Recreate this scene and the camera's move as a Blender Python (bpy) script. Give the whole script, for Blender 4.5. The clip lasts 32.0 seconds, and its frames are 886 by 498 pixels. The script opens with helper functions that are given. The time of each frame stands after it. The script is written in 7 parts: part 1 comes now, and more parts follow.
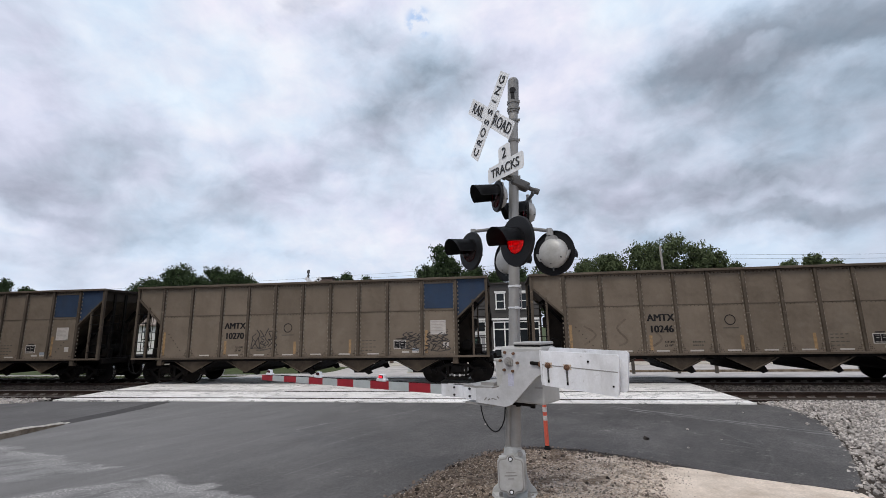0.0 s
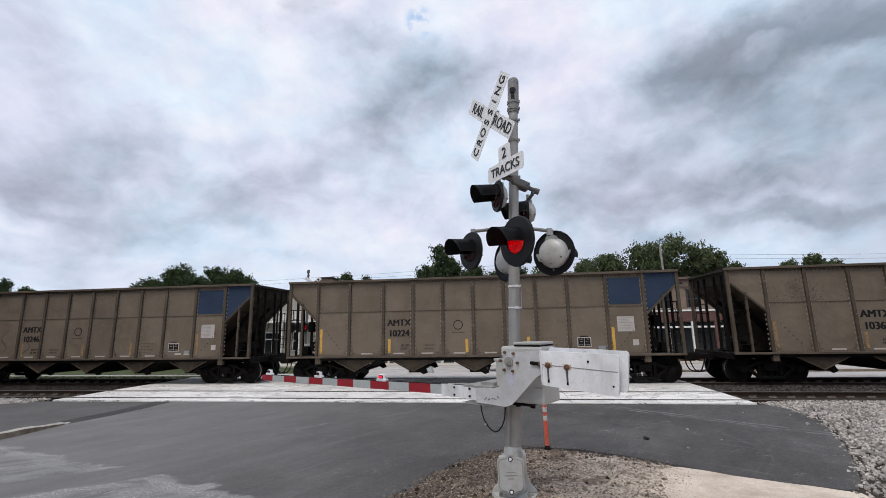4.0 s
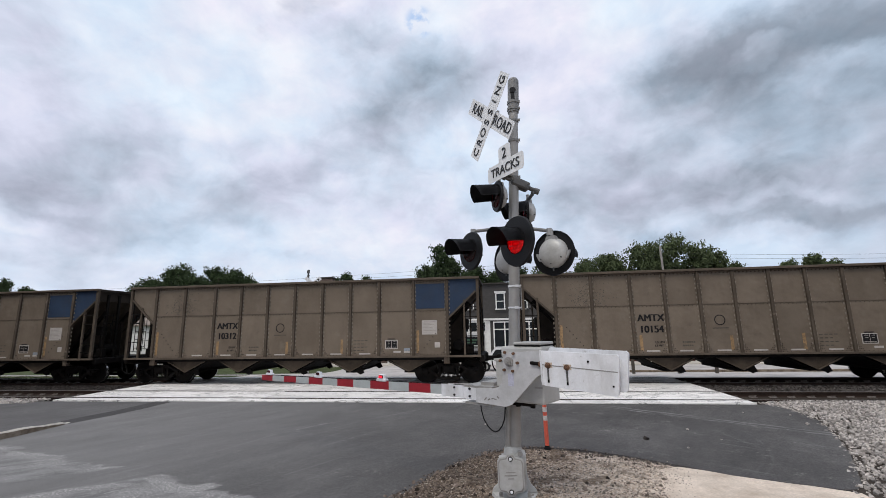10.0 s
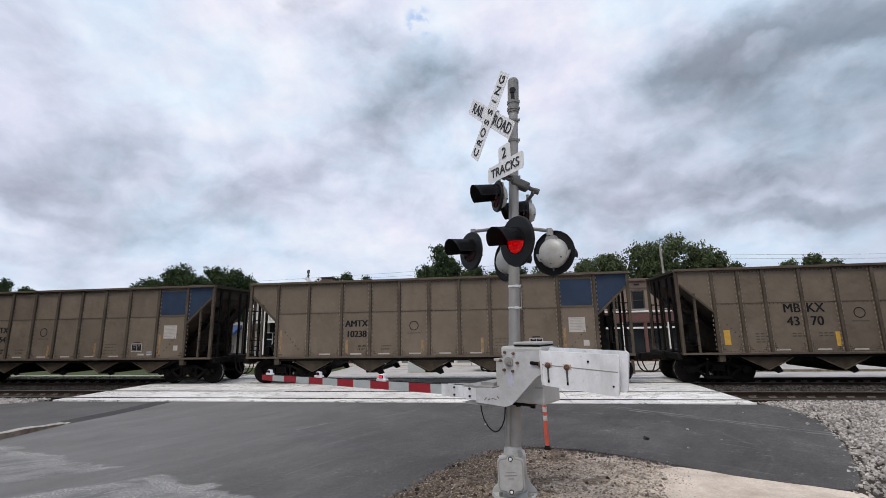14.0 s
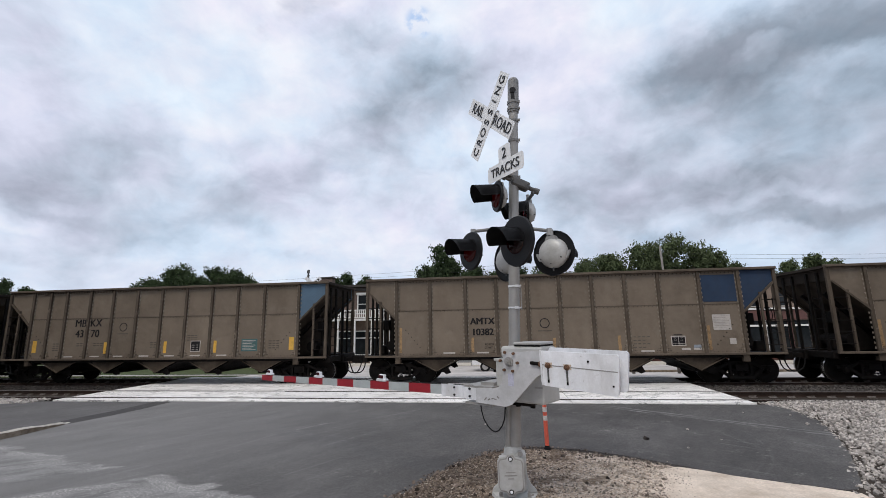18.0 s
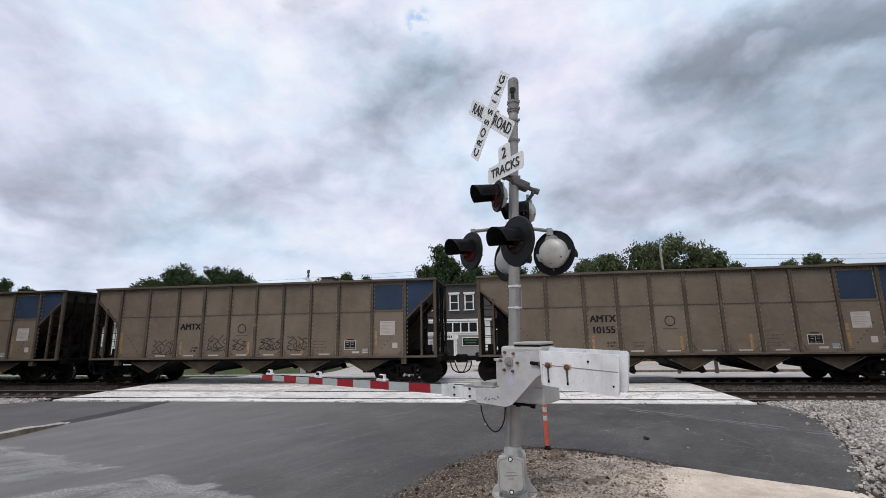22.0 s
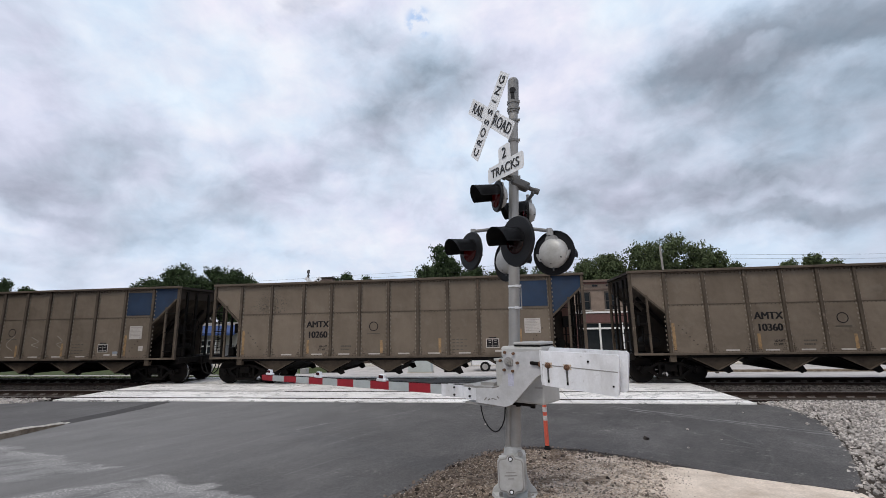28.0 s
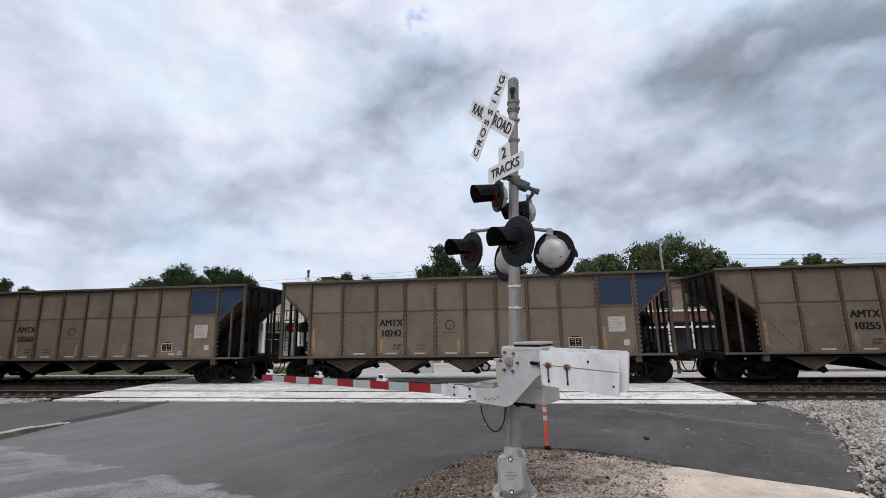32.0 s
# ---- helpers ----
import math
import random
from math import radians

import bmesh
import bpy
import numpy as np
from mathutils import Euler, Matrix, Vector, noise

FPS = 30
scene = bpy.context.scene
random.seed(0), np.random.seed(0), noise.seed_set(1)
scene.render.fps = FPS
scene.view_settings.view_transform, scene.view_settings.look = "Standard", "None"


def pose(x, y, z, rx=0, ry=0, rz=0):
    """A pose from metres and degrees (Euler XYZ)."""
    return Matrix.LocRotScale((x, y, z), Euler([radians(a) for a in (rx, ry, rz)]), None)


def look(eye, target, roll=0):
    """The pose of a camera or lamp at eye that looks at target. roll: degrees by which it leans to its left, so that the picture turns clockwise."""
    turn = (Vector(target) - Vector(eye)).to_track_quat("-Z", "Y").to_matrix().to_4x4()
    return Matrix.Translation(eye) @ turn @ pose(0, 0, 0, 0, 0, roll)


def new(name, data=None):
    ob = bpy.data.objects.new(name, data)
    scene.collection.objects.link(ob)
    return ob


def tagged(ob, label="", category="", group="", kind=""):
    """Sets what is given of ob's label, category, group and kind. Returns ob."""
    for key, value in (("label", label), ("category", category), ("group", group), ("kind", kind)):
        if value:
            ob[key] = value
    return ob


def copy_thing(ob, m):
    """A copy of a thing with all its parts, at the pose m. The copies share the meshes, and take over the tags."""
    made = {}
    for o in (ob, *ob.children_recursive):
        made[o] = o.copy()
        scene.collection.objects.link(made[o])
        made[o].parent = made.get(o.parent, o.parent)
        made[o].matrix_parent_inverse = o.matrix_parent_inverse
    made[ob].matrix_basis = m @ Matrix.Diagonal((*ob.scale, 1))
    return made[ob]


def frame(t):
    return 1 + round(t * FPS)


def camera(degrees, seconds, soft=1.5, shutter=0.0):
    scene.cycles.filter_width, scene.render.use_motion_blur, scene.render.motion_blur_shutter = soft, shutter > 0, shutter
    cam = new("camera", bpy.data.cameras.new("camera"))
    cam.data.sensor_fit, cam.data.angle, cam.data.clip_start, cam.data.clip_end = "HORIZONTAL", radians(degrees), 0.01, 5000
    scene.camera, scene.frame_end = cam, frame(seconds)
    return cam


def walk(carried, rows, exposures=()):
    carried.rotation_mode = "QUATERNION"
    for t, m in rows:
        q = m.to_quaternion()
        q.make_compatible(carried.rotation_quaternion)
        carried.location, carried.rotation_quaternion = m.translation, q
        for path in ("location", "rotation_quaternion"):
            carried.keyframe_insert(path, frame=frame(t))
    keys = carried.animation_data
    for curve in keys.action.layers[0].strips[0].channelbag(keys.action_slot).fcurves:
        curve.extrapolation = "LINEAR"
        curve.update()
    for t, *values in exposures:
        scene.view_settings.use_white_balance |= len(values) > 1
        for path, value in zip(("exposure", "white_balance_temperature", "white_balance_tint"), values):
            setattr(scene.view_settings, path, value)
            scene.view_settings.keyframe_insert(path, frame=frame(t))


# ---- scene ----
# camera: still, on the verge of the street, looking over the crossing at the tracks
cam = camera(91.57, 32.0, soft=0.6)
EYE = (5.27, -16.229, 2.053)
YAW, PITCH, ROLL = 0.1349, 0.1817, -0.0177
_t = (EYE[0] - math.sin(YAW) * math.cos(PITCH), EYE[1] + math.cos(YAW) * math.cos(PITCH), EYE[2] + math.sin(PITCH))
VIEW = look(EYE, _t, math.degrees(ROLL))
walk(cam, [(0, VIEW), (32.0, VIEW)])

# ---- world, sun, exposure ----
scene.view_settings.exposure = 0.0
world = bpy.data.worlds.new("sky")
scene.world = world
world.use_nodes = True


def node(tree, kind, links=(), **values):
    n = tree.nodes.new(kind)
    for k, v in values.items():
        setattr(n, k, v)
    for slot, v in links:
        if isinstance(v, bpy.types.NodeSocket):
            tree.links.new(v, n.inputs[slot])
        else:
            n.inputs[slot].default_value = v
    return n


def ramp(tree, fac, stops):
    n = tree.nodes.new("ShaderNodeValToRGB")
    n.color_ramp.interpolation = "LINEAR"
    while len(n.color_ramp.elements) < len(stops):
        n.color_ramp.elements.new(0.5)
    for e, (pos, col) in zip(n.color_ramp.elements, stops):
        e.position = pos
        e.color = (*col, 1) if len(col) == 3 else col
    if fac is not None:
        tree.links.new(fac, n.inputs[0])
    return n


def math_node(tree, op, a, b=0.0, c=None):
    n = tree.nodes.new("ShaderNodeMath")
    n.operation = op
    for i, v in enumerate((a, b) if c is None else (a, b, c)):
        if isinstance(v, bpy.types.NodeSocket):
            tree.links.new(v, n.inputs[i])
        else:
            n.inputs[i].default_value = v
    return n.outputs[0]


def mix(tree, fac, a, b, blend="MIX"):
    n = tree.nodes.new("ShaderNodeMix")
    n.data_type, n.blend_type = "RGBA", blend
    for slot, v in ((0, fac), (6, a), (7, b)):
        if isinstance(v, bpy.types.NodeSocket):
            tree.links.new(v, n.inputs[slot])
        elif slot == 0:
            n.inputs[0].default_value = v
        else:
            n.inputs[slot].default_value = (*v, 1) if len(v) == 3 else v
    return n.outputs[2]


SUN_EL, SUN_AZ = radians(58), radians(205)


# cloud banks: azimuth, elevation, half width, half height, tilt in degrees, brighter (+) or greyer (-)
GREY_HIGH = [(-15, 26.0, 13.0, 4.2, 22, -0.21), (-17, 20.0, 4.5, 4.5, 70, -0.09), (-13, 34.0, 13.0, 4.0, -12, -0.13), (-2, 31.0, 14.0, 6.0, 10, -0.09), (35, 28.5, 13.0, 3.0, -4, -0.20),
             (25, 27.5, 9.0, 3.0, 6, -0.12), (42, 28.0, 7.0, 3.0, -10, -0.08), (34, 18.0, 26.0, 15.0, 0, -0.21), (22, 21.0, 10.0, 6.0, 5, -0.06)]
GREY_LOW = [(32, 10.6, 7.0, 1.5, -7, -0.13), (37, 9.4, 7.0, 1.4, -10, -0.09), (28, 15.0, 8.0, 2.4, -6, -0.08), (-45, 16.0, 15.0, 7.0, 12, -0.10), (-40, 14.0, 6.0, 2.6, 16, -0.05),
            (-54, 19.0, 8.0, 9.0, 13, -0.09), (-51, 12.0, 4.0, 1.4, 10, -0.10), (-32, 17.0, 6.0, 2.0, 20, -0.02), (3, 14.0, 12.0, 5.0, 0, -0.03)]
WHITE_HIGH = [(-38, 30.0, 16.0, 6.0, 10, 0.11), (-28, 25.0, 8.0, 4.5, 20, 0.08), (0, 38.4, 14.0, 3.0, -4, 0.12), (9, 28.5, 6.0, 3.6, 11, 0.12), (17, 25.0, 6.0, 2.6, 10, 0.06),
              (13, 34.0, 8.0, 4.0, 5, 0.06), (41, 24.6, 5.0, 1.4, -4, 0.10), (33, 27.3, 2.6, 1.0, 10, 0.16)]
WHITE_LOW = [(22, 11.8, 3.0, 1.3, -3, 0.13), (30, 12.6, 4.0, 1.0, -5, 0.07), (6, 20.0, 7.0, 5.0, -5, 0.05), (-54, 11.0, 3.5, 1.4, 9, 0.18), (-30, 10.0, 14.0, 2.6, 3, 0.07), (-10, 15.0, 7.0, 5.0, 0, 0.06), (26, 18.5, 4.0, 1.6, 0, 0.08)]


def build_sky():
    t = world.node_tree
    t.nodes.clear()
    out = t.nodes.new("ShaderNodeOutputWorld")
    sky = t.nodes.new("ShaderNodeTexSky")
    sky.sky_type, sky.sun_disc = "NISHITA", False
    sky.sun_elevation, sky.sun_rotation = SUN_EL, SUN_AZ
    clear = node(t, "ShaderNodeBackground", [("Color", sky.outputs[0]), ("Strength", 0.13)])
    co = t.nodes.new("ShaderNodeTexCoord")
    sep = node(t, "ShaderNodeSeparateXYZ", [(0, co.outputs["Generated"])])
    up = math_node(t, "MAXIMUM", sep.outputs[2], 0.0)
    den = math_node(t, "ADD", up, 0.16)
    u = math_node(t, "DIVIDE", sep.outputs[0], den)
    v = math_node(t, "DIVIDE", sep.outputs[1], den)
    flat = node(t, "ShaderNodeCombineXYZ", [(0, u), (1, v), (2, 0.35)])
    big = node(t, "ShaderNodeTexNoise", [("Vector", flat.outputs[0]), ("Scale", 1.0), ("Detail", 3.0), ("Roughness", 0.45), ("Distortion", 0.3)])
    puff = node(t, "ShaderNodeMapping", [("Vector", co.outputs["Generated"]), ("Scale", (1.0, 1.0, 1.45))])
    fine = node(t, "ShaderNodeTexNoise", [("Vector", puff.outputs[0]), ("Scale", 4.2), ("Detail", 9.0), ("Roughness", 0.52), ("Distortion", 0.15)])
    # ragged edges: the direction is shaken by noise before the cloud masses are laid out
    shake = node(t, "ShaderNodeTexNoise", [("Vector", co.outputs["Generated"]), ("Scale", 3.6), ("Detail", 8.0), ("Roughness", 0.55)])
    shift = node(t, "ShaderNodeVectorMath", [(0, shake.outputs[1]), (1, (0.5, 0.5, 0.5))], operation="SUBTRACT")
    shift = node(t, "ShaderNodeVectorMath", [(0, shift.outputs[0]), (1, (0.26, 0.26, 0.26))], operation="MULTIPLY")
    way = node(t, "ShaderNodeVectorMath", [(0, co.outputs["Generated"]), (1, shift.outputs[0])], operation="ADD")
    way = node(t, "ShaderNodeVectorMath", [(0, way.outputs[0])], operation="NORMALIZE")
    total = math_node(t, "ADD", math_node(t, "MULTIPLY", big.outputs[0], 0.45), math_node(t, "MULTIPLY", fine.outputs[0], 0.55))
    total = math_node(t, "ADD", math_node(t, "MULTIPLY", math_node(t, "SUBTRACT", total, 0.5), 0.85), 0.69)
    curl = node(t, "ShaderNodeTexNoise", [("Vector", puff.outputs[0]), ("Scale", 11.0), ("Detail", 8.0), ("Roughness", 0.55), ("Distortion", 0.4)])
    total = math_node(t, "ADD", total, math_node(t, "MULTIPLY", math_node(t, "SUBTRACT", curl.outputs[0], 0.5), 0.42))
    # rounded heaps along the cloud edges
    lift = node(t, "ShaderNodeMapping", [("Vector", way.outputs[0]), ("Scale", (1.0, 1.0, 1.7))])
    heap = node(t, "ShaderNodeTexVoronoi", [("Vector", lift.outputs[0]), ("Scale", 6.5), ("Detail", 4.0), ("Roughness", 0.55), ("Smoothness", 0.6)], feature="SMOOTH_F1")
    total = math_node(t, "ADD", total, math_node(t, "MULTIPLY", math_node(t, "SUBTRACT", 0.74, heap.outputs["Distance"]), 0.17))
    to = node(t, "ShaderNodeSeparateXYZ", [(0, way.outputs[0])])
    azimuth = math_node(t, "MULTIPLY", math_node(t, "ARCTAN2", to.outputs[0], to.outputs[1]), 57.2958)
    height = math_node(t, "MULTIPLY", math_node(t, "ARCSINE", to.outputs[2]), 57.2958)
    for az, el, wide, tall, tilt, amount in GREY_HIGH + GREY_LOW + WHITE_HIGH + WHITE_LOW:
        c, q = math.cos(radians(tilt)), math.sin(radians(tilt))
        da, de = math_node(t, "SUBTRACT", azimuth, az), math_node(t, "SUBTRACT", height, el)
        along = math_node(t, "ADD", math_node(t, "MULTIPLY", da, c / wide), math_node(t, "MULTIPLY", de, q / wide))
        over = math_node(t, "ADD", math_node(t, "MULTIPLY", da, -q / tall), math_node(t, "MULTIPLY", de, c / tall))
        far2 = math_node(t, "ADD", math_node(t, "MULTIPLY", along, along), math_node(t, "MULTIPLY", over, over))
        m = node(t, "ShaderNodeMapRange", [(0, far2), (1, 1.9), (2, 0.0), (3, 0.0), (4, amount)], interpolation_type="SMOOTHSTEP")
        total = math_node(t, "ADD", total, m.outputs[0])
    cloud = ramp(t, total, [(0.0, (0.20, 0.232, 0.29)), (0.25, (0.325, 0.372, 0.455)), (0.46, (0.52, 0.585, 0.71)), (0.64, (0.69, 0.757, 0.90)), (0.86, (0.87, 0.90, 0.985))])
    # one small blue rent in the cloud deck
    rent = node(t, "ShaderNodeVectorMath", [(0, co.outputs["Generated"]), (1, Vector((-0.146, 0.773, 0.618)).normalized())], operation="DOT_PRODUCT")
    rent = node(t, "ShaderNodeMapRange", [(0, rent.outputs["Value"]), (1, math.cos(radians(2.0))), (2, math.cos(radians(0.5))), (3, 0.0), (4, 1.0)], interpolation_type="SMOOTHSTEP").outputs[0]
    rent = math_node(t, "MULTIPLY", rent, ramp(t, node(t, "ShaderNodeTexNoise", [("Vector", co.outputs["Generated"]), ("Scale", 34.0), ("Detail", 5.0)]).outputs[0], [(0.44, (0, 0, 0)), (0.56, (1, 1, 1))]).outputs[0])
    hue = node(t, "ShaderNodeTexNoise", [("Vector", puff.outputs[0]), ("Scale", 3.4), ("Detail", 7.0), ("Roughness", 0.6)])
    tint = ramp(t, hue.outputs[0], [(0.38, (1.045, 0.985, 1.0)), (0.5, (1.0, 1.0, 1.0)), (0.62, (0.935, 1.01, 1.03))])
    shade = mix(t, 1.0, cloud.outputs[0], tint.outputs[0], "MULTIPLY")
    shade = mix(t, math_node(t, "MULTIPLY", rent, 0.7), shade, (0.32, 0.52, 0.86))
    deck = node(t, "ShaderNodeBackground", [("Color", shade), ("Strength", 1.0)])
    gap = ramp(t, fine.outputs[0], [(0.62, (0, 0, 0)), (0.76, (1, 1, 1))])
    thin = math_node(t, "MULTIPLY", gap.outputs[0], 0.45)
    sh = node(t, "ShaderNodeMixShader", [(0, thin), (1, deck.outputs[0]), (2, clear.outputs[0])])
    t.links.new(sh.outputs[0], out.inputs[0])


build_sky()
sun = new("sun", bpy.data.lights.new("sun", "SUN"))
sun.data.energy, sun.data.angle, sun.data.color = 1.5, radians(24), (1.0, 0.92, 0.80)
_d = Vector((math.sin(SUN_AZ) * math.cos(SUN_EL), math.cos(SUN_AZ) * math.cos(SUN_EL), math.sin(SUN_EL)))
sun.matrix_world = look(_d * 50, (0, 0, 0))


# ---- mesh helpers ----
def box(bm, c, s, rot=None, bevel=0.0):
    """A box of size s round c, turned by the matrix rot."""
    m = Matrix.Translation(c) @ (rot.to_4x4() if rot else Matrix()) @ Matrix.Diagonal((*s, 1))
    made = bmesh.ops.create_cube(bm, size=1, matrix=m)["verts"]
    if bevel:
        edges = list({e for v in made for e in v.link_edges})
        bmesh.ops.bevel(bm, geom=edges, offset=bevel, segments=2, affect="EDGES", profile=0.5)
    return made


def rod(bm, a, b, r, seg=10, r2=None):
    """A round bar from a to b."""
    a, b = Vector(a), Vector(b)
    d = b - a
    m = Matrix.Translation((a + b) / 2) @ d.to_track_quat("Z", "Y").to_matrix().to_4x4()
    return bmesh.ops.create_cone(bm, cap_ends=True, segments=seg, radius1=r, radius2=r if r2 is None else r2, depth=d.length, matrix=m)["verts"]


def bar(bm, a, b, w, h, up=(0, 0, 1)):
    """A square bar from a to b, w wide and h high."""
    a, b = Vector(a), Vector(b)
    x = (b - a).normalized()
    y = Vector(up).cross(x).normalized()
    z = x.cross(y)
    rot = Matrix((x, y, z)).transposed()
    return box(bm, (a + b) / 2, ((b - a).length, w, h), rot)


def slab(bm, pts, thick):
    """A plate: the outline pts (3D, in one plane) given the thickness vector thick."""
    thick = Vector(thick)
    lo = [bm.verts.new(p) for p in pts]
    hi = [bm.verts.new(Vector(p) + thick) for p in pts]
    n = len(pts)
    bm.faces.new(lo[::-1])
    bm.faces.new(hi)
    for i in range(n):
        bm.faces.new((lo[i], lo[(i + 1) % n], hi[(i + 1) % n], hi[i]))


def path_tube(bm, pts, r, seg=8):
    for a, b in zip(pts, pts[1:]):
        rod(bm, a, b, r, seg)


def mesh_of(name, bm, material, smooth=False):
    bmesh.ops.recalc_face_normals(bm, faces=bm.faces)
    me = bpy.data.meshes.new(name)
    bm.to_mesh(me)
    bm.free()
    me.materials.append(material)
    if smooth:
        for poly in me.polygons:
            poly.use_smooth = True
    return me


def part(name, bm, material, parent, label="", smooth=False):
    """Links a bmesh as one mesh under a thing or a part (None: a thing of its own)."""
    ob = new(name, mesh_of(name, bm, material, smooth))
    ob.parent = parent
    if label:
        ob["label"] = label
    return ob


def shaped(name, build, material, parent, label="", smooth=False):
    bm = bmesh.new()
    build(bm)
    return part(name, bm, material, parent, label, smooth)


def thing(name, at, label, category, group="", kind=""):
    ob = new(name)
    ob.empty_display_size = 0.2
    ob.matrix_basis = at
    return tagged(ob, label, category, group, kind)


def letters(name, body, size, material, parent, m, label="", wide=1.0, thick=0.004, bold=0.018):
    """Raised lettering in the built-in font, centred on the pose m, reading along its x."""
    cu = bpy.data.curves.new(name, "FONT")
    cu.body, cu.size, cu.align_x, cu.align_y, cu.extrude = body, size, "CENTER", "CENTER", thick
    tmp = bpy.data.objects.new(name, cu)
    flat = bpy.data.meshes.new_from_object(tmp)
    bpy.data.objects.remove(tmp)
    flat.transform(Matrix.Diagonal((wide, 1, 1, 1)))
    bm = bmesh.new()
    for k, dx in enumerate((-bold, 0.0, bold) if bold else (0.0,)):
        old = len(bm.verts)
        bm.from_mesh(flat)
        bm.verts.ensure_lookup_table()
        bmesh.ops.translate(bm, verts=bm.verts[old:], vec=(dx * size, 0, 0.0008 * k))
    me = bpy.data.meshes.new(name)
    bm.to_mesh(me)
    bm.free()
    me.materials.clear()
    me.materials.append(material)
    ob = new(name, me)
    ob.parent = parent
    ob.matrix_basis = m
    if label:
        ob["label"] = label
    return ob


# ---- materials ----
def surface(name, base, rough=0.6, metal=0.0, var=0.25, scale=3.0, fine=40.0, bump=0.15, dirt=None, dirt_amt=0.4, dirt_scale=1.2, streak=0.0, spec=0.5, coat=0.0, island=0.0, grain=0.15, cracks=0.0, vary=0.0, spots=(), dent=0.0):
    """A material: base colour varied at two scales, dirt in patches or streaks, and fine relief."""
    mat = bpy.data.materials.new(name)
    mat.use_nodes = True
    t = mat.node_tree
    b = t.nodes["Principled BSDF"]
    co = t.nodes.new("ShaderNodeTexCoord")
    info = t.nodes.new("ShaderNodeObjectInfo")
    shift = node(t, "ShaderNodeVectorMath", [(0, co.outputs["Object"])], operation="ADD")
    rnd = node(t, "ShaderNodeCombineXYZ", [(0, math_node(t, "MULTIPLY", info.outputs["Random"], 57.0)), (1, math_node(t, "MULTIPLY", info.outputs["Random"], 23.0))])
    t.links.new(rnd.outputs[0], shift.inputs[1])
    vec = shift.outputs[0]
    n1 = node(t, "ShaderNodeTexNoise", [("Vector", vec), ("Scale", scale), ("Detail", 6.0), ("Roughness", 0.6)])
    n2 = node(t, "ShaderNodeTexNoise", [("Vector", vec), ("Scale", fine), ("Detail", 4.0), ("Roughness", 0.65)])
    lo = tuple(c * (1 - var) for c in base)
    hi = tuple(min(1, c * (1 + var)) for c in base)
    c1 = ramp(t, n1.outputs[0], [(0.32, lo), (0.68, hi)])
    g = ramp(t, n2.outputs[0], [(0.3, (1 - grain * 1.2,) * 3), (0.7, (1 + grain * 0.8,) * 3)])
    col = mix(t, 1.0, c1.outputs[0], g.outputs[0], "MULTIPLY")
    if vary:
        vr = ramp(t, info.outputs["Random"], [(0, (1 - vary,) * 3), (1, (1 + vary,) * 3)])
        col = mix(t, 1.0, col, vr.outputs[0], "MULTIPLY")
    if dirt:
        sv = vec
        if streak:
            mp = node(t, "ShaderNodeMapping", [("Vector", vec)])
            mp.inputs["Scale"].default_value = (streak, streak, 0.35)
            sv = mp.outputs[0]
        n3 = node(t, "ShaderNodeTexNoise", [("Vector", sv), ("Scale", dirt_scale), ("Detail", 8.0), ("Roughness", 0.65)])
        d = ramp(t, n3.outputs[0], [(0.45, (0, 0, 0)), (0.68, (1, 1, 1))])
        col = mix(t, math_node(t, "MULTIPLY", d.outputs[0], dirt_amt), col, dirt)
    for tint, amount, size, edge in spots:
        n5 = node(t, "ShaderNodeTexNoise", [("Vector", vec), ("Scale", size), ("Detail", 9.0), ("Roughness", 0.7)])
        s5 = ramp(t, n5.outputs[0], [(edge, (0, 0, 0)), (edge + 0.07, (1, 1, 1))])
        col = mix(t, math_node(t, "MULTIPLY", s5.outputs[0], amount), col, tint)
    if cracks:
        mp2 = node(t, "ShaderNodeMapping", [("Vector", vec)])
        mp2.inputs["Scale"].default_value = (0.45, 1.7, 1.0)
        n4 = node(t, "ShaderNodeTexNoise", [("Vector", mp2.outputs[0]), ("Scale", 1.5), ("Detail", 9.0), ("Roughness", 0.62)])
        line = ramp(t, n4.outputs[0], [(0.478, (0, 0, 0)), (0.5, (1, 1, 1)), (0.522, (0, 0, 0))])
        some = ramp(t, n1.outputs[0], [(0.42, (0, 0, 0)), (0.55, (1, 1, 1))])
        col = mix(t, math_node(t, "MULTIPLY", math_node(t, "MULTIPLY", line.outputs[0], some.outputs[0]), cracks), col, (0.08, 0.075, 0.07))
    if island:
        geo = t.nodes.new("ShaderNodeNewGeometry")
        k = ramp(t, geo.outputs["Random Per Island"], [(0, (1 - island,) * 3), (1, (1 + island,) * 3)])
        col = mix(t, 1.0, col, k.outputs[0], "MULTIPLY")
    t.links.new(col, b.inputs["Base Color"])
    r = ramp(t, n2.outputs[0], [(0.3, (max(0.02, rough - 0.12),) * 3), (0.7, (min(1, rough + 0.12),) * 3)])
    t.links.new(r.outputs[0], b.inputs["Roughness"])
    b.inputs["Metallic"].default_value = metal
    b.inputs["Specular IOR Level"].default_value = spec
    b.inputs["Coat Weight"].default_value = coat
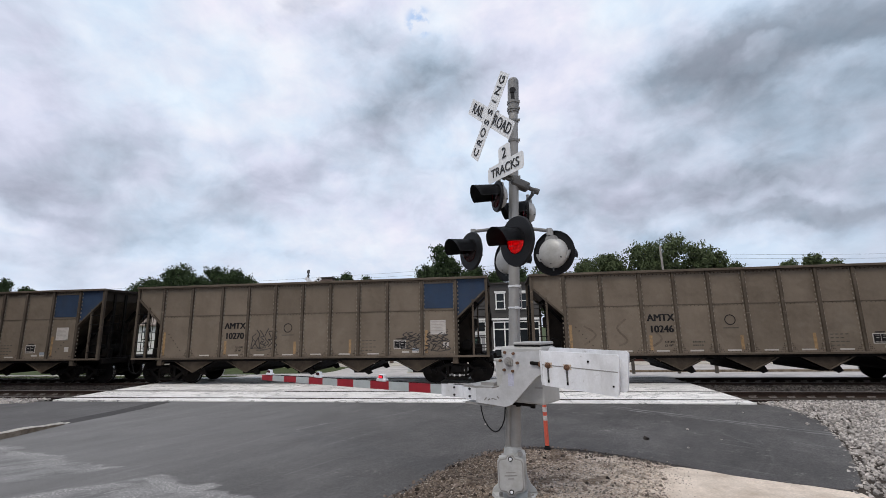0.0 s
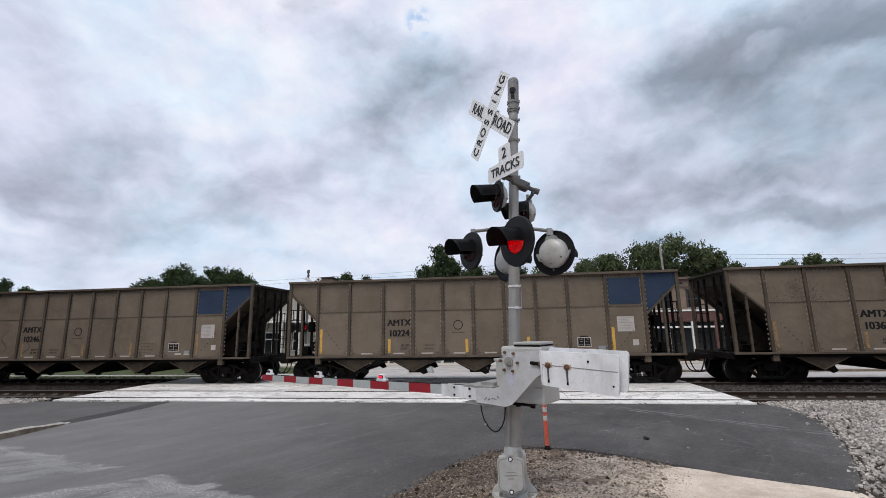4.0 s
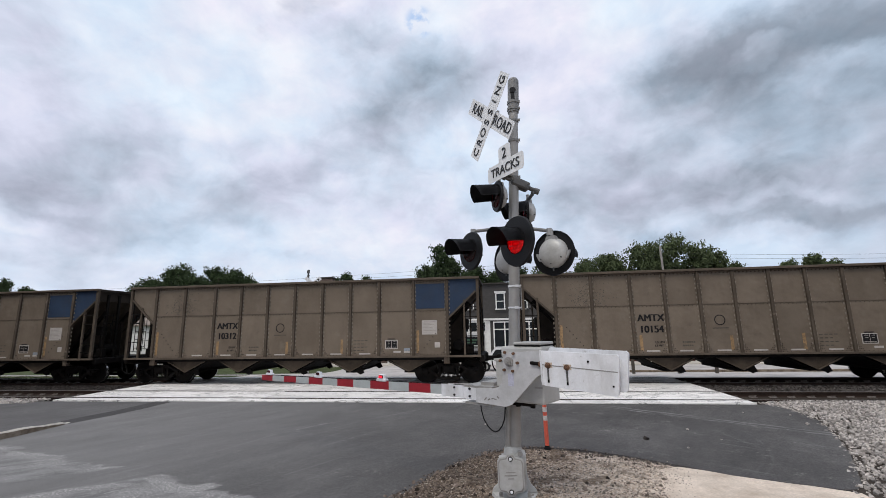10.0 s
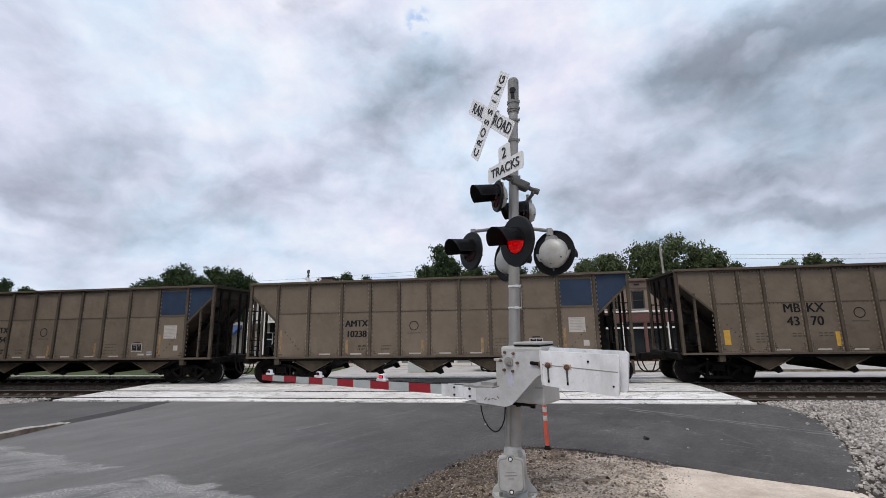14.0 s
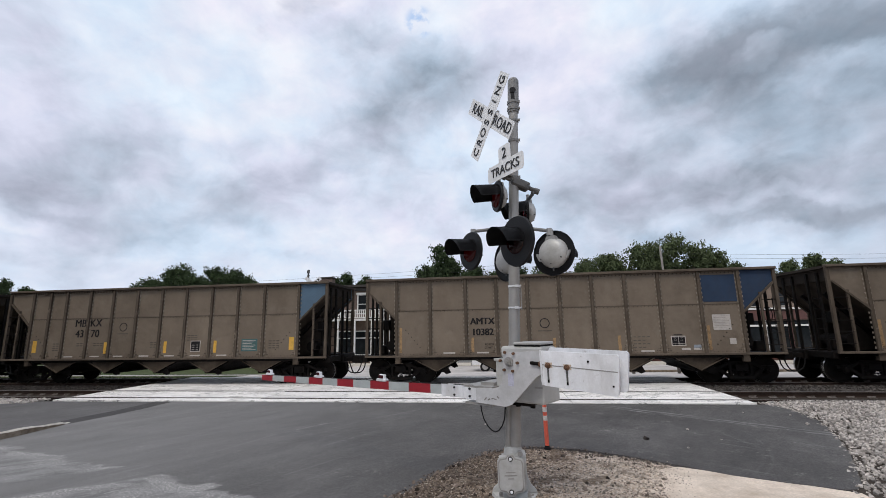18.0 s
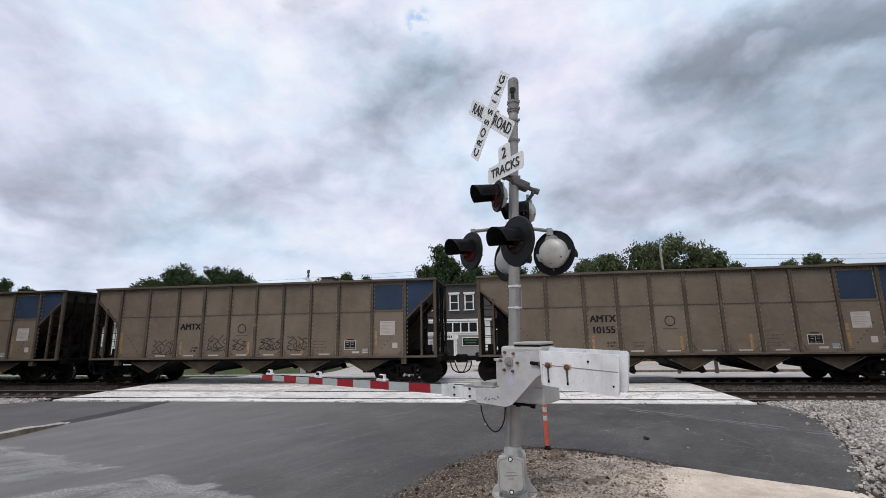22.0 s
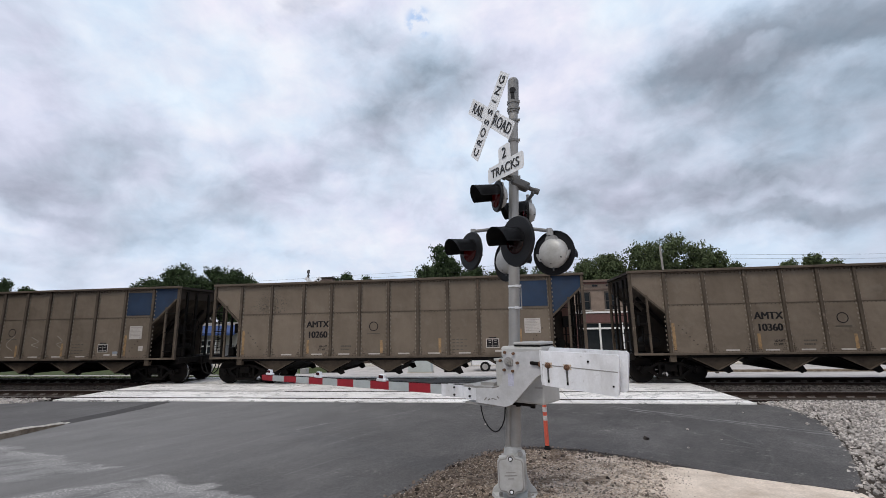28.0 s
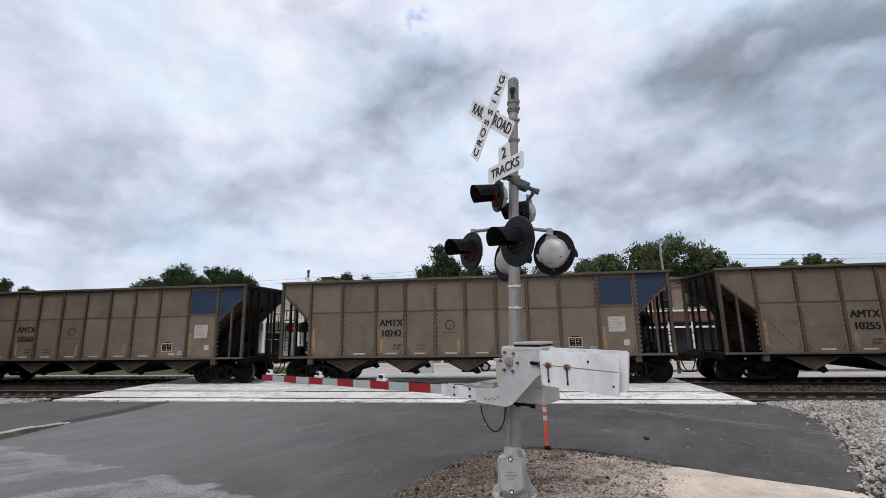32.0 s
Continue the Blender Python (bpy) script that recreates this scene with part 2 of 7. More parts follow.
    if bump:
        bp = node(t, "ShaderNodeBump", [("Strength", bump), ("Distance", 0.02), ("Height", n2.outputs[0])])
        if dent:
            n6 = node(t, "ShaderNodeTexNoise", [("Vector", vec), ("Scale", 1.7), ("Detail", 2.0), ("Roughness", 0.5)])
            soft = node(t, "ShaderNodeBump", [("Strength", dent), ("Distance", 0.12), ("Height", n6.outputs[0])])
            t.links.new(soft.outputs[0], bp.inputs["Normal"])
        t.links.new(bp.outputs[0], b.inputs["Normal"])
    return mat


def glowing(name, colour, strength, cells=0.0):
    """A lamp that gives off light; cells: how many small bright dots to the metre it is made of."""
    mat = bpy.data.materials.new(name)
    mat.use_nodes = True
    t = mat.node_tree
    b = t.nodes["Principled BSDF"]
    b.inputs["Base Color"].default_value = (colour[0] * 0.05, colour[1] * 0.05, colour[2] * 0.05, 1)
    b.inputs["Emission Color"].default_value = (*colour, 1)
    b.inputs["Emission Strength"].default_value = strength
    if cells:
        co = t.nodes.new("ShaderNodeTexCoord")
        dots = node(t, "ShaderNodeTexVoronoi", [("Vector", co.outputs["Object"]), ("Scale", cells), ("Randomness", 0.35)])
        glow = ramp(t, dots.outputs["Distance"], [(0.0, (2.2,) * 3), (0.28, (1.1,) * 3), (0.6, (0.55,) * 3)])
        t.links.new(math_node(t, "MULTIPLY", glow.outputs[0], strength), b.inputs["Emission Strength"])
        warm = ramp(t, dots.outputs["Distance"], [(0.0, (colour[0], colour[1] * 4, colour[2] * 3)), (0.3, colour)])
        t.links.new(warm.outputs[0], b.inputs["Emission Color"])
    return mat


M = {}
M["car"] = surface("hopper_tan_paint", (0.182, 0.147, 0.114), 0.75, var=0.09, scale=0.7, fine=30, bump=0.05, dirt=(0.085, 0.064, 0.046), dirt_amt=0.34, dirt_scale=1.1, streak=0.9, spec=0.06, grain=0.07, vary=0.08, spots=(((0.075, 0.055, 0.040), 0.18, 2.4, 0.60), ((0.225, 0.195, 0.160), 0.24, 1.8, 0.56)), dent=0.6)
M["car_rail"] = surface("hopper_tan_chords", (0.122, 0.098, 0.077), 0.75, var=0.2, scale=1.2, fine=30, bump=0.12, dirt=(0.060, 0.044, 0.032), dirt_amt=0.5, dirt_scale=2.0, spec=0.06, grain=0.12, spots=(((0.10, 0.05, 0.028), 0.4, 6.0, 0.62),))
M["car_frame"] = surface("hopper_tan_ribs", (0.100, 0.080, 0.062), 0.75, var=0.22, scale=1.6, fine=30, bump=0.15, dirt=(0.045, 0.033, 0.025), dirt_amt=0.55, dirt_scale=3.0, streak=3.0, spec=0.06, grain=0.14, spots=(((0.26, 0.215, 0.17), 0.6, 4.0, 0.60), ((0.10, 0.05, 0.028), 0.5, 8.0, 0.60)))
M["teal"] = surface("dark_teal_placard", (0.045, 0.11, 0.11), 0.6, var=0.12, scale=4, bump=0.02)
M["leaf_light"] = surface("pale_summer_leaves", (0.085, 0.108, 0.050), 0.7, var=0.35, scale=0.8, fine=6, bump=0, island=0.35, spec=0.15)
# grimy tan pockets, with the shadow under the sill in the base colour
M["pocket"] = surface("grimy_shaded_pockets", (0.066, 0.051, 0.038), 0.75, var=0.3, scale=2, fine=30, bump=0.15, dirt=(0.10, 0.078, 0.058), dirt_amt=0.5, dirt_scale=3, spec=0.12)
M["bolt"] = surface("galvanised_bolts", (0.25, 0.21, 0.168), 0.6, metal=0.0, var=0.2, scale=9, fine=60, bump=0)
# near-black base: shade under and between the cars is in this colour
M["dark_steel"] = surface("shade_dark_steel", (0.008, 0.007, 0.0066), 0.7, var=0.35, scale=2.5, fine=30, bump=0.2, dirt=(0.022, 0.016, 0.012), dirt_amt=0.5, dirt_scale=4, spec=0.1)
# dark brown with the shade of the gaps between cars put in
M["inside"] = surface("shaded_hopper_inside", (0.034, 0.027, 0.022), 0.75, var=0.3, scale=1.5, fine=20, bump=0.15, spec=0.1)
# grimy tan paint, taken darker to hold the shade below the slope
M["end_sheet"] = surface("grimy_shaded_end_sheet", (0.072, 0.057, 0.045), 0.8, var=0.3, scale=1.2, fine=20, bump=0.12, dirt=(0.03, 0.024, 0.02), dirt_amt=0.6, dirt_scale=1.5, streak=1.5, spec=0.05)
M["tread"] = surface("polished_wheel_tread", (0.45, 0.44, 0.43), 0.25, metal=0.9, var=0.15, scale=6, bump=0.05)
M["blue"] = surface("faded_blue_paint", (0.027, 0.046, 0.085), 0.6, var=0.15, scale=1.5, fine=25, bump=0.08, dirt=(0.04, 0.045, 0.06), dirt_amt=0.4, dirt_scale=2, spec=0.2, grain=0.06)
M["ltblue"] = surface("pale_blue_paint", (0.075, 0.13, 0.19), 0.6, var=0.12, scale=1.5, fine=25, bump=0.08)
M["black_paint"] = surface("black_stencil_paint", (0.018, 0.017, 0.018), 0.6, var=0.3, scale=5, bump=0, spec=0.1)
M["grey_paint"] = surface("grey_stencil_paint", (0.09, 0.08, 0.065), 0.7, var=0.3, scale=5, bump=0, spec=0.1)
M["faint_print"] = surface("faded_fine_print", (0.26, 0.235, 0.21), 0.7, var=0.2, scale=20, bump=0)
M["ghost_scribble"] = surface("rubbed_off_spray_paint", (0.142, 0.113, 0.087), 0.8, var=0.2, bump=0, spec=0.05)
M["pale_label"] = surface("pale_blue_grey_label", (0.25, 0.28, 0.31), 0.6, var=0.15, scale=14, bump=0)
M["yellow"] = surface("yellow_reflective_tape", (0.62, 0.36, 0.06), 0.45, var=0.12, scale=6, bump=0.03)
M["old_yellow"] = surface("grimy_yellow_tape", (0.30, 0.185, 0.085), 0.6, var=0.25, scale=6, bump=0.05, spots=(((0.12, 0.085, 0.055), 0.7, 9.0, 0.52),))
M["placard"] = surface("off_white_placard", (0.46, 0.42, 0.385), 0.6, var=0.12, scale=5, bump=0.03, grain=0.06)
M["white"] = surface("weathered_white_paint", (0.72, 0.71, 0.68), 0.55, var=0.08, scale=3, bump=0.05, dirt=(0.42, 0.40, 0.36), dirt_amt=0.3, dirt_scale=2.5, grain=0.05)
M["scribble"] = surface("black_spray_paint", (0.050, 0.045, 0.043), 0.5, var=0.2, bump=0, spec=0.1)
M["pale_scribble"] = surface("pale_spray_paint", (0.27, 0.235, 0.195), 0.6, var=0.2, bump=0)


def asphalt(name, base, worn, patchy):
    """Rolled asphalt: fine grain, dust, tyre scuffs, and an older worn stretch along the street."""
    mat = bpy.data.materials.new(name)
    mat.use_nodes = True
    t = mat.node_tree
    b = t.nodes["Principled BSDF"]
    co = t.nodes.new("ShaderNodeTexCoord").outputs["Object"]
    sep = node(t, "ShaderNodeSeparateXYZ", [(0, co)])
    px, py = sep.outputs[0], sep.outputs[1]
    nz = lambda vec, scale, detail=6.0, rough=0.6: node(t, "ShaderNodeTexNoise", [("Vector", vec), ("Scale", scale), ("Detail", detail), ("Roughness", rough)]).outputs[0]
    stretch = lambda turn, sx, sy: node(t, "ShaderNodeMapping", [("Vector", co), ("Rotation", (0, 0, radians(turn))), ("Scale", (1 / sx, 1 / sy, 1))], vector_type="TEXTURE").outputs[0]
    mul = lambda a, c: math_node(t, "MULTIPLY", a, c)
    add = lambda a, c: math_node(t, "ADD", c, a) if isinstance(a, float) else math_node(t, "ADD", a, c)
    band = lambda v, lo, hi, amt=1.0: node(t, "ShaderNodeMapRange", [(0, v), (1, lo), (2, hi), (3, 0.0), (4, amt)], interpolation_type="SMOOTHSTEP").outputs[0]
    grain = ramp(t, nz(co, 95.0, 5.0, 0.75), [(0.28, (0.50,) * 3), (0.5, (0.98,) * 3), (0.72, (1.65,) * 3)]).outputs[0]
    cloud = ramp(t, nz(co, 0.5, 8.0, 0.62), [(0.3, tuple(c * 0.72 for c in base)), (0.7, tuple(c * 1.24 for c in base))]).outputs[0]
    blotch = ramp(t, nz(stretch(58, 0.5, 1.3), 1.9, 7.0, 0.65), [(0.32, (0.82, 0.825, 0.83)), (0.68, (1.15, 1.14, 1.13))]).outputs[0]
    cloud = mix(t, 1.0, cloud, blotch, "MULTIPLY")
    col = mix(t, 1.0, cloud, grain, "MULTIPLY")
    pebble = ramp(t, nz(co, 26.0, 6.0, 0.8), [(0.30, (0.62,) * 3), (0.5, (1.0,) * 3), (0.70, (1.42,) * 3)]).outputs[0]
    col = mix(t, 1.0, col, pebble, "MULTIPLY")
    # dry, dusty film on the left half of the street, thinning out to the right
    film = mul(band(px, 5.5, -3.0, 0.55 if patchy else 0.28), ramp(t, nz(stretch(62, 0.35, 1.5), 0.8, 7.0, 0.6), [(0.35, (0.62,) * 3), (0.65, (1, 1, 1))]).outputs[0])
    col = mix(t, film, col, worn)
    # long faint tyre tracks, broken by noise
    for turn, sx, sy, lo, amt, (xa, xb) in ((-38.0, 0.10, 6.5, 0.575, 0.30, (4.0, 8.0)), (60, 0.12, 6.0, 0.57, 0.30, (6.0, 0.0)), (-82, 0.16, 7.0, 0.60, 0.22, (6.0, 9.0))):
        streak = band(nz(stretch(turn, sx, sy), 1.0, 7.0, 0.62), lo, lo + 0.08)
        spots = band(nz(co, 1.1, 6.0), 0.44, 0.60)
        col = mix(t, mul(mul(streak, spots), band(px, xa, xb, amt)), col, worn)
    dust = band(nz(co, 1.7, 10.0, 0.72), 0.52, 0.70)
    fleck = band(nz(co, 15.0, 8.0, 0.8), 0.50, 0.64)
    col = mix(t, mul(mul(dust, fleck), add(0.5, band(px, 5.5, 8.0, 0.5))), col, (0.36, 0.34, 0.32))
    if patchy:
        # single scuffs left by wheels
        for x0, y0, x1, y1, w, amt in ((0.02, -8.89, 0.61, -7.26, 0.03, 0.30), (0.61, -7.26, 1.24, -6.24, 0.045, 0.6), (-4.18, -8.05, -4.24, -7.4, 0.03, 0.75), (-3.6, -7.3, -2.2, -5.2, 0.03, 0.3), (1.9, -8.2, 2.6, -6.9, 0.03, 0.35), (2.2, -5.6, 3.1, -4.4, 0.03, 0.4), (-1.2, -6.6, 0.3, -4.6, 0.025, 0.25)):
            n = math.hypot(x1 - x0, y1 - y0)
            ux, uy = (x1 - x0) / n, (y1 - y0) / n
            run = add(add(mul(px, ux), mul(py, uy)), -(x0 * ux + y0 * uy))
            off = math_node(t, "ABSOLUTE", add(add(add(mul(px, -uy), mul(py, ux)), x0 * uy - y0 * ux), mul(add(nz(co, 1.6, 3.0), -0.5), 0.14)))
            hit = mul(mul(band(off, w, w * 0.2), mul(band(run, 0.0, 0.1), band(run, n, n - 0.15))), band(nz(co, 5.0, 5.0, 0.7), 0.42, 0.58))
            col = mix(t, mul(hit, amt), col, worn)
        # a double scrape across the turn, and two arcs left by a tight wheel
        wob = mul(add(nz(co, 0.8, 3.0), -0.5), 0.30)
        across = add(add(mul(px, 0.627), mul(py, 0.779)), add(wob, -1.722))
        gone = mul(band(nz(stretch(-38.9, 0.8, 3.0), 1.6, 6.0, 0.7), 0.40, 0.56), band(px, 7.3, 8.6))
        for c, w, amt in ((0.0, 0.055, 0.85), (-0.20, 0.07, 0.55)):
            d = math_node(t, "ABSOLUTE", add(across, c))
            col = mix(t, mul(mul(band(d, w, w * 0.25), gone), amt), col, worn)
        dx, dy = add(px, -5.46), add(py, 6.40)
        rad = math_node(t, "SQRT", add(mul(dx, dx), mul(dy, dy)))
        rub = mul(mul(band(py, -5.8, -6.6), band(px, 7.8, 8.6)), band(nz(co, 2.4, 6.0), 0.38, 0.60))
        for c, amt in ((4.36, 0.10), (4.24, 0.05)):
            d = math_node(t, "ABSOLUTE", add(rad, -c))
            col = mix(t, mul(mul(band(d, 0.035, 0.006), rub), amt), col, worn)
        # the older surface, worn pale along its ragged edge
        far = add(mul(py, -1.0), mul(px, -0.31))
        ragged = add(far, mul(add(nz(stretch(40, 0.7, 1.6), 1.0, 9.0, 0.62), -0.5), 1.1))
        # a tongue of fresh asphalt laid into the older surface
        cross = add(add(mul(px, -0.6), mul(py, 0.8)), mul(add(nz(co, 1.3, 7.0, 0.6), -0.5), 0.5))
        tongue = mul(band(cross, -8.05, -7.92), band(cross, -7.18, -7.32))
        old = mul(band(ragged, 9.93, 10.03), add(1.0, mul(tongue, -0.92)))
        bare = ramp(t, nz(co, 34.0, 6.0, 0.75), [(0.34, (0.13, 0.128, 0.128)), (0.50, (0.26, 0.255, 0.25)), (0.60, (0.52, 0.50, 0.48)), (0.70, (0.74, 0.71, 0.68))]).outputs[0]
        grey = ramp(t, nz(co, 60.0, 5.0, 0.7), [(0.3, (0.12, 0.118, 0.117)), (0.7, (0.29, 0.285, 0.28))]).outputs[0]
        grey = mix(t, 1.0, grey, ramp(t, nz(stretch(40, 0.6, 1.5), 1.6, 8.0, 0.65), [(0.34, (0.72,) * 3), (0.66, (1.25,) * 3)]).outputs[0], "MULTIPLY")
        streaky = nz(stretch(40, 0.75, 1.7), 1.15, 10.0, 0.68)
        body = mix(t, band(streaky, 0.30, 0.40), col, grey)
        rim = mul(math_node(t, "MAXIMUM", band(ragged, 10.50, 10.03), mul(band(cross, -8.5, -8.06), band(cross, -8.0, -8.06))), band(nz(stretch(-10, 0.6, 1.5), 1.4, 8.0, 0.65), 0.40, 0.50))
        tear = math_node(t, "MAXIMUM", mul(band(streaky, 0.49, 0.60), 0.75), mul(band(nz(stretch(48, 0.5, 2.2), 0.8, 10.0, 0.72), 0.53, 0.60), band(nz(co, 9.0, 6.0, 0.75), 0.40, 0.55)))
        body = mix(t, math_node(t, "MAXIMUM", mul(tear, 0.85), rim), body, bare)
        col = mix(t, old, col, body)
    t.links.new(col, b.inputs["Base Color"])
    b.inputs["Roughness"].default_value = 0.85
    b.inputs["Specular IOR Level"].default_value = 0.22
    bp = node(t, "ShaderNodeBump", [("Strength", 0.7), ("Distance", 0.012), ("Height", nz(co, 110.0, 5.0, 0.7))])
    t.links.new(bp.outputs[0], b.inputs["Normal"])
    return mat


M["asphalt"] = asphalt("fresh_asphalt", (0.094, 0.090, 0.089), (0.285, 0.280, 0.276), True)
M["asphalt_side"] = asphalt("side_asphalt", (0.078, 0.076, 0.079), (0.26, 0.25, 0.24), False)
M["asphalt_dark"] = asphalt("tarred_joint", (0.034, 0.033, 0.034), (0.16, 0.155, 0.15), False)
M["concrete"] = surface("crossing_panel_concrete", (0.86, 0.835, 0.81), 0.8, var=0.08, scale=0.8, fine=50, bump=0.2, dirt=(0.20, 0.19, 0.17), dirt_amt=0.35, dirt_scale=1.2, spec=0.25, cracks=0.85, grain=0.10, vary=0.06, spots=(((0.13, 0.12, 0.11), 0.65, 3.0, 0.64), ((0.3, 0.28, 0.26), 0.6, 12.0, 0.62)))
M["rail"] = surface("rusty_rail", (0.040, 0.026, 0.020), 0.7, metal=0.2, var=0.25, scale=5, bump=0.2, spec=0.2)
M["rail_top"] = surface("worn_rail_head", (0.20, 0.175, 0.16), 0.4, metal=0.7, var=0.15, scale=8, bump=0.05)
M["ballast"] = surface("limestone_ballast", (0.42, 0.385, 0.355), 0.9, var=0.2, scale=8, fine=40, bump=0.4, island=0.5, spec=0.15)
# ballast colour lowered to hold the shade beside the cars
M["mid_ballast"] = surface("shaded_ballast", (0.088, 0.079, 0.073), 0.95, var=0.25, scale=8, fine=40, bump=0.3, island=0.6, spec=0.1)
M["dull_alu"] = surface("dull_aluminium", (0.115, 0.113, 0.110), 0.55, metal=0.2, var=0.15, scale=4, bump=0.08)
# bed colour taken darker for the shade on and beneath the tracks
M["bed"] = surface("darkened_ballast_bed", (0.052, 0.043, 0.036), 0.95, var=0.25, scale=3, fine=35, bump=0.8, spec=0.1)
M["tie"] = surface("creosoted_tie", (0.055, 0.038, 0.028), 0.85, var=0.3, scale=6, bump=0.4, spec=0.1)
M["dirt"] = surface("gravelly_dirt", (0.40, 0.315, 0.245), 0.95, var=0.35, scale=2.6, fine=34, bump=1.0, dirt=(0.085, 0.060, 0.044), dirt_amt=0.95, dirt_scale=0.75, spec=0.1, grain=0.3, spots=(((0.42, 0.37, 0.31), 0.7, 30.0, 0.60), ((0.03, 0.026, 0.024), 0.7, 22.0, 0.60)))
def soil(name):
    """Dug-over verge soil: dark with asphalt crumbs on one side, running out to pale sandy dirt on the other."""
    mat = bpy.data.materials.new(name)
    mat.use_nodes = True
    t = mat.node_tree
    b = t.nodes["Principled BSDF"]
    co = t.nodes.new("ShaderNodeTexCoord").outputs["Object"]
    sep = node(t, "ShaderNodeSeparateXYZ", [(0, co)])
    nz = lambda scale, detail=7.0, rough=0.65: node(t, "ShaderNodeTexNoise", [("Vector", co), ("Scale", scale), ("Detail", detail), ("Roughness", rough)]).outputs[0]
    band = lambda v, lo, hi, amt=1.0: node(t, "ShaderNodeMapRange", [(0, v), (1, lo), (2, hi), (3, 0.0), (4, amt)], interpolation_type="SMOOTHSTEP").outputs[0]
    run = math_node(t, "ADD", sep.outputs[0], math_node(t, "MULTIPLY", math_node(t, "SUBTRACT", nz(1.6), 0.5), 3.2))
    run = math_node(t, "ADD", run, math_node(t, "MULTIPLY", sep.outputs[1], -0.25))
    dark = ramp(t, nz(28.0), [(0.34, (0.035, 0.027, 0.021)), (0.5, (0.125, 0.094, 0.071)), (0.64, (0.32, 0.26, 0.20))]).outputs[0]
    brown = ramp(t, nz(22.0), [(0.34, (0.10, 0.068, 0.048)), (0.5, (0.33, 0.25, 0.185)), (0.62, (0.66, 0.55, 0.45))]).outputs[0]
    pale = ramp(t, nz(30.0), [(0.34, (0.28, 0.21, 0.16)), (0.5, (0.60, 0.495, 0.40)), (0.64, (0.86, 0.78, 0.69))]).outputs[0]
    col = mix(t, band(run, 7.0, 8.4), dark, brown)
    col = mix(t, band(run, 8.2, 9.5), col, pale)
    chip = band(nz(33.0, 3.0, 0.55), 0.60, 0.65)
    col = mix(t, math_node(t, "MULTIPLY", chip, 0.75), col, (0.74, 0.67, 0.59))
    clod = band(nz(13.0, 5.0, 0.6), 0.60, 0.66)
    col = mix(t, math_node(t, "MULTIPLY", clod, 0.8), col, (0.045, 0.032, 0.024))
    damp = band(nz(2.4, 6.0, 0.6), 0.52, 0.62)
    col = mix(t, math_node(t, "MULTIPLY", damp, 0.6), col, (0.085, 0.055, 0.036))
    t.links.new(col, b.inputs["Base Color"])
    b.inputs["Roughness"].default_value = 0.95
    b.inputs["Specular IOR Level"].default_value = 0.1
    bp = node(t, "ShaderNodeBump", [("Strength", 1.0), ("Distance", 0.05), ("Height", nz(20.0, 8.0, 0.7))])
    t.links.new(bp.outputs[0], b.inputs["Normal"])
    return mat


M["soil"] = soil("verge_soil")
M["sand"] = surface("dusty_concrete_apron", (0.66, 0.565, 0.475), 0.9, var=0.14, scale=1.6, fine=30, bump=0.5, dirt=(0.40, 0.32, 0.25), dirt_amt=0.7, dirt_scale=2.2, spec=0.15, grain=0.14, spots=(((0.25, 0.2, 0.16), 0.6, 20.0, 0.63), ((0.70, 0.64, 0.56), 0.5, 14.0, 0.60)))
M["grass"] = surface("summer_grass", (0.066, 0.082, 0.036), 0.9, var=0.3, scale=1.5, fine=30, bump=0.8, spec=0.1)
M["galv"] = surface("galvanised_steel", (0.35, 0.338, 0.322), 0.48, metal=0.35, var=0.10, scale=4, fine=45, bump=0.08, dirt=(0.24, 0.235, 0.23), dirt_amt=0.35, dirt_scale=3, grain=0.05)
M["sleeve"] = surface("weathered_mast_sleeve", (0.215, 0.213, 0.21), 0.55, metal=0.2, var=0.14, scale=4, bump=0.08, dirt=(0.13, 0.125, 0.12), dirt_amt=0.4, dirt_scale=3, grain=0.06)
M["gate_steel"] = surface("galvanised_gate_plate", (0.56, 0.56, 0.57), 0.5, metal=0.1, var=0.14, scale=3.0, fine=50, bump=0.06, dirt=(0.34, 0.335, 0.33), dirt_amt=0.55, dirt_scale=2.2, grain=0.06, spots=(((0.24, 0.22, 0.20), 0.5, 9.0, 0.64), ((0.68, 0.68, 0.70), 0.5, 6.0, 0.60)))
M["housing_paint"] = surface("pale_grey_housing_paint", (0.47, 0.465, 0.45), 0.55, var=0.08, scale=3, fine=40, bump=0.08, dirt=(0.28, 0.265, 0.24), dirt_amt=0.4, dirt_scale=4, grain=0.05)
M["alu"] = surface("aluminium_paint", (0.36, 0.36, 0.36), 0.5, metal=0.25, var=0.08, scale=3, fine=40, bump=0.08, dirt=(0.24, 0.225, 0.2), dirt_amt=0.35, dirt_scale=3, grain=0.05)
M["white_metal"] = surface("white_painted_metal", (0.78, 0.79, 0.82), 0.5, var=0.10, scale=4, fine=50, bump=0.06, dirt=(0.45, 0.44, 0.43), dirt_amt=0.6, dirt_scale=3.0, streak=1.3, grain=0.05, spots=(((0.30, 0.28, 0.26), 0.55, 11.0, 0.63), ((0.22, 0.15, 0.10), 0.5, 26.0, 0.68)))
M["faded_label"] = surface("faded_violet_sticker", (0.50, 0.50, 0.60), 0.6, var=0.1, scale=12, bump=0.02)
M["scuff"] = surface("dark_scuffs", (0.22, 0.21, 0.20), 0.7, var=0.3, scale=30, bump=0)
M["rust_stain"] = surface("thin_rust_stain", (0.50, 0.40, 0.31), 0.7, var=0.25, scale=18, bump=0)
M["lamp_black"] = surface("matt_black_enamel", (0.013, 0.013, 0.0145), 0.5, var=0.2, scale=4, bump=0.05, spec=0.2, grain=0.05)
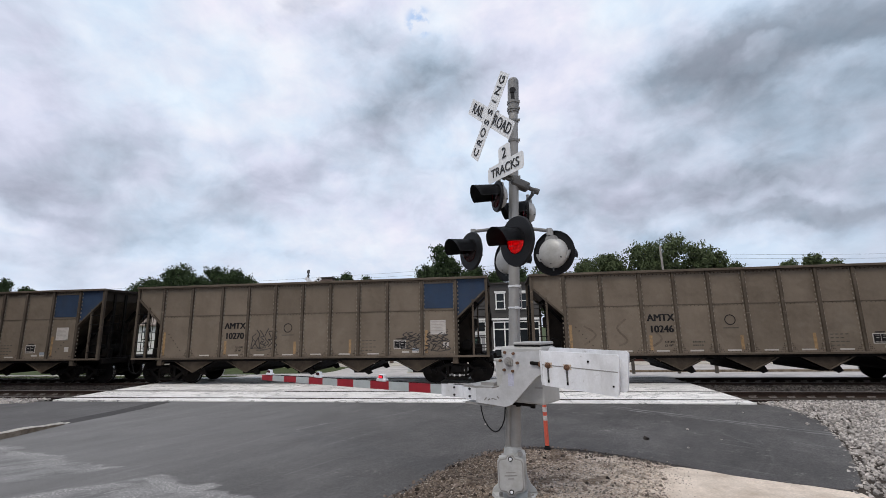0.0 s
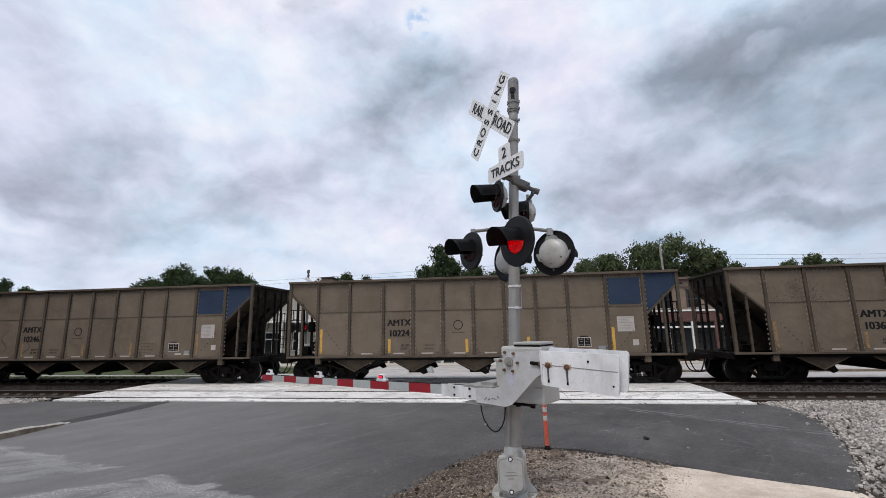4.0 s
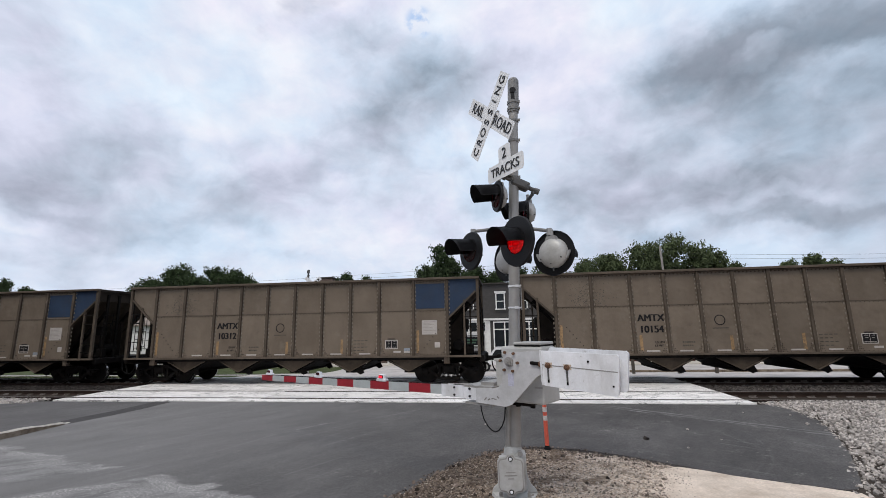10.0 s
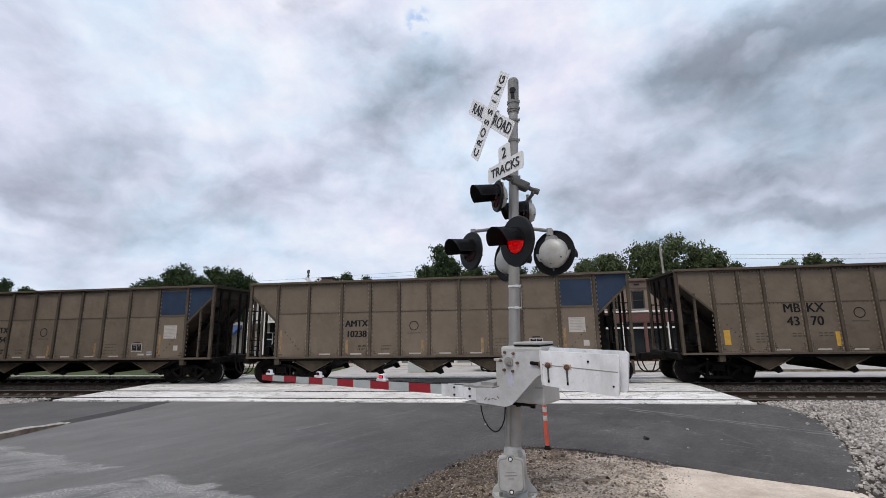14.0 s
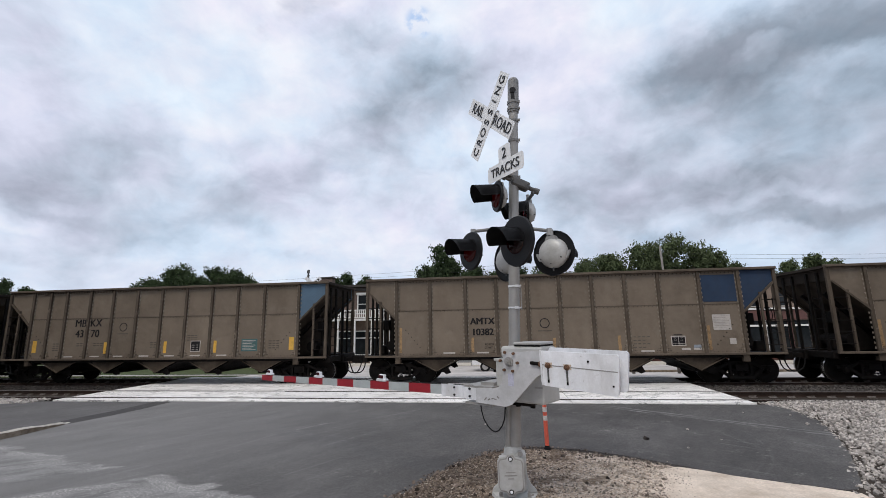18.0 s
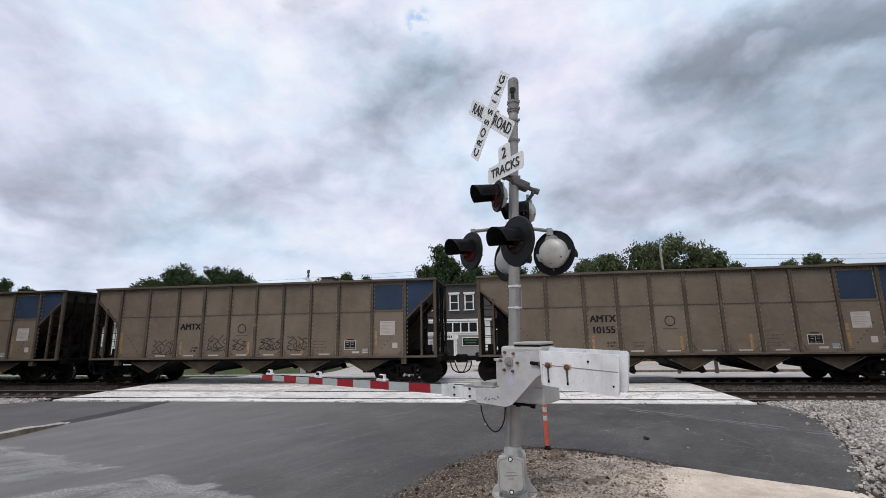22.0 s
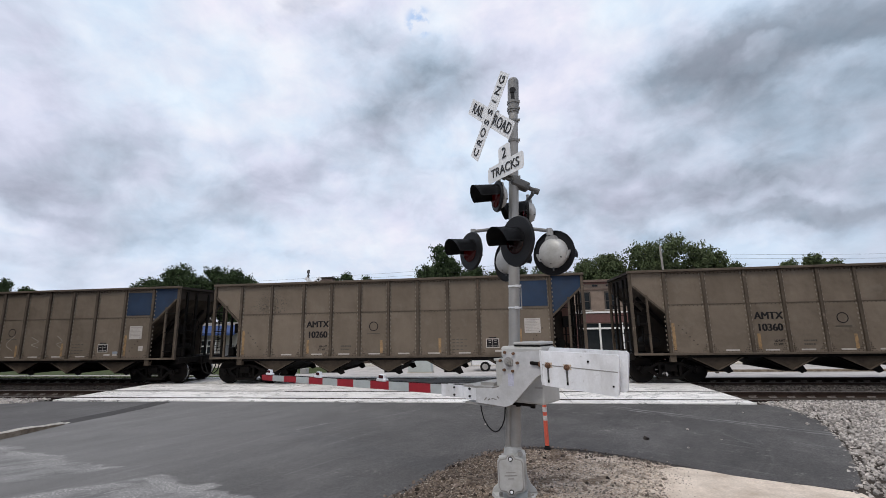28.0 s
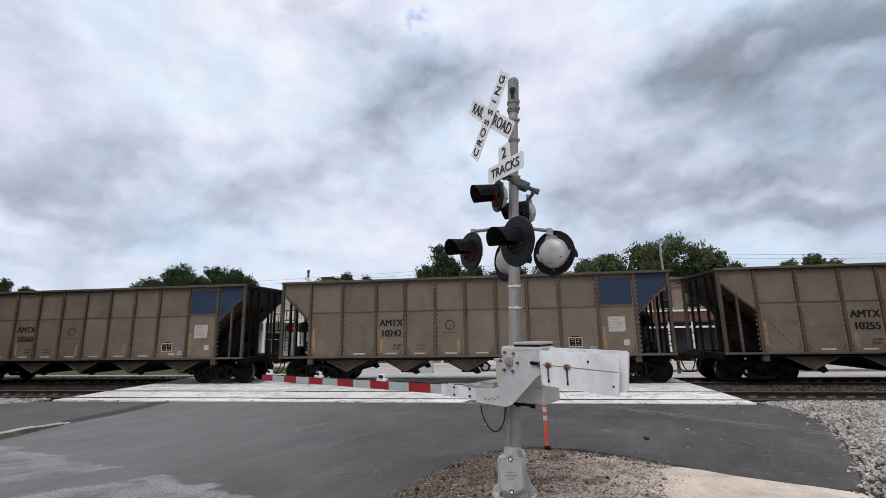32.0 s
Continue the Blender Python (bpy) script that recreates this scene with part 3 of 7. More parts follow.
M["lens"] = surface("dark_red_lens", (0.05, 0.003, 0.006), 0.18, var=0.1, scale=30, fine=90, bump=0.3)
M["lit"] = glowing("lit_red_lamp", (1.0, 0.016, 0.045), 1.5, 26.0)
M["sign"] = surface("white_sign_sheeting", (0.78, 0.78, 0.78), 0.45, var=0.04, scale=3, bump=0.02, grain=0.02)
M["worn_sheeting"] = surface("scuffed_white_sheeting", (0.62, 0.60, 0.58), 0.5, var=0.1, scale=12, bump=0.03, spots=(((0.60, 0.16, 0.10), 0.8, 26.0, 0.58),))
M["sign_black"] = surface("black_sign_lettering", (0.015, 0.015, 0.017), 0.5, var=0.1, bump=0)
M["red_tape"] = surface("red_reflective_sheeting", (0.30, 0.018, 0.028), 0.4, var=0.12, scale=8, bump=0.03, grain=0.05)
M["white_tape"] = surface("silver_reflective_sheeting", (0.42, 0.45, 0.45), 0.4, var=0.08, scale=8, bump=0.03, grain=0.04)
M["orange"] = surface("orange_plastic", (0.72, 0.125, 0.075), 0.5, var=0.08, scale=8, bump=0.03)
M["rubber"] = surface("black_rubber", (0.012, 0.012, 0.012), 0.7, var=0.2, bump=0.1, spec=0.15)
M["rust"] = surface("rusty_bolt", (0.16, 0.085, 0.05), 0.75, metal=0.3, var=0.3, scale=20, bump=0.2)
M["kerb"] = surface("kerb_concrete", (0.58, 0.54, 0.48), 0.9, var=0.15, scale=3, fine=40, bump=0.4, dirt=(0.2, 0.17, 0.14), dirt_amt=0.5, dirt_scale=3)
M["brick"] = surface("red_brick", (0.085, 0.042, 0.034), 0.85, var=0.2, scale=2, fine=30, bump=0.3, spec=0.1)
M["brick_pale"] = surface("weathered_tan_brick", (0.22, 0.17, 0.135), 0.85, var=0.15, scale=2, fine=30, bump=0.3, spec=0.1)
M["grey_siding"] = surface("dark_grey_siding", (0.068, 0.064, 0.061), 0.75, var=0.12, scale=2, bump=0.15, spec=0.15)
M["pane"] = surface("dark_window_glass", (0.015, 0.018, 0.02), 0.08, var=0.2, scale=1, bump=0.0, spec=0.25)
M["bark"] = surface("tree_bark", (0.09, 0.07, 0.055), 0.9, var=0.3, scale=6, bump=0.6)
M["leaf"] = surface("summer_leaves", (0.046, 0.068, 0.029), 0.7, var=0.35, scale=0.8, fine=6, bump=0, island=0.35, spec=0.15)
M["dark_sash"] = surface("dark_brown_sash_paint", (0.045, 0.036, 0.028), 0.6, var=0.2, scale=4, bump=0.05)
M["roofing"] = surface("dark_roofing", (0.06, 0.055, 0.05), 0.85, var=0.2, scale=2, bump=0.3, spec=0.1)
M["pale_wall"] = surface("pale_plaster", (0.36, 0.335, 0.30), 0.8, var=0.08, scale=1.5, bump=0.1)
M["awning"] = surface("blue_awning_cloth", (0.03, 0.06, 0.17), 0.8, var=0.15, scale=3, bump=0.1)
M["wood_pole"] = surface("weathered_pole_wood", (0.34, 0.31, 0.28), 0.9, var=0.2, scale=3, bump=0.4)
M["wood_bollard"] = surface("dark_timber_post", (0.075, 0.065, 0.055), 0.9, var=0.25, scale=5, bump=0.4)
M["far_street"] = surface("pale_street_concrete", (0.50, 0.47, 0.45), 0.85, var=0.12, scale=0.6, fine=30, bump=0.2, dirt=(0.22, 0.21, 0.2), dirt_amt=0.5, dirt_scale=0.8, spec=0.2)
M["kerb_face"] = surface("dirt_stained_kerb", (0.17, 0.135, 0.10), 0.95, var=0.3, scale=5, fine=40, bump=0.5, dirt=(0.3, 0.26, 0.21), dirt_amt=0.6, dirt_scale=5, spec=0.1)
M["dark_rubble"] = surface("dark_crushed_asphalt", (0.15, 0.12, 0.10), 0.95, var=0.3, scale=20, fine=60, bump=0.2, island=0.8, spec=0.1)
M["rubble"] = surface("mixed_rubble", (0.40, 0.345, 0.295), 0.95, var=0.3, scale=20, fine=60, bump=0.2, island=0.6, spec=0.1)
M["dim"] = glowing("red_lamp_seen_off_axis", (1.0, 0.02, 0.04), 0.03)
M["car_paint"] = surface("white_car_paint", (0.75, 0.75, 0.75), 0.3, var=0.03, bump=0, coat=0.5)
M["cabinet"] = surface("pale_green_grey_enamel", (0.50, 0.54, 0.53), 0.5, var=0.05, scale=2, bump=0.03)
M["green_sign"] = surface("green_sign_board", (0.03, 0.075, 0.04), 0.5, var=0.1, bump=0)
M["brown_sign"] = surface("maroon_fascia_board", (0.105, 0.045, 0.037), 0.6, var=0.15, scale=3, bump=0.05)
M["plate_steel"] = surface("scuffed_tie_plate_steel", (0.22, 0.19, 0.17), 0.5, metal=0.5, var=0.2, scale=9, bump=0.1)
M["cast"] = surface("cast_aluminium", (0.50, 0.50, 0.49), 0.5, metal=0.2, var=0.1, scale=5, fine=50, bump=0.08, grain=0.05, dirt=(0.25, 0.23, 0.2), dirt_amt=0.4, dirt_scale=6)
# shade over the left tracks is in this colour; also one dark stone
M["dark_ballast"] = surface("darkened_ballast", (0.058, 0.051, 0.047), 0.95, var=0.25, scale=8, fine=40, bump=0.3, island=0.5, spec=0.1)
M["dull_bolt"] = surface("grimy_bolts", (0.060, 0.046, 0.035), 0.7, var=0.2, scale=9, bump=0, spec=0.2)


# ---- ground ----
def gz(x, y):
    """Height of the ground: level by the near street, falling away behind the tracks."""
    if y < -4.5:
        return -0.20
    k = min(1.0, max(0.0, (y - 4.5) / 16.0))
    return -0.34 - 1.08 * k * k * (3 - 2 * k)


def build_ground():
    xs = [-3000, -900, -300, -120] + [-70 + 5 * i for i in range(33)] + [140, 300, 900, 3000]
    ys = [-3000, -600, -120, -50, -30, -20, -12, -8, -5.4, -4.4] + [-3 + 1.5 * i for i in range(20)] + [29] + [35, 45, 60, 90, 150, 300, 900, 3000]
    bm = bmesh.new()
    grid = [[bm.verts.new((x, y, gz(x, y))) for x in xs] for y in ys]
    for j in range(len(ys) - 1):
        for i in range(len(xs) - 1):
            bm.faces.new((grid[j][i], grid[j][i + 1], grid[j + 1][i + 1], grid[j + 1][i]))
    ob = part("ground", bm, M["grass"], None)
    tagged(ob, "summer grass and bare earth around the railway", "ground", kind="structure")


def sheet(name, outline, z, depth, material, label, category, kind="structure"):
    bm = bmesh.new()
    slab(bm, [(x, y, z - depth) for x, y in outline], (0, 0, depth))
    ob = part(name, bm, material, None)
    return tagged(ob, label, category, kind=kind)


PANEL_X0, PANEL_X1 = -9.35, 11.72      # the crossing's ends along the track
NEAR_C, FAR_C = -2.20, 1.565           # centre lines of the two tracks
build_ground()
NEAR_ROAD = [(12.0, -3.55), (12.05, -4.3), (11.97, -5.0), (11.83, -5.55), (11.55, -6.25), (11.2, -7.0), (10.95, -7.5), (10.7, -7.98), (10.36, -8.55), (10.0, -9.15), (9.78, -9.5), (9.6, -9.68), (9.46, -9.72), (8.93, -9.53), (8.35, -9.27), (7.78, -8.86), (7.1, -8.4), (6.5, -8.12), (5.9, -8.0), (5.4, -8.1), (4.97, -8.36),
             (4.5, -9.05), (4.15, -9.75), (3.84, -10.5), (3.4, -11.8), (3.1, -14), (3.0, -60), (-5.1, -60), (-5.1, -8.2), (-5.18, -6.7), (-5.28, -3.55)]
sheet("road", NEAR_ROAD, -0.03, 0.12, M["asphalt"], "freshly laid dark grey asphalt street", "road")
sheet("road", [(-5.285, -3.55), (-5.185, -6.7), (-5.105, -8.2), (-5.105, -60), (-60, -60), (-60, -4.5), (-13, -4.1), (-11.2, -3.75), (-9.75, -3.55)], -0.048, 0.10, M["asphalt_side"], "dark grey asphalt of a side drive", "road")
sheet("pavement", [(9.55, -9.82), (8.7, -9.38), (7.75, -8.92), (7.0, -9.3), (6.3, -10.4), (6.1, -24), (9.0, -24), (9.3, -14)], -0.035, 0.10, M["sand"], "dusty pale concrete apron beside the street", "pavement")
sheet("road", [(-5.6, -6.45), (-5.1, -6.75), (-4.93, -5.7), (-4.88, -4.6), (-4.95, -3.6), (-5.5, -3.6), (-5.45, -5.2)], -0.026, 0.05, M["asphalt_dark"], "dark tarred joint between two asphalt lanes", "road")
sheet("dirt_verge", [(3.05, -13.9), (6.6, -13.9), (6.6, -60), (2.9, -60)], -0.050, 0.10, M["soil"], "bare gravelly dirt of the street's verge", "ground")
sheet("dirt_verge", [(8.9, -9.3), (9.9, -9.0), (30, -9), (30, -30), (6.0, -30), (6.5, -12)], -0.06, 0.10, M["dirt"], "bare dirt beside the ballast and apron", "ground")


# ---- hopper cars ----
PITCH_CAR, HALF, WID, TOP = 16.18, 7.327, 1.565, 3.967
RIBS = (-6.1, -4.8, -3.45, -2.3, -1.15, 0.0, 1.15, 2.3, 3.45, 4.8, 6.1)
TRUCK_X, AXLE_X, WHEEL_R = 6.04, 0.889, 0.457


def truck_parts(parent, sx):
    """A two-axle truck under one end of a car."""
    tr = new("truck")
    tr.parent = parent
    tr.matrix_basis = pose(sx * TRUCK_X, 0, 0)
    sets = []
    for side in (-1, 1):
        y = side * 1.0

        def frame_side(bm):
            z0 = 0.44
            slab(bm, [(-1.12, y - 0.07, 0.58), (-0.66, y - 0.07, 0.60), (-0.36, y - 0.07, 0.74), (0.36, y - 0.07, 0.74), (0.66, y - 0.07, 0.60), (1.12, y - 0.07, 0.58), (1.12, y - 0.07, 0.47), (0.72, y - 0.07, 0.46),
                      (0.42, y - 0.07, 0.62), (-0.42, y - 0.07, 0.62), (-0.72, y - 0.07, 0.46), (-1.12, y - 0.07, 0.47)], (0, 0.14, 0))
            bar(bm, (-0.74, y, 0.50), (-0.34, y, 0.20), 0.13, 0.10)
            bar(bm, (0.74, y, 0.50), (0.34, y, 0.20), 0.13, 0.10)
            box(bm, (0, y, 0.19), (0.86, 0.15, 0.10), bevel=0.02)
            box(bm, (-0.34, y, 0.42), (0.09, 0.13, 0.42))
            box(bm, (0.34, y, 0.42), (0.09, 0.13, 0.42))
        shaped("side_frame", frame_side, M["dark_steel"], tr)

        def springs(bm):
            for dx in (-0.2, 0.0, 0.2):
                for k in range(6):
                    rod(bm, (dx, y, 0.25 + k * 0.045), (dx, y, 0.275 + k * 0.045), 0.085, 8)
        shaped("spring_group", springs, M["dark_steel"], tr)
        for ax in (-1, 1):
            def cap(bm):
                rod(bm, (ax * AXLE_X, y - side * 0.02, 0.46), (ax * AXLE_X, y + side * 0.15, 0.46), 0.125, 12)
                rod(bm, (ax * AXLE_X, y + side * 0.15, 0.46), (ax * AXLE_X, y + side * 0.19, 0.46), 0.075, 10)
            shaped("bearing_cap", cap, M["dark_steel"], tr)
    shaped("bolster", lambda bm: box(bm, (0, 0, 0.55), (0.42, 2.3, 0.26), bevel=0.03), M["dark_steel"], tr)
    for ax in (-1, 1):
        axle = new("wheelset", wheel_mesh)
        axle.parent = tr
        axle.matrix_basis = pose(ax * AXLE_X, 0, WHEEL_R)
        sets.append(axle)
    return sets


def make_wheel_mesh():
    bm = bmesh.new()
    rod(bm, (0, -1.0, 0), (0, 1.0, 0), 0.085, 10)
    for s in (-1, 1):
        rod(bm, (0, s * 0.69, 0), (0, s * 0.80, 0), WHEEL_R, 32)
        rod(bm, (0, s * 0.655, 0), (0, s * 0.69, 0), WHEEL_R + 0.028, 32)
        rod(bm, (0, s * 0.80, 0), (0, s * 0.815, 0), WHEEL_R - 0.045, 32, WHEEL_R - 0.07)
        rod(bm, (0, s * 0.80, 0), (0, s * 0.86, 0), 0.16, 16, 0.12)
        for k in range(3):
            a = k * 2.094
            rod(bm, (0.29 * math.cos(a), s * 0.81, 0.29 * math.sin(a)), (0.29 * math.cos(a), s * 0.822, 0.29 * math.sin(a)), 0.035, 8)
    me = mesh_of("wheelset", bm, M["dark_steel"])
    me.materials.append(M["tread"])
    for poly in me.polygons:
        c = poly.center
        if abs(math.hypot(c.x, c.z) - WHEEL_R) < 0.012 and abs(poly.normal.y) < 0.3:
            poly.material_index = 1
    return me


wheel_mesh = make_wheel_mesh()


def bolts(bm, pts, y, side, s=0.024, tall=1.0):
    for x, z in pts:
        v = [bm.verts.new((x + dx * s, y, z + dz * s * tall)) for dx, dz in ((-1, -1), (1, -1), (1, 1), (-1, 1))]
        w = [bm.verts.new((x + dx * s * 0.7, y + side * 0.014, z + dz * s * 0.8 * tall)) for dx, dz in ((-1, -1), (1, -1), (1, 1), (-1, 1))]
        bm.faces.new(w)
        for i in range(4):
            bm.faces.new((v[i], v[(i + 1) % 4], w[(i + 1) % 4], w[i]))


SILL, JOINT, CHORD = 1.06, 2.72, 3.88


def hopper_car(kind):
    """One coal hopper car; kind 'tan' or 'second' (the other owner's car, with closer end bays)."""
    ob = thing("hopper_car", pose(0, 0, 0), "", "railway car", "coal train cars")
    ribs = RIBS if kind == "tan" else (-6.1, -5.25, -4.45, -3.3, -2.2, -1.06, 0.08, 1.2, 2.35, 3.5, 4.64, 6.1)
    edge = ribs[-1]
    for side in (-1, 1):
        y = side * (WID - 0.07)
        # side sheets, one a bay, in two courses
        for a, b in zip(ribs, ribs[1:]):
            for z0, z1, in_ in ((SILL, JOINT - 0.004, 0.0), (JOINT + 0.004, CHORD, 0.012)):
                w = y - side * in_
                shaped("side_panel", lambda bm: slab(bm, [(a + 0.002, w, z0), (b - 0.002, w, z0), (b - 0.002, w, z1), (a + 0.002, w, z1)], (0, -side * 0.012, 0)), M["car"], ob)
        for e in (-1, 1):
            # end gusset sheet above the sloping edge
            shaped("end_panel", lambda bm: slab(bm, [(e * edge, y, 2.40), (e * (HALF - 0.12), y, 3.42), (e * (HALF - 0.12), y, CHORD), (e * edge, y, CHORD)], (0, -side * 0.012, 0)), M["blue"] if kind == "tan" and e == 1 else (M["ltblue"] if e == 1 else M["car"]), ob)
            shaped("slope_flange", lambda bm: bar(bm, (e * (edge + 0.03), y + side * 0.012, 2.42), (e * (HALF - 0.14), y + side * 0.012, 3.42), 0.06, 0.13, (0, 1, 0)), M["car_frame"], ob)
            shaped("corner_post", lambda bm: box(bm, (e * (HALF - 0.07), y + side * 0.02, (SILL + CHORD) / 2 - 0.02), (0.10, 0.10, CHORD - SILL + 0.04)), M["car_frame"], ob)
            lad = 0.59
            shaped("ladder_post", lambda bm: box(bm, (e * (HALF - lad), y + side * 0.02, 2.08), (0.07, 0.07, 2.04)), M["car_frame"], ob)
            for k in range(5):
                z = 1.32 + 0.38 * k
                shaped("ladder_rung", lambda bm: rod(bm, (e * (HALF - lad), y + side * 0.045, z), (e * (HALF - 0.07), y + side * 0.045, z), 0.014, 6), M["dark_steel"], ob)
        for x in ribs:
            shaped("rib", lambda bm: box(bm, (x, side * (WID - 0.035), (SILL + CHORD) / 2), (0.105, 0.07, CHORD - SILL), bevel=0.012), M["car_frame"], ob)
        shaped("top_chord", lambda bm: box(bm, (0, side * (WID - 0.03), (CHORD + TOP) / 2 + 0.0), (2 * HALF, 0.16, TOP - CHORD), bevel=0.015), M["car_rail"], ob)
        shaped("side_sill", lambda bm: box(bm, (0, side * (WID - 0.05), SILL - 0.03), (2 * HALF - 0.02, 0.13, 0.07), None, 0.01), M["car_rail"], ob)
        # dark strip that draws the black shadow right below the sill
        shaped("sill_web", lambda bm: box(bm, (0, side * (WID - 0.10), SILL - 0.11), (2 * edge + 0.2, 0.05, 0.09)), M["dark_steel"], ob)

        for a, b in zip(ribs, ribs[1:]):
            shaped("lap_seam", lambda bm: box(bm, ((a + b) / 2, y + side * 0.004, JOINT), (b - a - 0.12, 0.012, 0.022)), M["car_frame"], ob)
        dull, joint, corner = [], [], []

        def rows(bm):
            pts = []
            for a, b in zip(ribs, ribs[1:]):
                n = max(5, int((b - a) / 0.14))
                for i in range(n):
                    u = a + 0.13 + (b - a - 0.26) * i / (n - 1)
                    dull.append((u, 3.82))
                    joint.append((u, JOINT - 0.035))
                    joint.append((u, SILL + 0.035))
                # gusset rivets in the lower corners of each bay
                for gx, gd in ((a, 1), (b, -1)):
                    for q, (du, dv) in enumerate(((0.13, 0.10), (0.18, 0.10), (0.23, 0.10), (0.13, 0.16), (0.18, 0.16), (0.13, 0.22), (0.13, 0.28))):
                        corner.append((gx + gd * du, SILL + dv))
            for x in ribs:
                for i in range(17):
                    z = SILL + 0.12 + i * 0.162
                    pts += [(x - 0.085, z), (x + 0.085, z)]
            bolts(bm, pts, y, side, 0.017, 2.1)
            diag = [(-edge + 0.35 + 0.11 * i, 2.0 - 0.13 * i) for i in range(6)]
            dull.extend(diag + [(-x, z) for x, z in diag])
        tagged(shaped("bolting", rows, M["bolt"], ob), kind="stuff")
        tagged(shaped("bolting", lambda bm: (bolts(bm, dull, y, side, 0.020), bolts(bm, joint, y, side, 0.011), bolts(bm, corner, y, side, 0.012)), M["dull_bolt"], ob), kind="stuff")
        # hopper pockets below the sill: sloped sheets meeting in a V, with a bright flange
        for k in range(5):
            c = (k - 2) * 2.3
            hw = 0.82
            w = side * (WID - 0.16)
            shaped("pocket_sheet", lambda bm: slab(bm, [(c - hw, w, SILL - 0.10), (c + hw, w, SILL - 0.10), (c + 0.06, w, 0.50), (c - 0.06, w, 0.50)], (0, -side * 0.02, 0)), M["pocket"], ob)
            shaped("pocket_flange", lambda bm: (bar(bm, (c - hw, w + side * 0.03, SILL - 0.15), (c, w + side * 0.03, 0.49), 0.07, 0.025), bar(bm, (c, w + side * 0.03, 0.49), (c + hw, w + side * 0.03, SILL - 0.15), 0.07, 0.025)), M["car_frame"], ob)
    # five discharge doors across the car
    for k in range(5):
        c = (k - 2) * 2.3

        def chute(bm):
            for s in (-1, 1):
                slab(bm, [(c + s * 1.12, -WID + 0.2, SILL - 0.05), (c + s * 0.16, -WID + 0.2, 0.50), (c + s * 0.16, WID - 0.2, 0.50), (c + s * 1.12, WID - 0.2, SILL - 0.05)], (0.0, 0, 0.02))
            box(bm, (c, 0, 0.47), (0.40, 2.6, 0.07))
            for s in (-1, 1):
                slab(bm, [(c + 0.12, s * 1.28, 0.50), (c + 0.42, s * 1.28, 0.62), (c + 0.52, s * 1.28, 0.42), (c + 0.36, s * 1.28, 0.36)], (0, 0.05, 0))
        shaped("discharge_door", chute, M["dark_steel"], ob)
    for e in (-1, 1):
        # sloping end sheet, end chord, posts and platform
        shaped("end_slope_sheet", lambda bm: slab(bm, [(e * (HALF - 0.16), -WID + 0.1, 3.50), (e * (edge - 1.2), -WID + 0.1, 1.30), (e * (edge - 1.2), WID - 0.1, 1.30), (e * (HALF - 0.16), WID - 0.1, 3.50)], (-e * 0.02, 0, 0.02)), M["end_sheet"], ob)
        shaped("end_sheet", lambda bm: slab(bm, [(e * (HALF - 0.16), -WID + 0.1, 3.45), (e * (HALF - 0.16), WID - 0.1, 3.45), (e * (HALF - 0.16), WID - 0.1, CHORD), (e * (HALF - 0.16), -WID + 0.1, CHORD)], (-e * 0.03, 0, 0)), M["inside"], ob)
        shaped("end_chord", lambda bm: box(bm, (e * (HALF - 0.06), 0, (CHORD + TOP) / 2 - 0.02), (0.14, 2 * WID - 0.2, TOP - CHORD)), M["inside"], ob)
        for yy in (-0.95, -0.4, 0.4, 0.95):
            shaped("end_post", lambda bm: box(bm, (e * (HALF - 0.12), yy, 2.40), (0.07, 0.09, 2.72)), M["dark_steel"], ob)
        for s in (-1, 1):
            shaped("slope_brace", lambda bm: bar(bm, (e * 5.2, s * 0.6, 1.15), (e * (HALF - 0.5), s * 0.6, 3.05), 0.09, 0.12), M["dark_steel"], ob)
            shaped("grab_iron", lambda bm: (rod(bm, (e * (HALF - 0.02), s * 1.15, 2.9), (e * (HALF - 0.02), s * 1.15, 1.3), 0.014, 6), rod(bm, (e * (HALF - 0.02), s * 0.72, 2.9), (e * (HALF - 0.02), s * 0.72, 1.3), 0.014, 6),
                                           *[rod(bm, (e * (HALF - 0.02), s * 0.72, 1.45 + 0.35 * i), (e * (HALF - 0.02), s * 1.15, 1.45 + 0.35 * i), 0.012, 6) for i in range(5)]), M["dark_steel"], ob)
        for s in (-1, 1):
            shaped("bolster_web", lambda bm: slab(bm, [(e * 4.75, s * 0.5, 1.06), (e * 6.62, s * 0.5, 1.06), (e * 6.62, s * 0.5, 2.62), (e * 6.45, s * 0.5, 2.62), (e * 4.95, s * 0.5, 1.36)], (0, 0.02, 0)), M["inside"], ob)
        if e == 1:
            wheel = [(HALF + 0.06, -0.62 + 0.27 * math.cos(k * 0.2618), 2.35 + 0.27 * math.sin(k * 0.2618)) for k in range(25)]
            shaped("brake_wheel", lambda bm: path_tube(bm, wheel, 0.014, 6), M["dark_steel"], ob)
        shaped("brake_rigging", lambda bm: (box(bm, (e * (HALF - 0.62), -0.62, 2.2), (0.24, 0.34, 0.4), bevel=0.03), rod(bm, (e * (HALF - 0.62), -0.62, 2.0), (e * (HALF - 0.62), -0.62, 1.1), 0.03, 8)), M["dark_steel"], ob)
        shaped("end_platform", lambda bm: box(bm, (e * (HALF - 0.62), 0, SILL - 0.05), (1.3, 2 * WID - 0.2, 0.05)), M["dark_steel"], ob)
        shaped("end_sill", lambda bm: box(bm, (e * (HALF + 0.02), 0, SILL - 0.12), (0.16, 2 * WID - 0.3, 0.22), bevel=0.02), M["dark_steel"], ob)
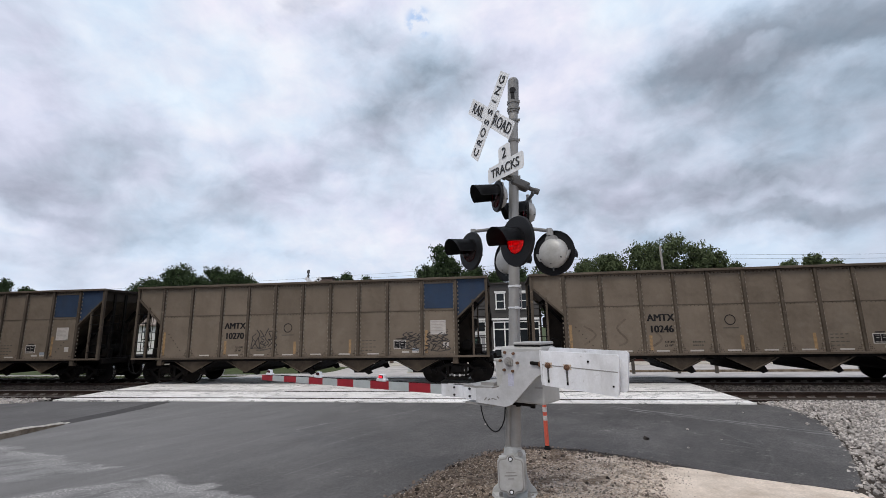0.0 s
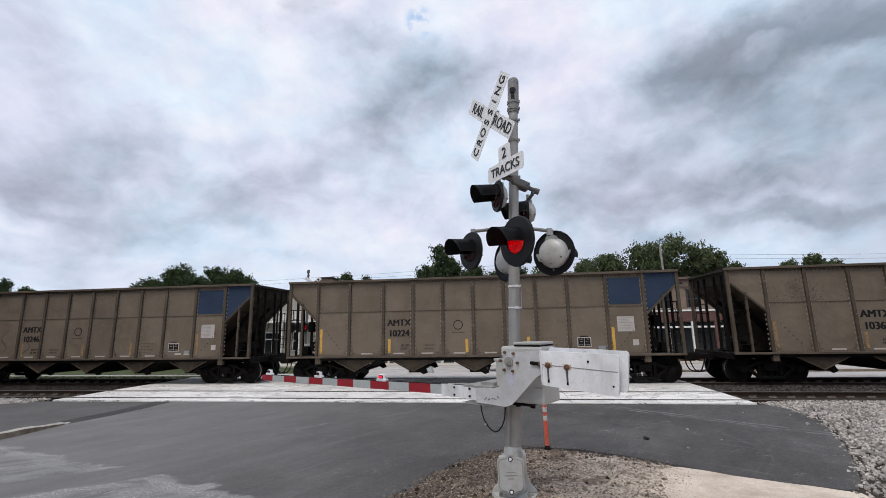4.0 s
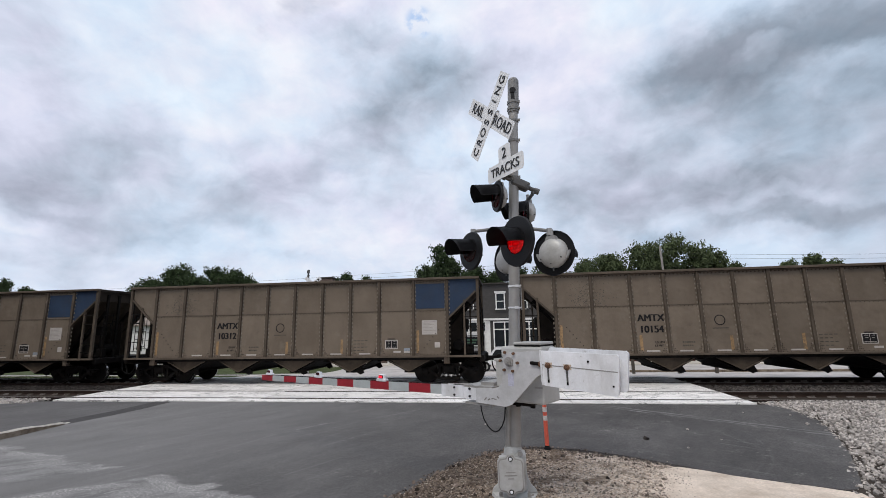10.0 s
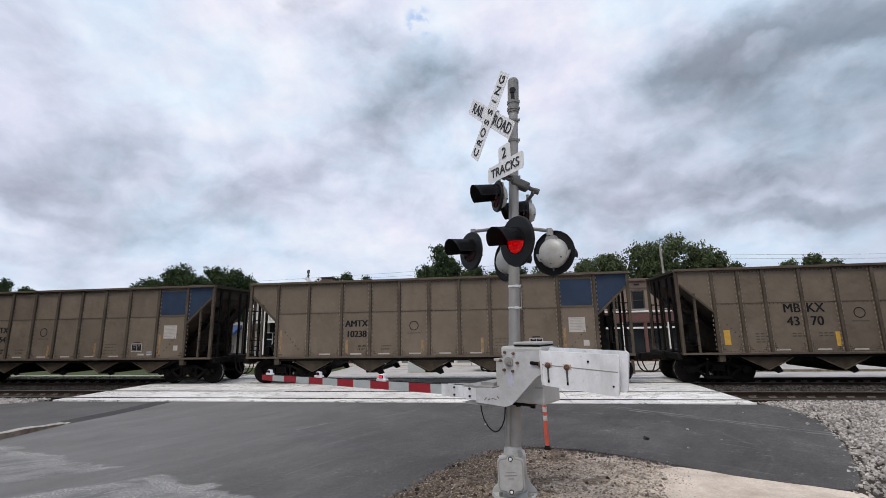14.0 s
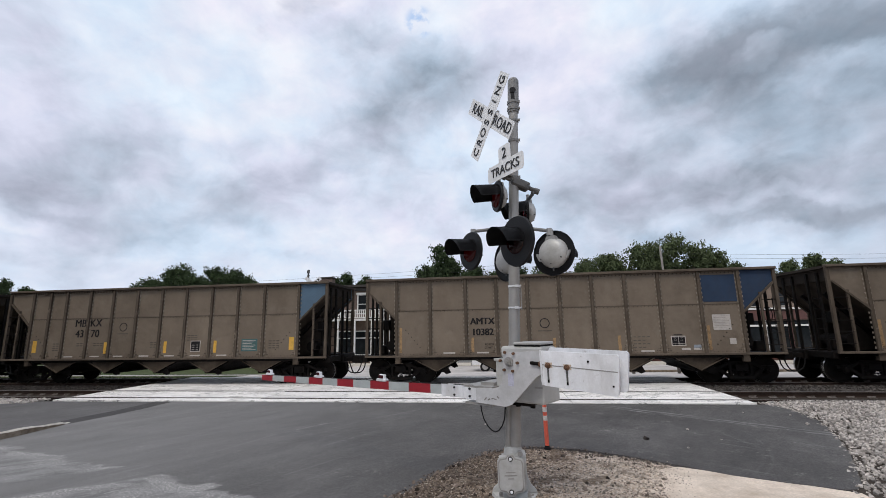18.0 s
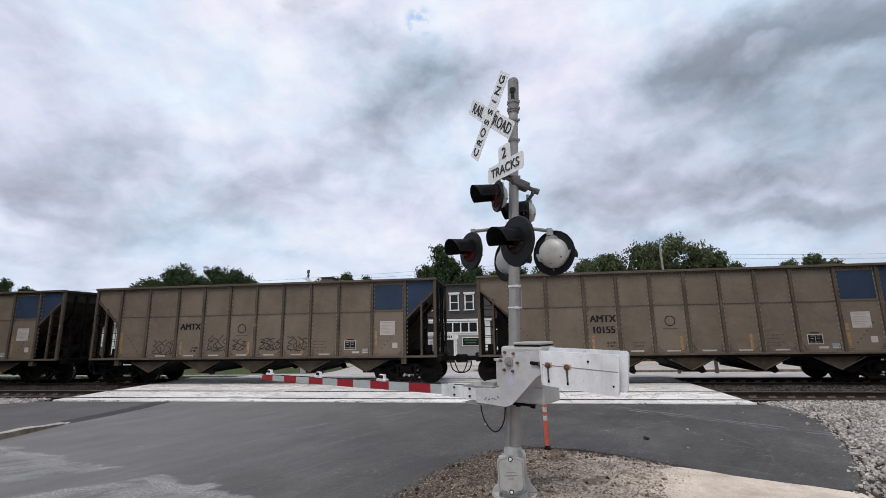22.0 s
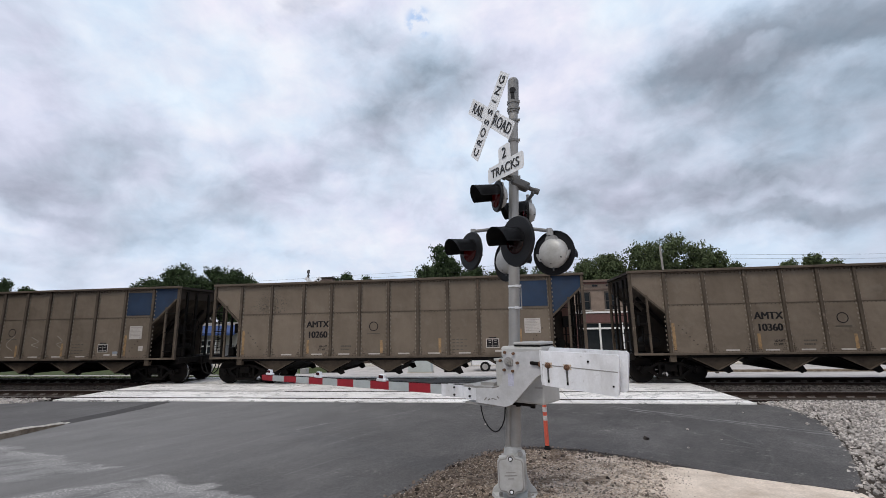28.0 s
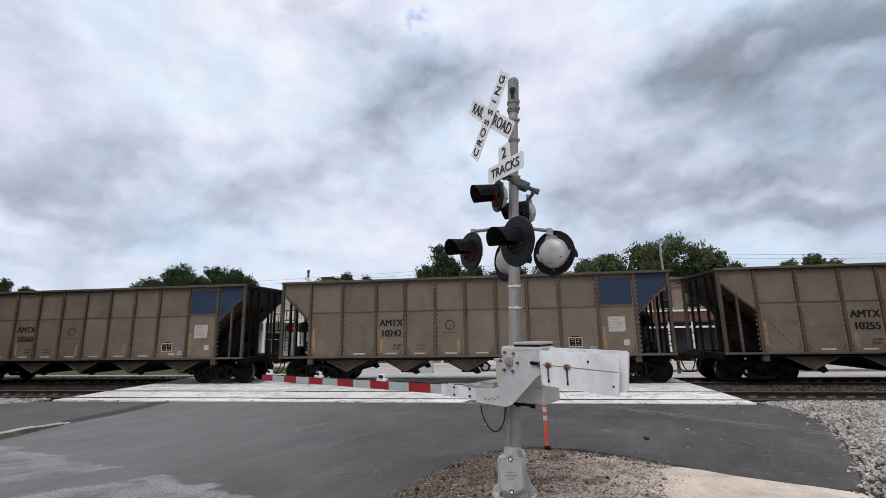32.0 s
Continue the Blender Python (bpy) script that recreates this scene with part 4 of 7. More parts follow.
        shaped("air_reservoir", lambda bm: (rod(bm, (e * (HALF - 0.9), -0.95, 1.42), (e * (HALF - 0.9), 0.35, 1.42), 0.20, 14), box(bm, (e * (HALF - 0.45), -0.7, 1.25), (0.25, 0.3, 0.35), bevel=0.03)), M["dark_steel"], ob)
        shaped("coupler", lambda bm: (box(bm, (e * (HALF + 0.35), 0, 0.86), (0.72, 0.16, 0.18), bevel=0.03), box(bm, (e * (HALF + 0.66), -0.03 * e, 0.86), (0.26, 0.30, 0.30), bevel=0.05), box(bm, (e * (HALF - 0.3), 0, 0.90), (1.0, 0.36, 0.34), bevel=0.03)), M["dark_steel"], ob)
        hose = [(e * (HALF + 0.35), -0.38, 0.78), (e * (HALF + 0.37), -0.38, 0.60), (e * (HALF + 0.44), -0.38, 0.45), (e * (HALF + 0.56), -0.36, 0.36), (e * (HALF + 0.70), -0.34, 0.33), (e * (HALF + 0.76), -0.34, 0.36)]
        shaped("air_hose", lambda bm: path_tube(bm, hose, 0.024, 8), M["rubber"], ob)
    # hanging loop of the brake hose
    for q, dip in ((-0.38, 0.33),):
        loop = [(HALF + 0.50 + 0.263 * k / 6, q + 0.02 * math.sin(k), dip + (0.80 - dip) * (1 - k / 6) ** 2.2) for k in range(7)]
        shaped("air_hose", lambda bm: path_tube(bm, loop, 0.022, 8), M["rubber"], ob)
        shaped("air_hose", lambda bm: path_tube(bm, [(-a, b, c) for a, b, c in loop], 0.022, 8), M["rubber"], ob)
    shaped("centre_sill", lambda bm: box(bm, (0, 0, 0.93), (2 * HALF - 0.2, 0.45, 0.3)), M["dark_steel"], ob)

    def coal_floor(bm):
        box(bm, (0, 0, 3.2), (2 * HALF - 2.2, 2 * WID - 0.3, 0.03))
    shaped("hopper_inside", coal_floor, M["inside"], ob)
    for x in (-6.05, 6.05):
        shaped("jacking_pad", lambda bm: box(bm, (x, -WID + 0.12, 0.88), (0.2, 0.16, 0.22)), M["car_frame"], ob)
    truck_parts(ob, -1)
    truck_parts(ob, 1)
    return ob


def ribbon(bm, pts, w, y):
    """A sprayed stroke: one connected strip through pts in the plane of the car's side."""
    rows = []
    for i, (x, z) in enumerate(pts):
        a, b = pts[max(0, i - 1)], pts[min(len(pts) - 1, i + 1)]
        d = Vector((b[0] - a[0], b[1] - a[1]))
        d.normalize()
        rows.append((bm.verts.new((x - d.y * w / 2, y, z + d.x * w / 2)), bm.verts.new((x + d.y * w / 2, y, z - d.x * w / 2))))
    for (a, b), (c, d) in zip(rows, rows[1:]):
        bm.faces.new((a, b, d, c))


def spray_glyph(rnd, x, z, w, h, open_form):
    """A hand-sprayed letter-like stroke in a cell of w by h: a few corners, rounded off, that can't be read."""
    n = rnd.choice((3, 4)) if open_form else rnd.choice((4, 5, 6))
    side = rnd.choice((0, 1))
    corners = []
    for k in range(n):
        u = ((k + side) % 2) * 0.75 + rnd.uniform(0.0, 0.25)
        corners.append((x + w * u, z + h * (0.5 - k / (n - 1) + rnd.uniform(-0.16, 0.16))))
    if not open_form and rnd.random() < 0.6:
        corners.append((x + w * rnd.uniform(0.2, 0.8), z + h * rnd.uniform(-0.2, 0.3)))
    pts = []
    for k in range(len(corners) - 1):
        a, b, c, d = corners[max(0, k - 1)], corners[k], corners[k + 1], corners[min(len(corners) - 1, k + 2)]
        for q in range(6):
            u = q / 6
            pts.append(tuple(0.5 * (2 * b[i] + (c[i] - a[i]) * u + (2 * a[i] - 5 * b[i] + 4 * c[i] - d[i]) * u * u + (3 * b[i] - a[i] - 3 * c[i] + d[i]) * u ** 3) for i in (0, 1)))
    return pts + [corners[-1]]


def car_marks(ob, number, tape, extra, rnd, stain=False):
    """Stencils, placards and tape on the side towards the street (y = -WID)."""
    y = -(WID - 0.07) - 0.004
    flat = lambda x, z: pose(x, y, z, 90, 0, 0)

    def plate(name, x0, x1, z0, z1, mat, label="", off=0.0, parent=ob):
        return shaped(name, lambda bm: slab(bm, [(x0, y - off, z0), (x1, y - off, z0), (x1, y - off, z1), (x0, y - off, z1)], (0, 0.004, 0)), mat, parent, label)

    tapes = M["yellow"] if tape else M["old_yellow"]
    if number[0] == "MBKX":
        letters("lettering", "MB", 0.43, M["black_paint"], ob, flat(-3.66, 2.51), wide=0.95)
        letters("lettering", "KX", 0.43, M["black_paint"], ob, flat(-2.93, 2.51), wide=0.95)
        letters("lettering", "43", 0.43, M["black_paint"], ob, flat(-3.66, 2.07), wide=0.95)
        letters("lettering", "70", 0.43, M["black_paint"], ob, flat(-2.93, 2.07), wide=0.95)
        for x in (-2.38, 0.38, 2.60):
            plate("tape", x - 0.065, x + 0.065, 1.25, 1.72, M["yellow"])
        for x in (-5.80, 5.85):
            plate("tape", x - 0.10, x + 0.10, 1.32, 1.82, M["yellow"])
        board = plate("placard", 3.74, 4.42, 1.29, 1.77, M["teal"], "dark teal placard with pale lines", 0.002)
        for i in range(7):
            plate("print_line", 3.79, 4.36 - 0.09 * (i % 3), 1.70 - i * 0.06, 1.716 - i * 0.06, M["placard"], off=0.006, parent=board)
        lb = plate("load_box", 1.52, 1.96, 1.30, 1.73, M["placard"], "black stencil box in a white outline")
        plate("stencil", 1.545, 1.935, 1.325, 1.705, M["black_paint"], off=0.004, parent=lb)
        for i in range(3):
            for k in range(2):
                plate("stencil", 1.60 + 0.17 * k, 1.71 + 0.17 * k, 1.38 + 0.085 * i, 1.395 + 0.085 * i, M["placard"], off=0.008, parent=lb)
        for x, n in ((-4.9, 4), (-3.75, 2), (-2.95, 2), (-0.3, 3), (1.35, 3), (4.9, 4)):
            for i in range(n):
                for k in range(3):
                    plate("stencil_line", x + 0.16 * k, x + 0.12 + 0.16 * k, (1.92 if x == 1.35 else 1.66) - 0.09 * i, (1.955 if x == 1.35 else 1.695) - 0.09 * i, M["grey_paint"])
        circle_x, circle_z = -1.62, 2.33
    else:
        if number[0]:
            letters("lettering", number[0], 0.345, M["black_paint"], ob, flat(-2.84, 2.275), wide=0.94, bold=0.042)
        if number[1]:
            letters("lettering", number[1], 0.345, M["black_paint"], ob, flat(-2.84, 1.88), wide=0.94, bold=0.042)
        # yellow edge tapes at five ribs
        for i, x in enumerate((-5.94, -3.22, -0.27, 1.98, 4.96)):
            h = (0.95, 0.55, 0.5, 0.55, 0.85)[i]
            plate("tape", x - 0.05, x + 0.05, 1.16, 1.14 + h, tapes)
        plate("blue_patch", 4.88, 6.0, 2.80, 3.74, M["blue"], "dark blue painted patch")
        board = plate("placard", 5.12, 5.70, 1.83, 2.36, M["placard"], "off-white placard with fine print", 0.004)
        for i in range(8):
            plate("print_line", 5.16, 5.64 - 0.05 * (i * 5 % 3), 2.30 - i * 0.055, 2.310 - i * 0.055, M["faint_print"], off=0.008, parent=board)
        lb = plate("load_box", 3.70, 4.18, 1.31, 1.65, M["placard"], "black stencil box in a white outline")
        for k in range(2):
            plate("stencil", 3.73 + 0.222 * k, 3.935 + 0.216 * k, 1.34, 1.62, M["black_paint"], off=0.004, parent=lb)
            plate("stencil", 3.80 + 0.20 * k, 3.885 + 0.20 * k, 1.50, 1.513, M["placard"], off=0.008, parent=lb)
            plate("stencil", 3.78 + 0.22 * k, 3.90 + 0.20 * k, 1.575, 1.588, M["placard"], off=0.008, parent=lb)
        plate("stencil", 3.76, 4.12, 1.375, 1.388, M["placard"], off=0.008, parent=lb)
        plate("stencil", 3.80, 4.08, 1.665, 1.70, M["black_paint"], off=0.004, parent=lb)
        plate("label_plate", 4.42, 4.66, 1.17, 1.23, M["placard"])
        plate("label_plate", 4.42, 4.66, 1.24, 1.34, M["pale_label"])
        plate("label_plate", 4.02, 4.30, 1.17, 1.24, M["placard"])
        plate("label_plate", 5.60, 5.80, 1.35, 1.55, M["placard"])
        for i in range(4):
            for k in range(4 - i % 2):
                plate("stencil_line", 2.45 + 0.15 * k, 2.55 + 0.15 * k, 1.62 - 0.12 * i, 1.648 - 0.12 * i, M["grey_paint"])
        for i, word in enumerate(("LD LMT", "LT WT")):
            letters("lettering", word, 0.10, M["black_paint"], ob, flat(-2.60 - 0.04 * i, 1.44 - 0.12 * i), wide=0.95, bold=0.02)
            for k in range(6 - i):
                plate("stencil_line", -1.86 + 0.07 * k, -1.81 + 0.07 * k, 1.412 - 0.12 * i, 1.466 - 0.12 * i, M["grey_paint"])
        circle_x, circle_z = -0.58, 2.17
    for x in ribs_mid:
        plate("label_plate", x - 0.22, x + 0.22, 1.12, 1.17, M["placard"])

    def ring(bm):
        n = 24
        r0, r1 = 0.15, 0.18
        for i in range(n):
            a, b = 2 * math.pi * i / n, 2 * math.pi * (i + 1) / n
            bm.faces.new([bm.verts.new((circle_x + r * math.cos(q), y - 0.003, circle_z + r * math.sin(q))) for r, q in ((r0, a), (r1, a), (r1, b), (r0, b))])
    shaped("ring_stencil", ring, M["black_paint"], ob)
    plate("stencil_line", circle_x - 0.25, circle_x + 0.25, circle_z - 0.29, circle_z - 0.26, M["grey_paint"])
    for style, x, z, w, h in extra:
        paint = {"k": M["scribble"], "p": M["pale_scribble"], "f": M["ghost_scribble"]}[style]
        glyphs = max(1, round(w / 0.19))
        step = w / glyphs
        for g in range(glyphs if style == "k" else 1):
            wide, rise = (step * 1.25, h) if style == "k" else (w, h)
            pts = spray_glyph(rnd, x + g * step, z + rnd.uniform(-0.06, 0.06) * h, wide, rise, style != "k")
            shaped("graffiti", lambda bm: ribbon(bm, pts, {"k": 0.033, "p": 0.03, "f": 0.07}[style], y - 0.003 - 0.0006 * (g % 3)), paint, ob, "sprayed graffiti stroke")
        if style == "k":
            pts = [(x - 0.02 + w * q / 6, z - h * 0.56 + 0.03 * math.sin(q * 1.3)) for q in range(7)]
            shaped("graffiti", lambda bm: ribbon(bm, pts, 0.025, y - 0.005), paint, ob, "sprayed graffiti stroke")
    if stain:
        def soot(bm):
            for _ in range(520):
                cx, cz, r = rnd.gauss(-4.9, 0.34), rnd.gauss(3.05, 0.30), rnd.uniform(0.005, 0.022)
                if (-5.95 < cx < -4.92 or -4.7 < cx < -3.6) and 2.4 < cz < 3.75:
                    bm.faces.new([bm.verts.new((cx + r * rnd.uniform(0.5, 1.2) * math.cos(q), y - 0.002 + 0.012, cz + r * rnd.uniform(0.5, 1.2) * math.sin(q))) for q in (0.2, 1.4, 2.6, 3.9, 5.2)])
        tagged(shaped("soot_stain", soot, M["grey_paint"], ob), kind="stuff")


ribs_mid = (-4.1, -2.85, -1.75, -0.55, 0.6, 1.75, 2.9)
TAN = "grimy tan-brown steel coal hopper car with blue end panel"
CARS = [("", ""), ("AMTX", "10270"), ("AMTX", "10246"), ("AMTX", "10224"), ("AMTX", "10362"), ("AMTX", "10312"), ("AMTX", "10154"), ("AMTX", "10238"), ("MBKX", "4370"), ("AMTX", "10382"), ("AMTX", ""), ("AMTX", "10155"),
        ("AMTX", "10051"), ("AMTX", "10260"), ("AMTX", "10360"), ("AMTX", "10242"), ("AMTX", "10255"), ("AMTX", "")]
GRAFFITI = {2: [("f", -5.5, 1.75, 0.45, 0.75), ("f", -4.4, 1.72, 0.5, 0.8), ("f", -3.25, 1.7, 0.4, 0.7)], 1: [("k", -2.1, 1.75, 1.05, 0.65), ("k", 4.02, 1.78, 0.75, 0.26), ("k", 4.0, 1.46, 0.8, 0.26), ("k", 4.95, 1.74, 0.8, 0.30), ("k", 4.9, 1.42, 0.95, 0.32)], 10: [("k", -4.5, 1.50, 1.0, 0.5), ("k", -2.05, 1.62, 0.85, 0.5), ("k", -0.95, 1.55, 0.55, 0.36), ("k", 0.20, 1.58, 0.85, 0.42), ("k", 1.35, 1.60, 0.85, 0.5)],
            12: [("p", -1.98, 1.72, 0.42, 0.5), ("p", -0.82, 1.70, 0.42, 0.52), ("p", 0.42, 1.72, 0.45, 0.5), ("p", 1.62, 1.68, 0.42, 0.5)]}
LABELS = {1: "tan-brown coal hopper car with black graffiti tags by its end", 3: "tan-brown coal hopper car with fresh yellow edge tapes", 8: "tan coal hopper car of another owner with pale blue end", 10: "tan-brown coal hopper car with graffiti along its side",
          12: "tan-brown coal hopper car with thin pale graffiti"}
cars = []


def build_train():
    plain, other = hopper_car("tan"), hopper_car("second")
    rnd = random.Random(7)
    for i, number in enumerate(CARS):
        if number[0] == "MBKX":
            ob = other
        else:
            ob = plain if i == 0 else None
        cars.append(ob)
    for i, number in enumerate(CARS):
        if cars[i] is None:
            cars[i] = copy_thing(plain, pose(0, 0, 0))
        tagged(cars[i], LABELS.get(i, TAN))
    for i, number in enumerate(CARS):
        car_marks(cars[i], number, i == 3, GRAFFITI.get(i, []), rnd, number[1] in ("10362", "10312", "10154", "10260"))


build_train()


# ---- tracks and crossing ----
def rail(name, y, x0, x1):
    """A rail with foot, web and worn head; its top lies at z = 0."""
    prof = [(-0.07, -0.17), (0.07, -0.17), (0.07, -0.155), (0.012, -0.135), (0.012, -0.045), (0.036, -0.035), (0.036, -0.006), (0.028, 0.0), (-0.028, 0.0), (-0.036, -0.006), (-0.036, -0.035), (-0.012, -0.045), (-0.012, -0.135), (-0.07, -0.155)]
    bm = bmesh.new()
    slab(bm, [(x0, y + u, v) for u, v in prof], (x1 - x0, 0, 0))
    ob = part(name, bm, M["rail"], None)
    ob.data.materials.append(M["rail_top"])
    for poly in ob.data.polygons:
        if poly.normal.z > 0.5 and poly.center.z > -0.01:
            poly.material_index = 1
    return tagged(ob, "rusty steel rail with a worn bright head", "rail", "rails", "structure")


for centre in (NEAR_C, FAR_C):
    for s in (-1, 1):
        rail("rail", centre + s * 0.7525, -140, 180)


def stone_verts(rnd, r):
    """A broken stone: eight jittered corners."""
    return [Vector((sx * r * rnd.uniform(0.5, 1), sy * r * rnd.uniform(0.5, 1), sz * r * rnd.uniform(0.4, 0.8))) for sx in (-1, 1) for sy in (-1, 1) for sz in (-1, 1)]


def stones(name, count, place, rmin, rmax, material, label, seed):
    """Loose stones strewn where place(rnd) puts them, as one object."""
    rnd = random.Random(seed)
    quads = ((0, 1, 3, 2), (4, 6, 7, 5), (0, 4, 5, 1), (2, 3, 7, 6), (0, 2, 6, 4), (1, 5, 7, 3))
    verts, faces = [], []
    for _ in range(count):
        x, y, z = place(rnd)
        r = rnd.uniform(rmin, rmax)
        turn = Euler((rnd.uniform(0, 6.3), rnd.uniform(0, 6.3), rnd.uniform(0, 6.3))).to_matrix()
        b = len(verts)
        for v in stone_verts(rnd, r):
            w = turn @ v
            verts.append((x + w.x, y + w.y, z + w.z + r * 0.15))
        faces += [tuple(b + i for i in q) for q in quads]
    me = bpy.data.meshes.new(name)
    me.from_pydata(verts, [], faces)
    me.materials.append(material)
    ob = new(name, me)
    return tagged(ob, label, "gravel", kind="stuff")


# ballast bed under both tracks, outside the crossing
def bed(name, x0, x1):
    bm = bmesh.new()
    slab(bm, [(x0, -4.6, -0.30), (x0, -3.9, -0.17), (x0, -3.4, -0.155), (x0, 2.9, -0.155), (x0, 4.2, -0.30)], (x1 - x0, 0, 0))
    tagged(part(name, bm, M["bed"], None), "ballast bed under the tracks, coloured dark for the train's shade", "track bed", kind="structure")


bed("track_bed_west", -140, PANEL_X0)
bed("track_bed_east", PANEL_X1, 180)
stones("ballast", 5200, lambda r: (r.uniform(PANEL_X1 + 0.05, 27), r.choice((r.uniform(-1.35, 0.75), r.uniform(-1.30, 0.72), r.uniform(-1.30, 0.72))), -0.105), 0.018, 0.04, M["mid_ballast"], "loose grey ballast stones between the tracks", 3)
stones("ballast", 2600, lambda r: (r.uniform(PANEL_X1 + 0.05, 27), r.uniform(2.45, 3.3), -0.165), 0.014, 0.03, M["ballast"], "pale ballast stones along the far track", 8)
stones("ballast", 4200, lambda r: (r.uniform(-24, PANEL_X0 - 0.05), r.choice((r.uniform(-1.35, 0.75), r.uniform(-1.30, 0.72), r.uniform(-1.30, 0.72), r.uniform(2.4, 3.8))), -0.115), 0.02, 0.04, M["dark_ballast"], "ballast stones between the tracks, darkened for the shade there", 4)


EDGE = [(-13.0, 9.2), (-9.75, 9.55), (-9.1, 10.0), (-7.95, 10.7), (-7.0, 11.18), (-5.5, 11.85), (-4.36, 12.02), (-3.1, 11.9)]


def heap_edge(y):
    """Where the asphalt ends and the ballast begins, at this distance from the track."""
    for (y0, x0), (y1, x1) in zip(EDGE, EDGE[1:]):
        if y0 <= y <= y1:
            return x0 + (x1 - x0) * (y - y0) / (y1 - y0)
    return 12.0


def heap_place(r):
    """The pale ballast heap between the near rail and the end of the asphalt."""
    while True:
        x, y = r.uniform(9.2, 22), r.uniform(-12.5, -3.15)
        edge = heap_edge(y)
        if x > edge + 0.02 + r.uniform(-0.14, 0.12) and (y > -9.3 or r.random() < 0.75):
            return x, y, -0.06 + 0.05 * min(1, max(0, x - edge) / 0.8) + r.uniform(-0.01, 0.02)


stones("ballast", 46000, heap_place, 0.011, 0.032, M["ballast"], "coarse pale limestone ballast beside the track", 5)
sheet("ballast_shoulder", [(11.75, -3.1), (11.75, -4.1), (11.5, -5.5), (10.9, -7.0), (10.4, -7.95), (9.7, -9.0), (9.3, -9.6), (9.35, -12.5), (30, -12.5), (30, -3.1)], -0.042, 0.11, M["bed"], "ballast shoulder beside the track", "track bed")
sheet("ballast_shoulder", [(-9.7, -3.1), (-9.9, -3.6), (-11.4, -3.95), (-30, -4.4), (-30, -3.1)], -0.055, 0.12, M["bed"], "ballast shoulder beside the track", "track bed")
stones("ballast", 1500, lambda r: (lambda x: (x, r.uniform(-4.0 - 0.02 * (-9 - x), -3.2), -0.05))(r.uniform(-20, -9.75)), 0.025, 0.06, M["ballast"], "coarse pale limestone ballast beside the track", 6)


def ties(x0, x1):
    me, plate_me, spike_me = None, None, None
    for centre in (NEAR_C, FAR_C):
        x = x0
        k = 0
        while x < x1:
            if me is None:
                bm = bmesh.new()
                box(bm, (0, 0, -0.262), (0.22, 2.6, 0.2), bevel=0.015)
                me = mesh_of("railway_tie", bm, M["tie"])
                bm = bmesh.new()
                box(bm, (0, 0, -0.158), (0.19, 0.34, 0.02))
                for q in (-1, 1):
                    for e in (-0.06, 0.06):
                        rod(bm, (e, q * 0.10, -0.15), (e, q * 0.09, -0.125), 0.016, 6)
                    path_tube(bm, [(-0.10, q * 0.05, -0.13), (0.0, q * 0.13, -0.115), (0.11, q * 0.06, -0.12)], 0.014, 5)
                plate_me = mesh_of("tie_plate", bm, M["plate_steel"])
            t = tagged(new("railway_tie", me), "dark creosoted wooden railway tie bedded in ballast", "railway tie", "railway ties")
            t.matrix_basis = pose(x, centre, 0.004 * math.sin(k * 1.7), 0, 0, 1.2 * math.sin(k * 2.3))
            for s in (-1, 1):
                p = new("tie_plate", plate_me)
                p.parent = t
                p.matrix_basis = pose(0, s * 0.7525, 0)
            x += 0.53
            k += 1


ties(PANEL_X1 + 0.35, 25)
ties(-20, PANEL_X0 - 0.2)


def crossing_panels():
    """Cast concrete panels, laid end to end along the tracks, with open flangeways by the rails."""
    rows = [(-3.47, -3.03), (-2.88, -1.54), (-1.37, -0.32), (-0.305, 0.735), (0.89, 2.235), (2.40, 2.95)]
    n = 9
    w = (PANEL_X1 - PANEL_X0) / n
    for r, (y0, y1) in enumerate(rows):
        parent = tagged(new("crossing_deck"), "pale concrete level crossing panels, scuffed and stained", "crossing panel", "crossing panels", "structure")
        for k in range(n):
            x0, x1 = PANEL_X0 + k * w, PANEL_X0 + (k + 1) * w
            bm = bmesh.new()
            box(bm, ((x0 + x1) / 2, (y0 + y1) / 2, -0.115 + 0.004 * ((k * 7 + r * 3) % 3 - 1)), (x1 - x0 - 0.014, y1 - y0, 0.21), bevel=0.012)
            part("panel", bm, M["concrete"], parent)


crossing_panels()
# dark sheet put in as the shade seen through the panel gaps
sheet("pavement", [(PANEL_X0, -3.3), (PANEL_X1, -3.3), (PANEL_X1, 2.95), (PANEL_X0, 2.95)], -0.14, 0.10, M["bed"], "dark sheet that stands for the shade below the crossing panels", "track bed")
# the far street beyond the tracks: a ramp, then a wide pale street before the shops
bm = bmesh.new()
gx = [-9.0 + 2.6 * i for i in range(25)]
gy = [2.98, 4.5] + [6 + 1.5 * i for i in range(11)] + [24.5]
gv = [[bm.verts.new((x, y, (gz(x, y) + 0.06))) for x in gx] for y in gy]
for j in range(len(gy) - 1):
    for i in range(len(gx) - 1):
        bm.faces.new((gv[j][i], gv[j][i + 1], gv[j + 1][i + 1], gv[j + 1][i]))
tagged(part("road", bm, M["far_street"], None), "pale worn concrete street beyond the tracks", "road", kind="structure")
bm = bmesh.new()
slab(bm, [(-34, 7.6, gz(0, 7.6) - 0.2), (-9, 7.6, gz(0, 7.6) - 0.2), (-9, 9.0, gz(0, 9.0) - 0.2), (-34, 9.0, gz(0, 9.0) - 0.2)], (0, 0, 0.24))
tagged(part("road", bm, M["far_street"], None), "pale worn concrete strip beside the tracks", "road", kind="structure")
bm = bmesh.new()
box(bm, (5, 25.6, -1.36), (70, 2.4, 0.2), bevel=0.02)
tagged(part("pavement", bm, M["kerb"], None), "concrete pavement before the shopfronts", "pavement", kind="structure")

bm = bmesh.new()
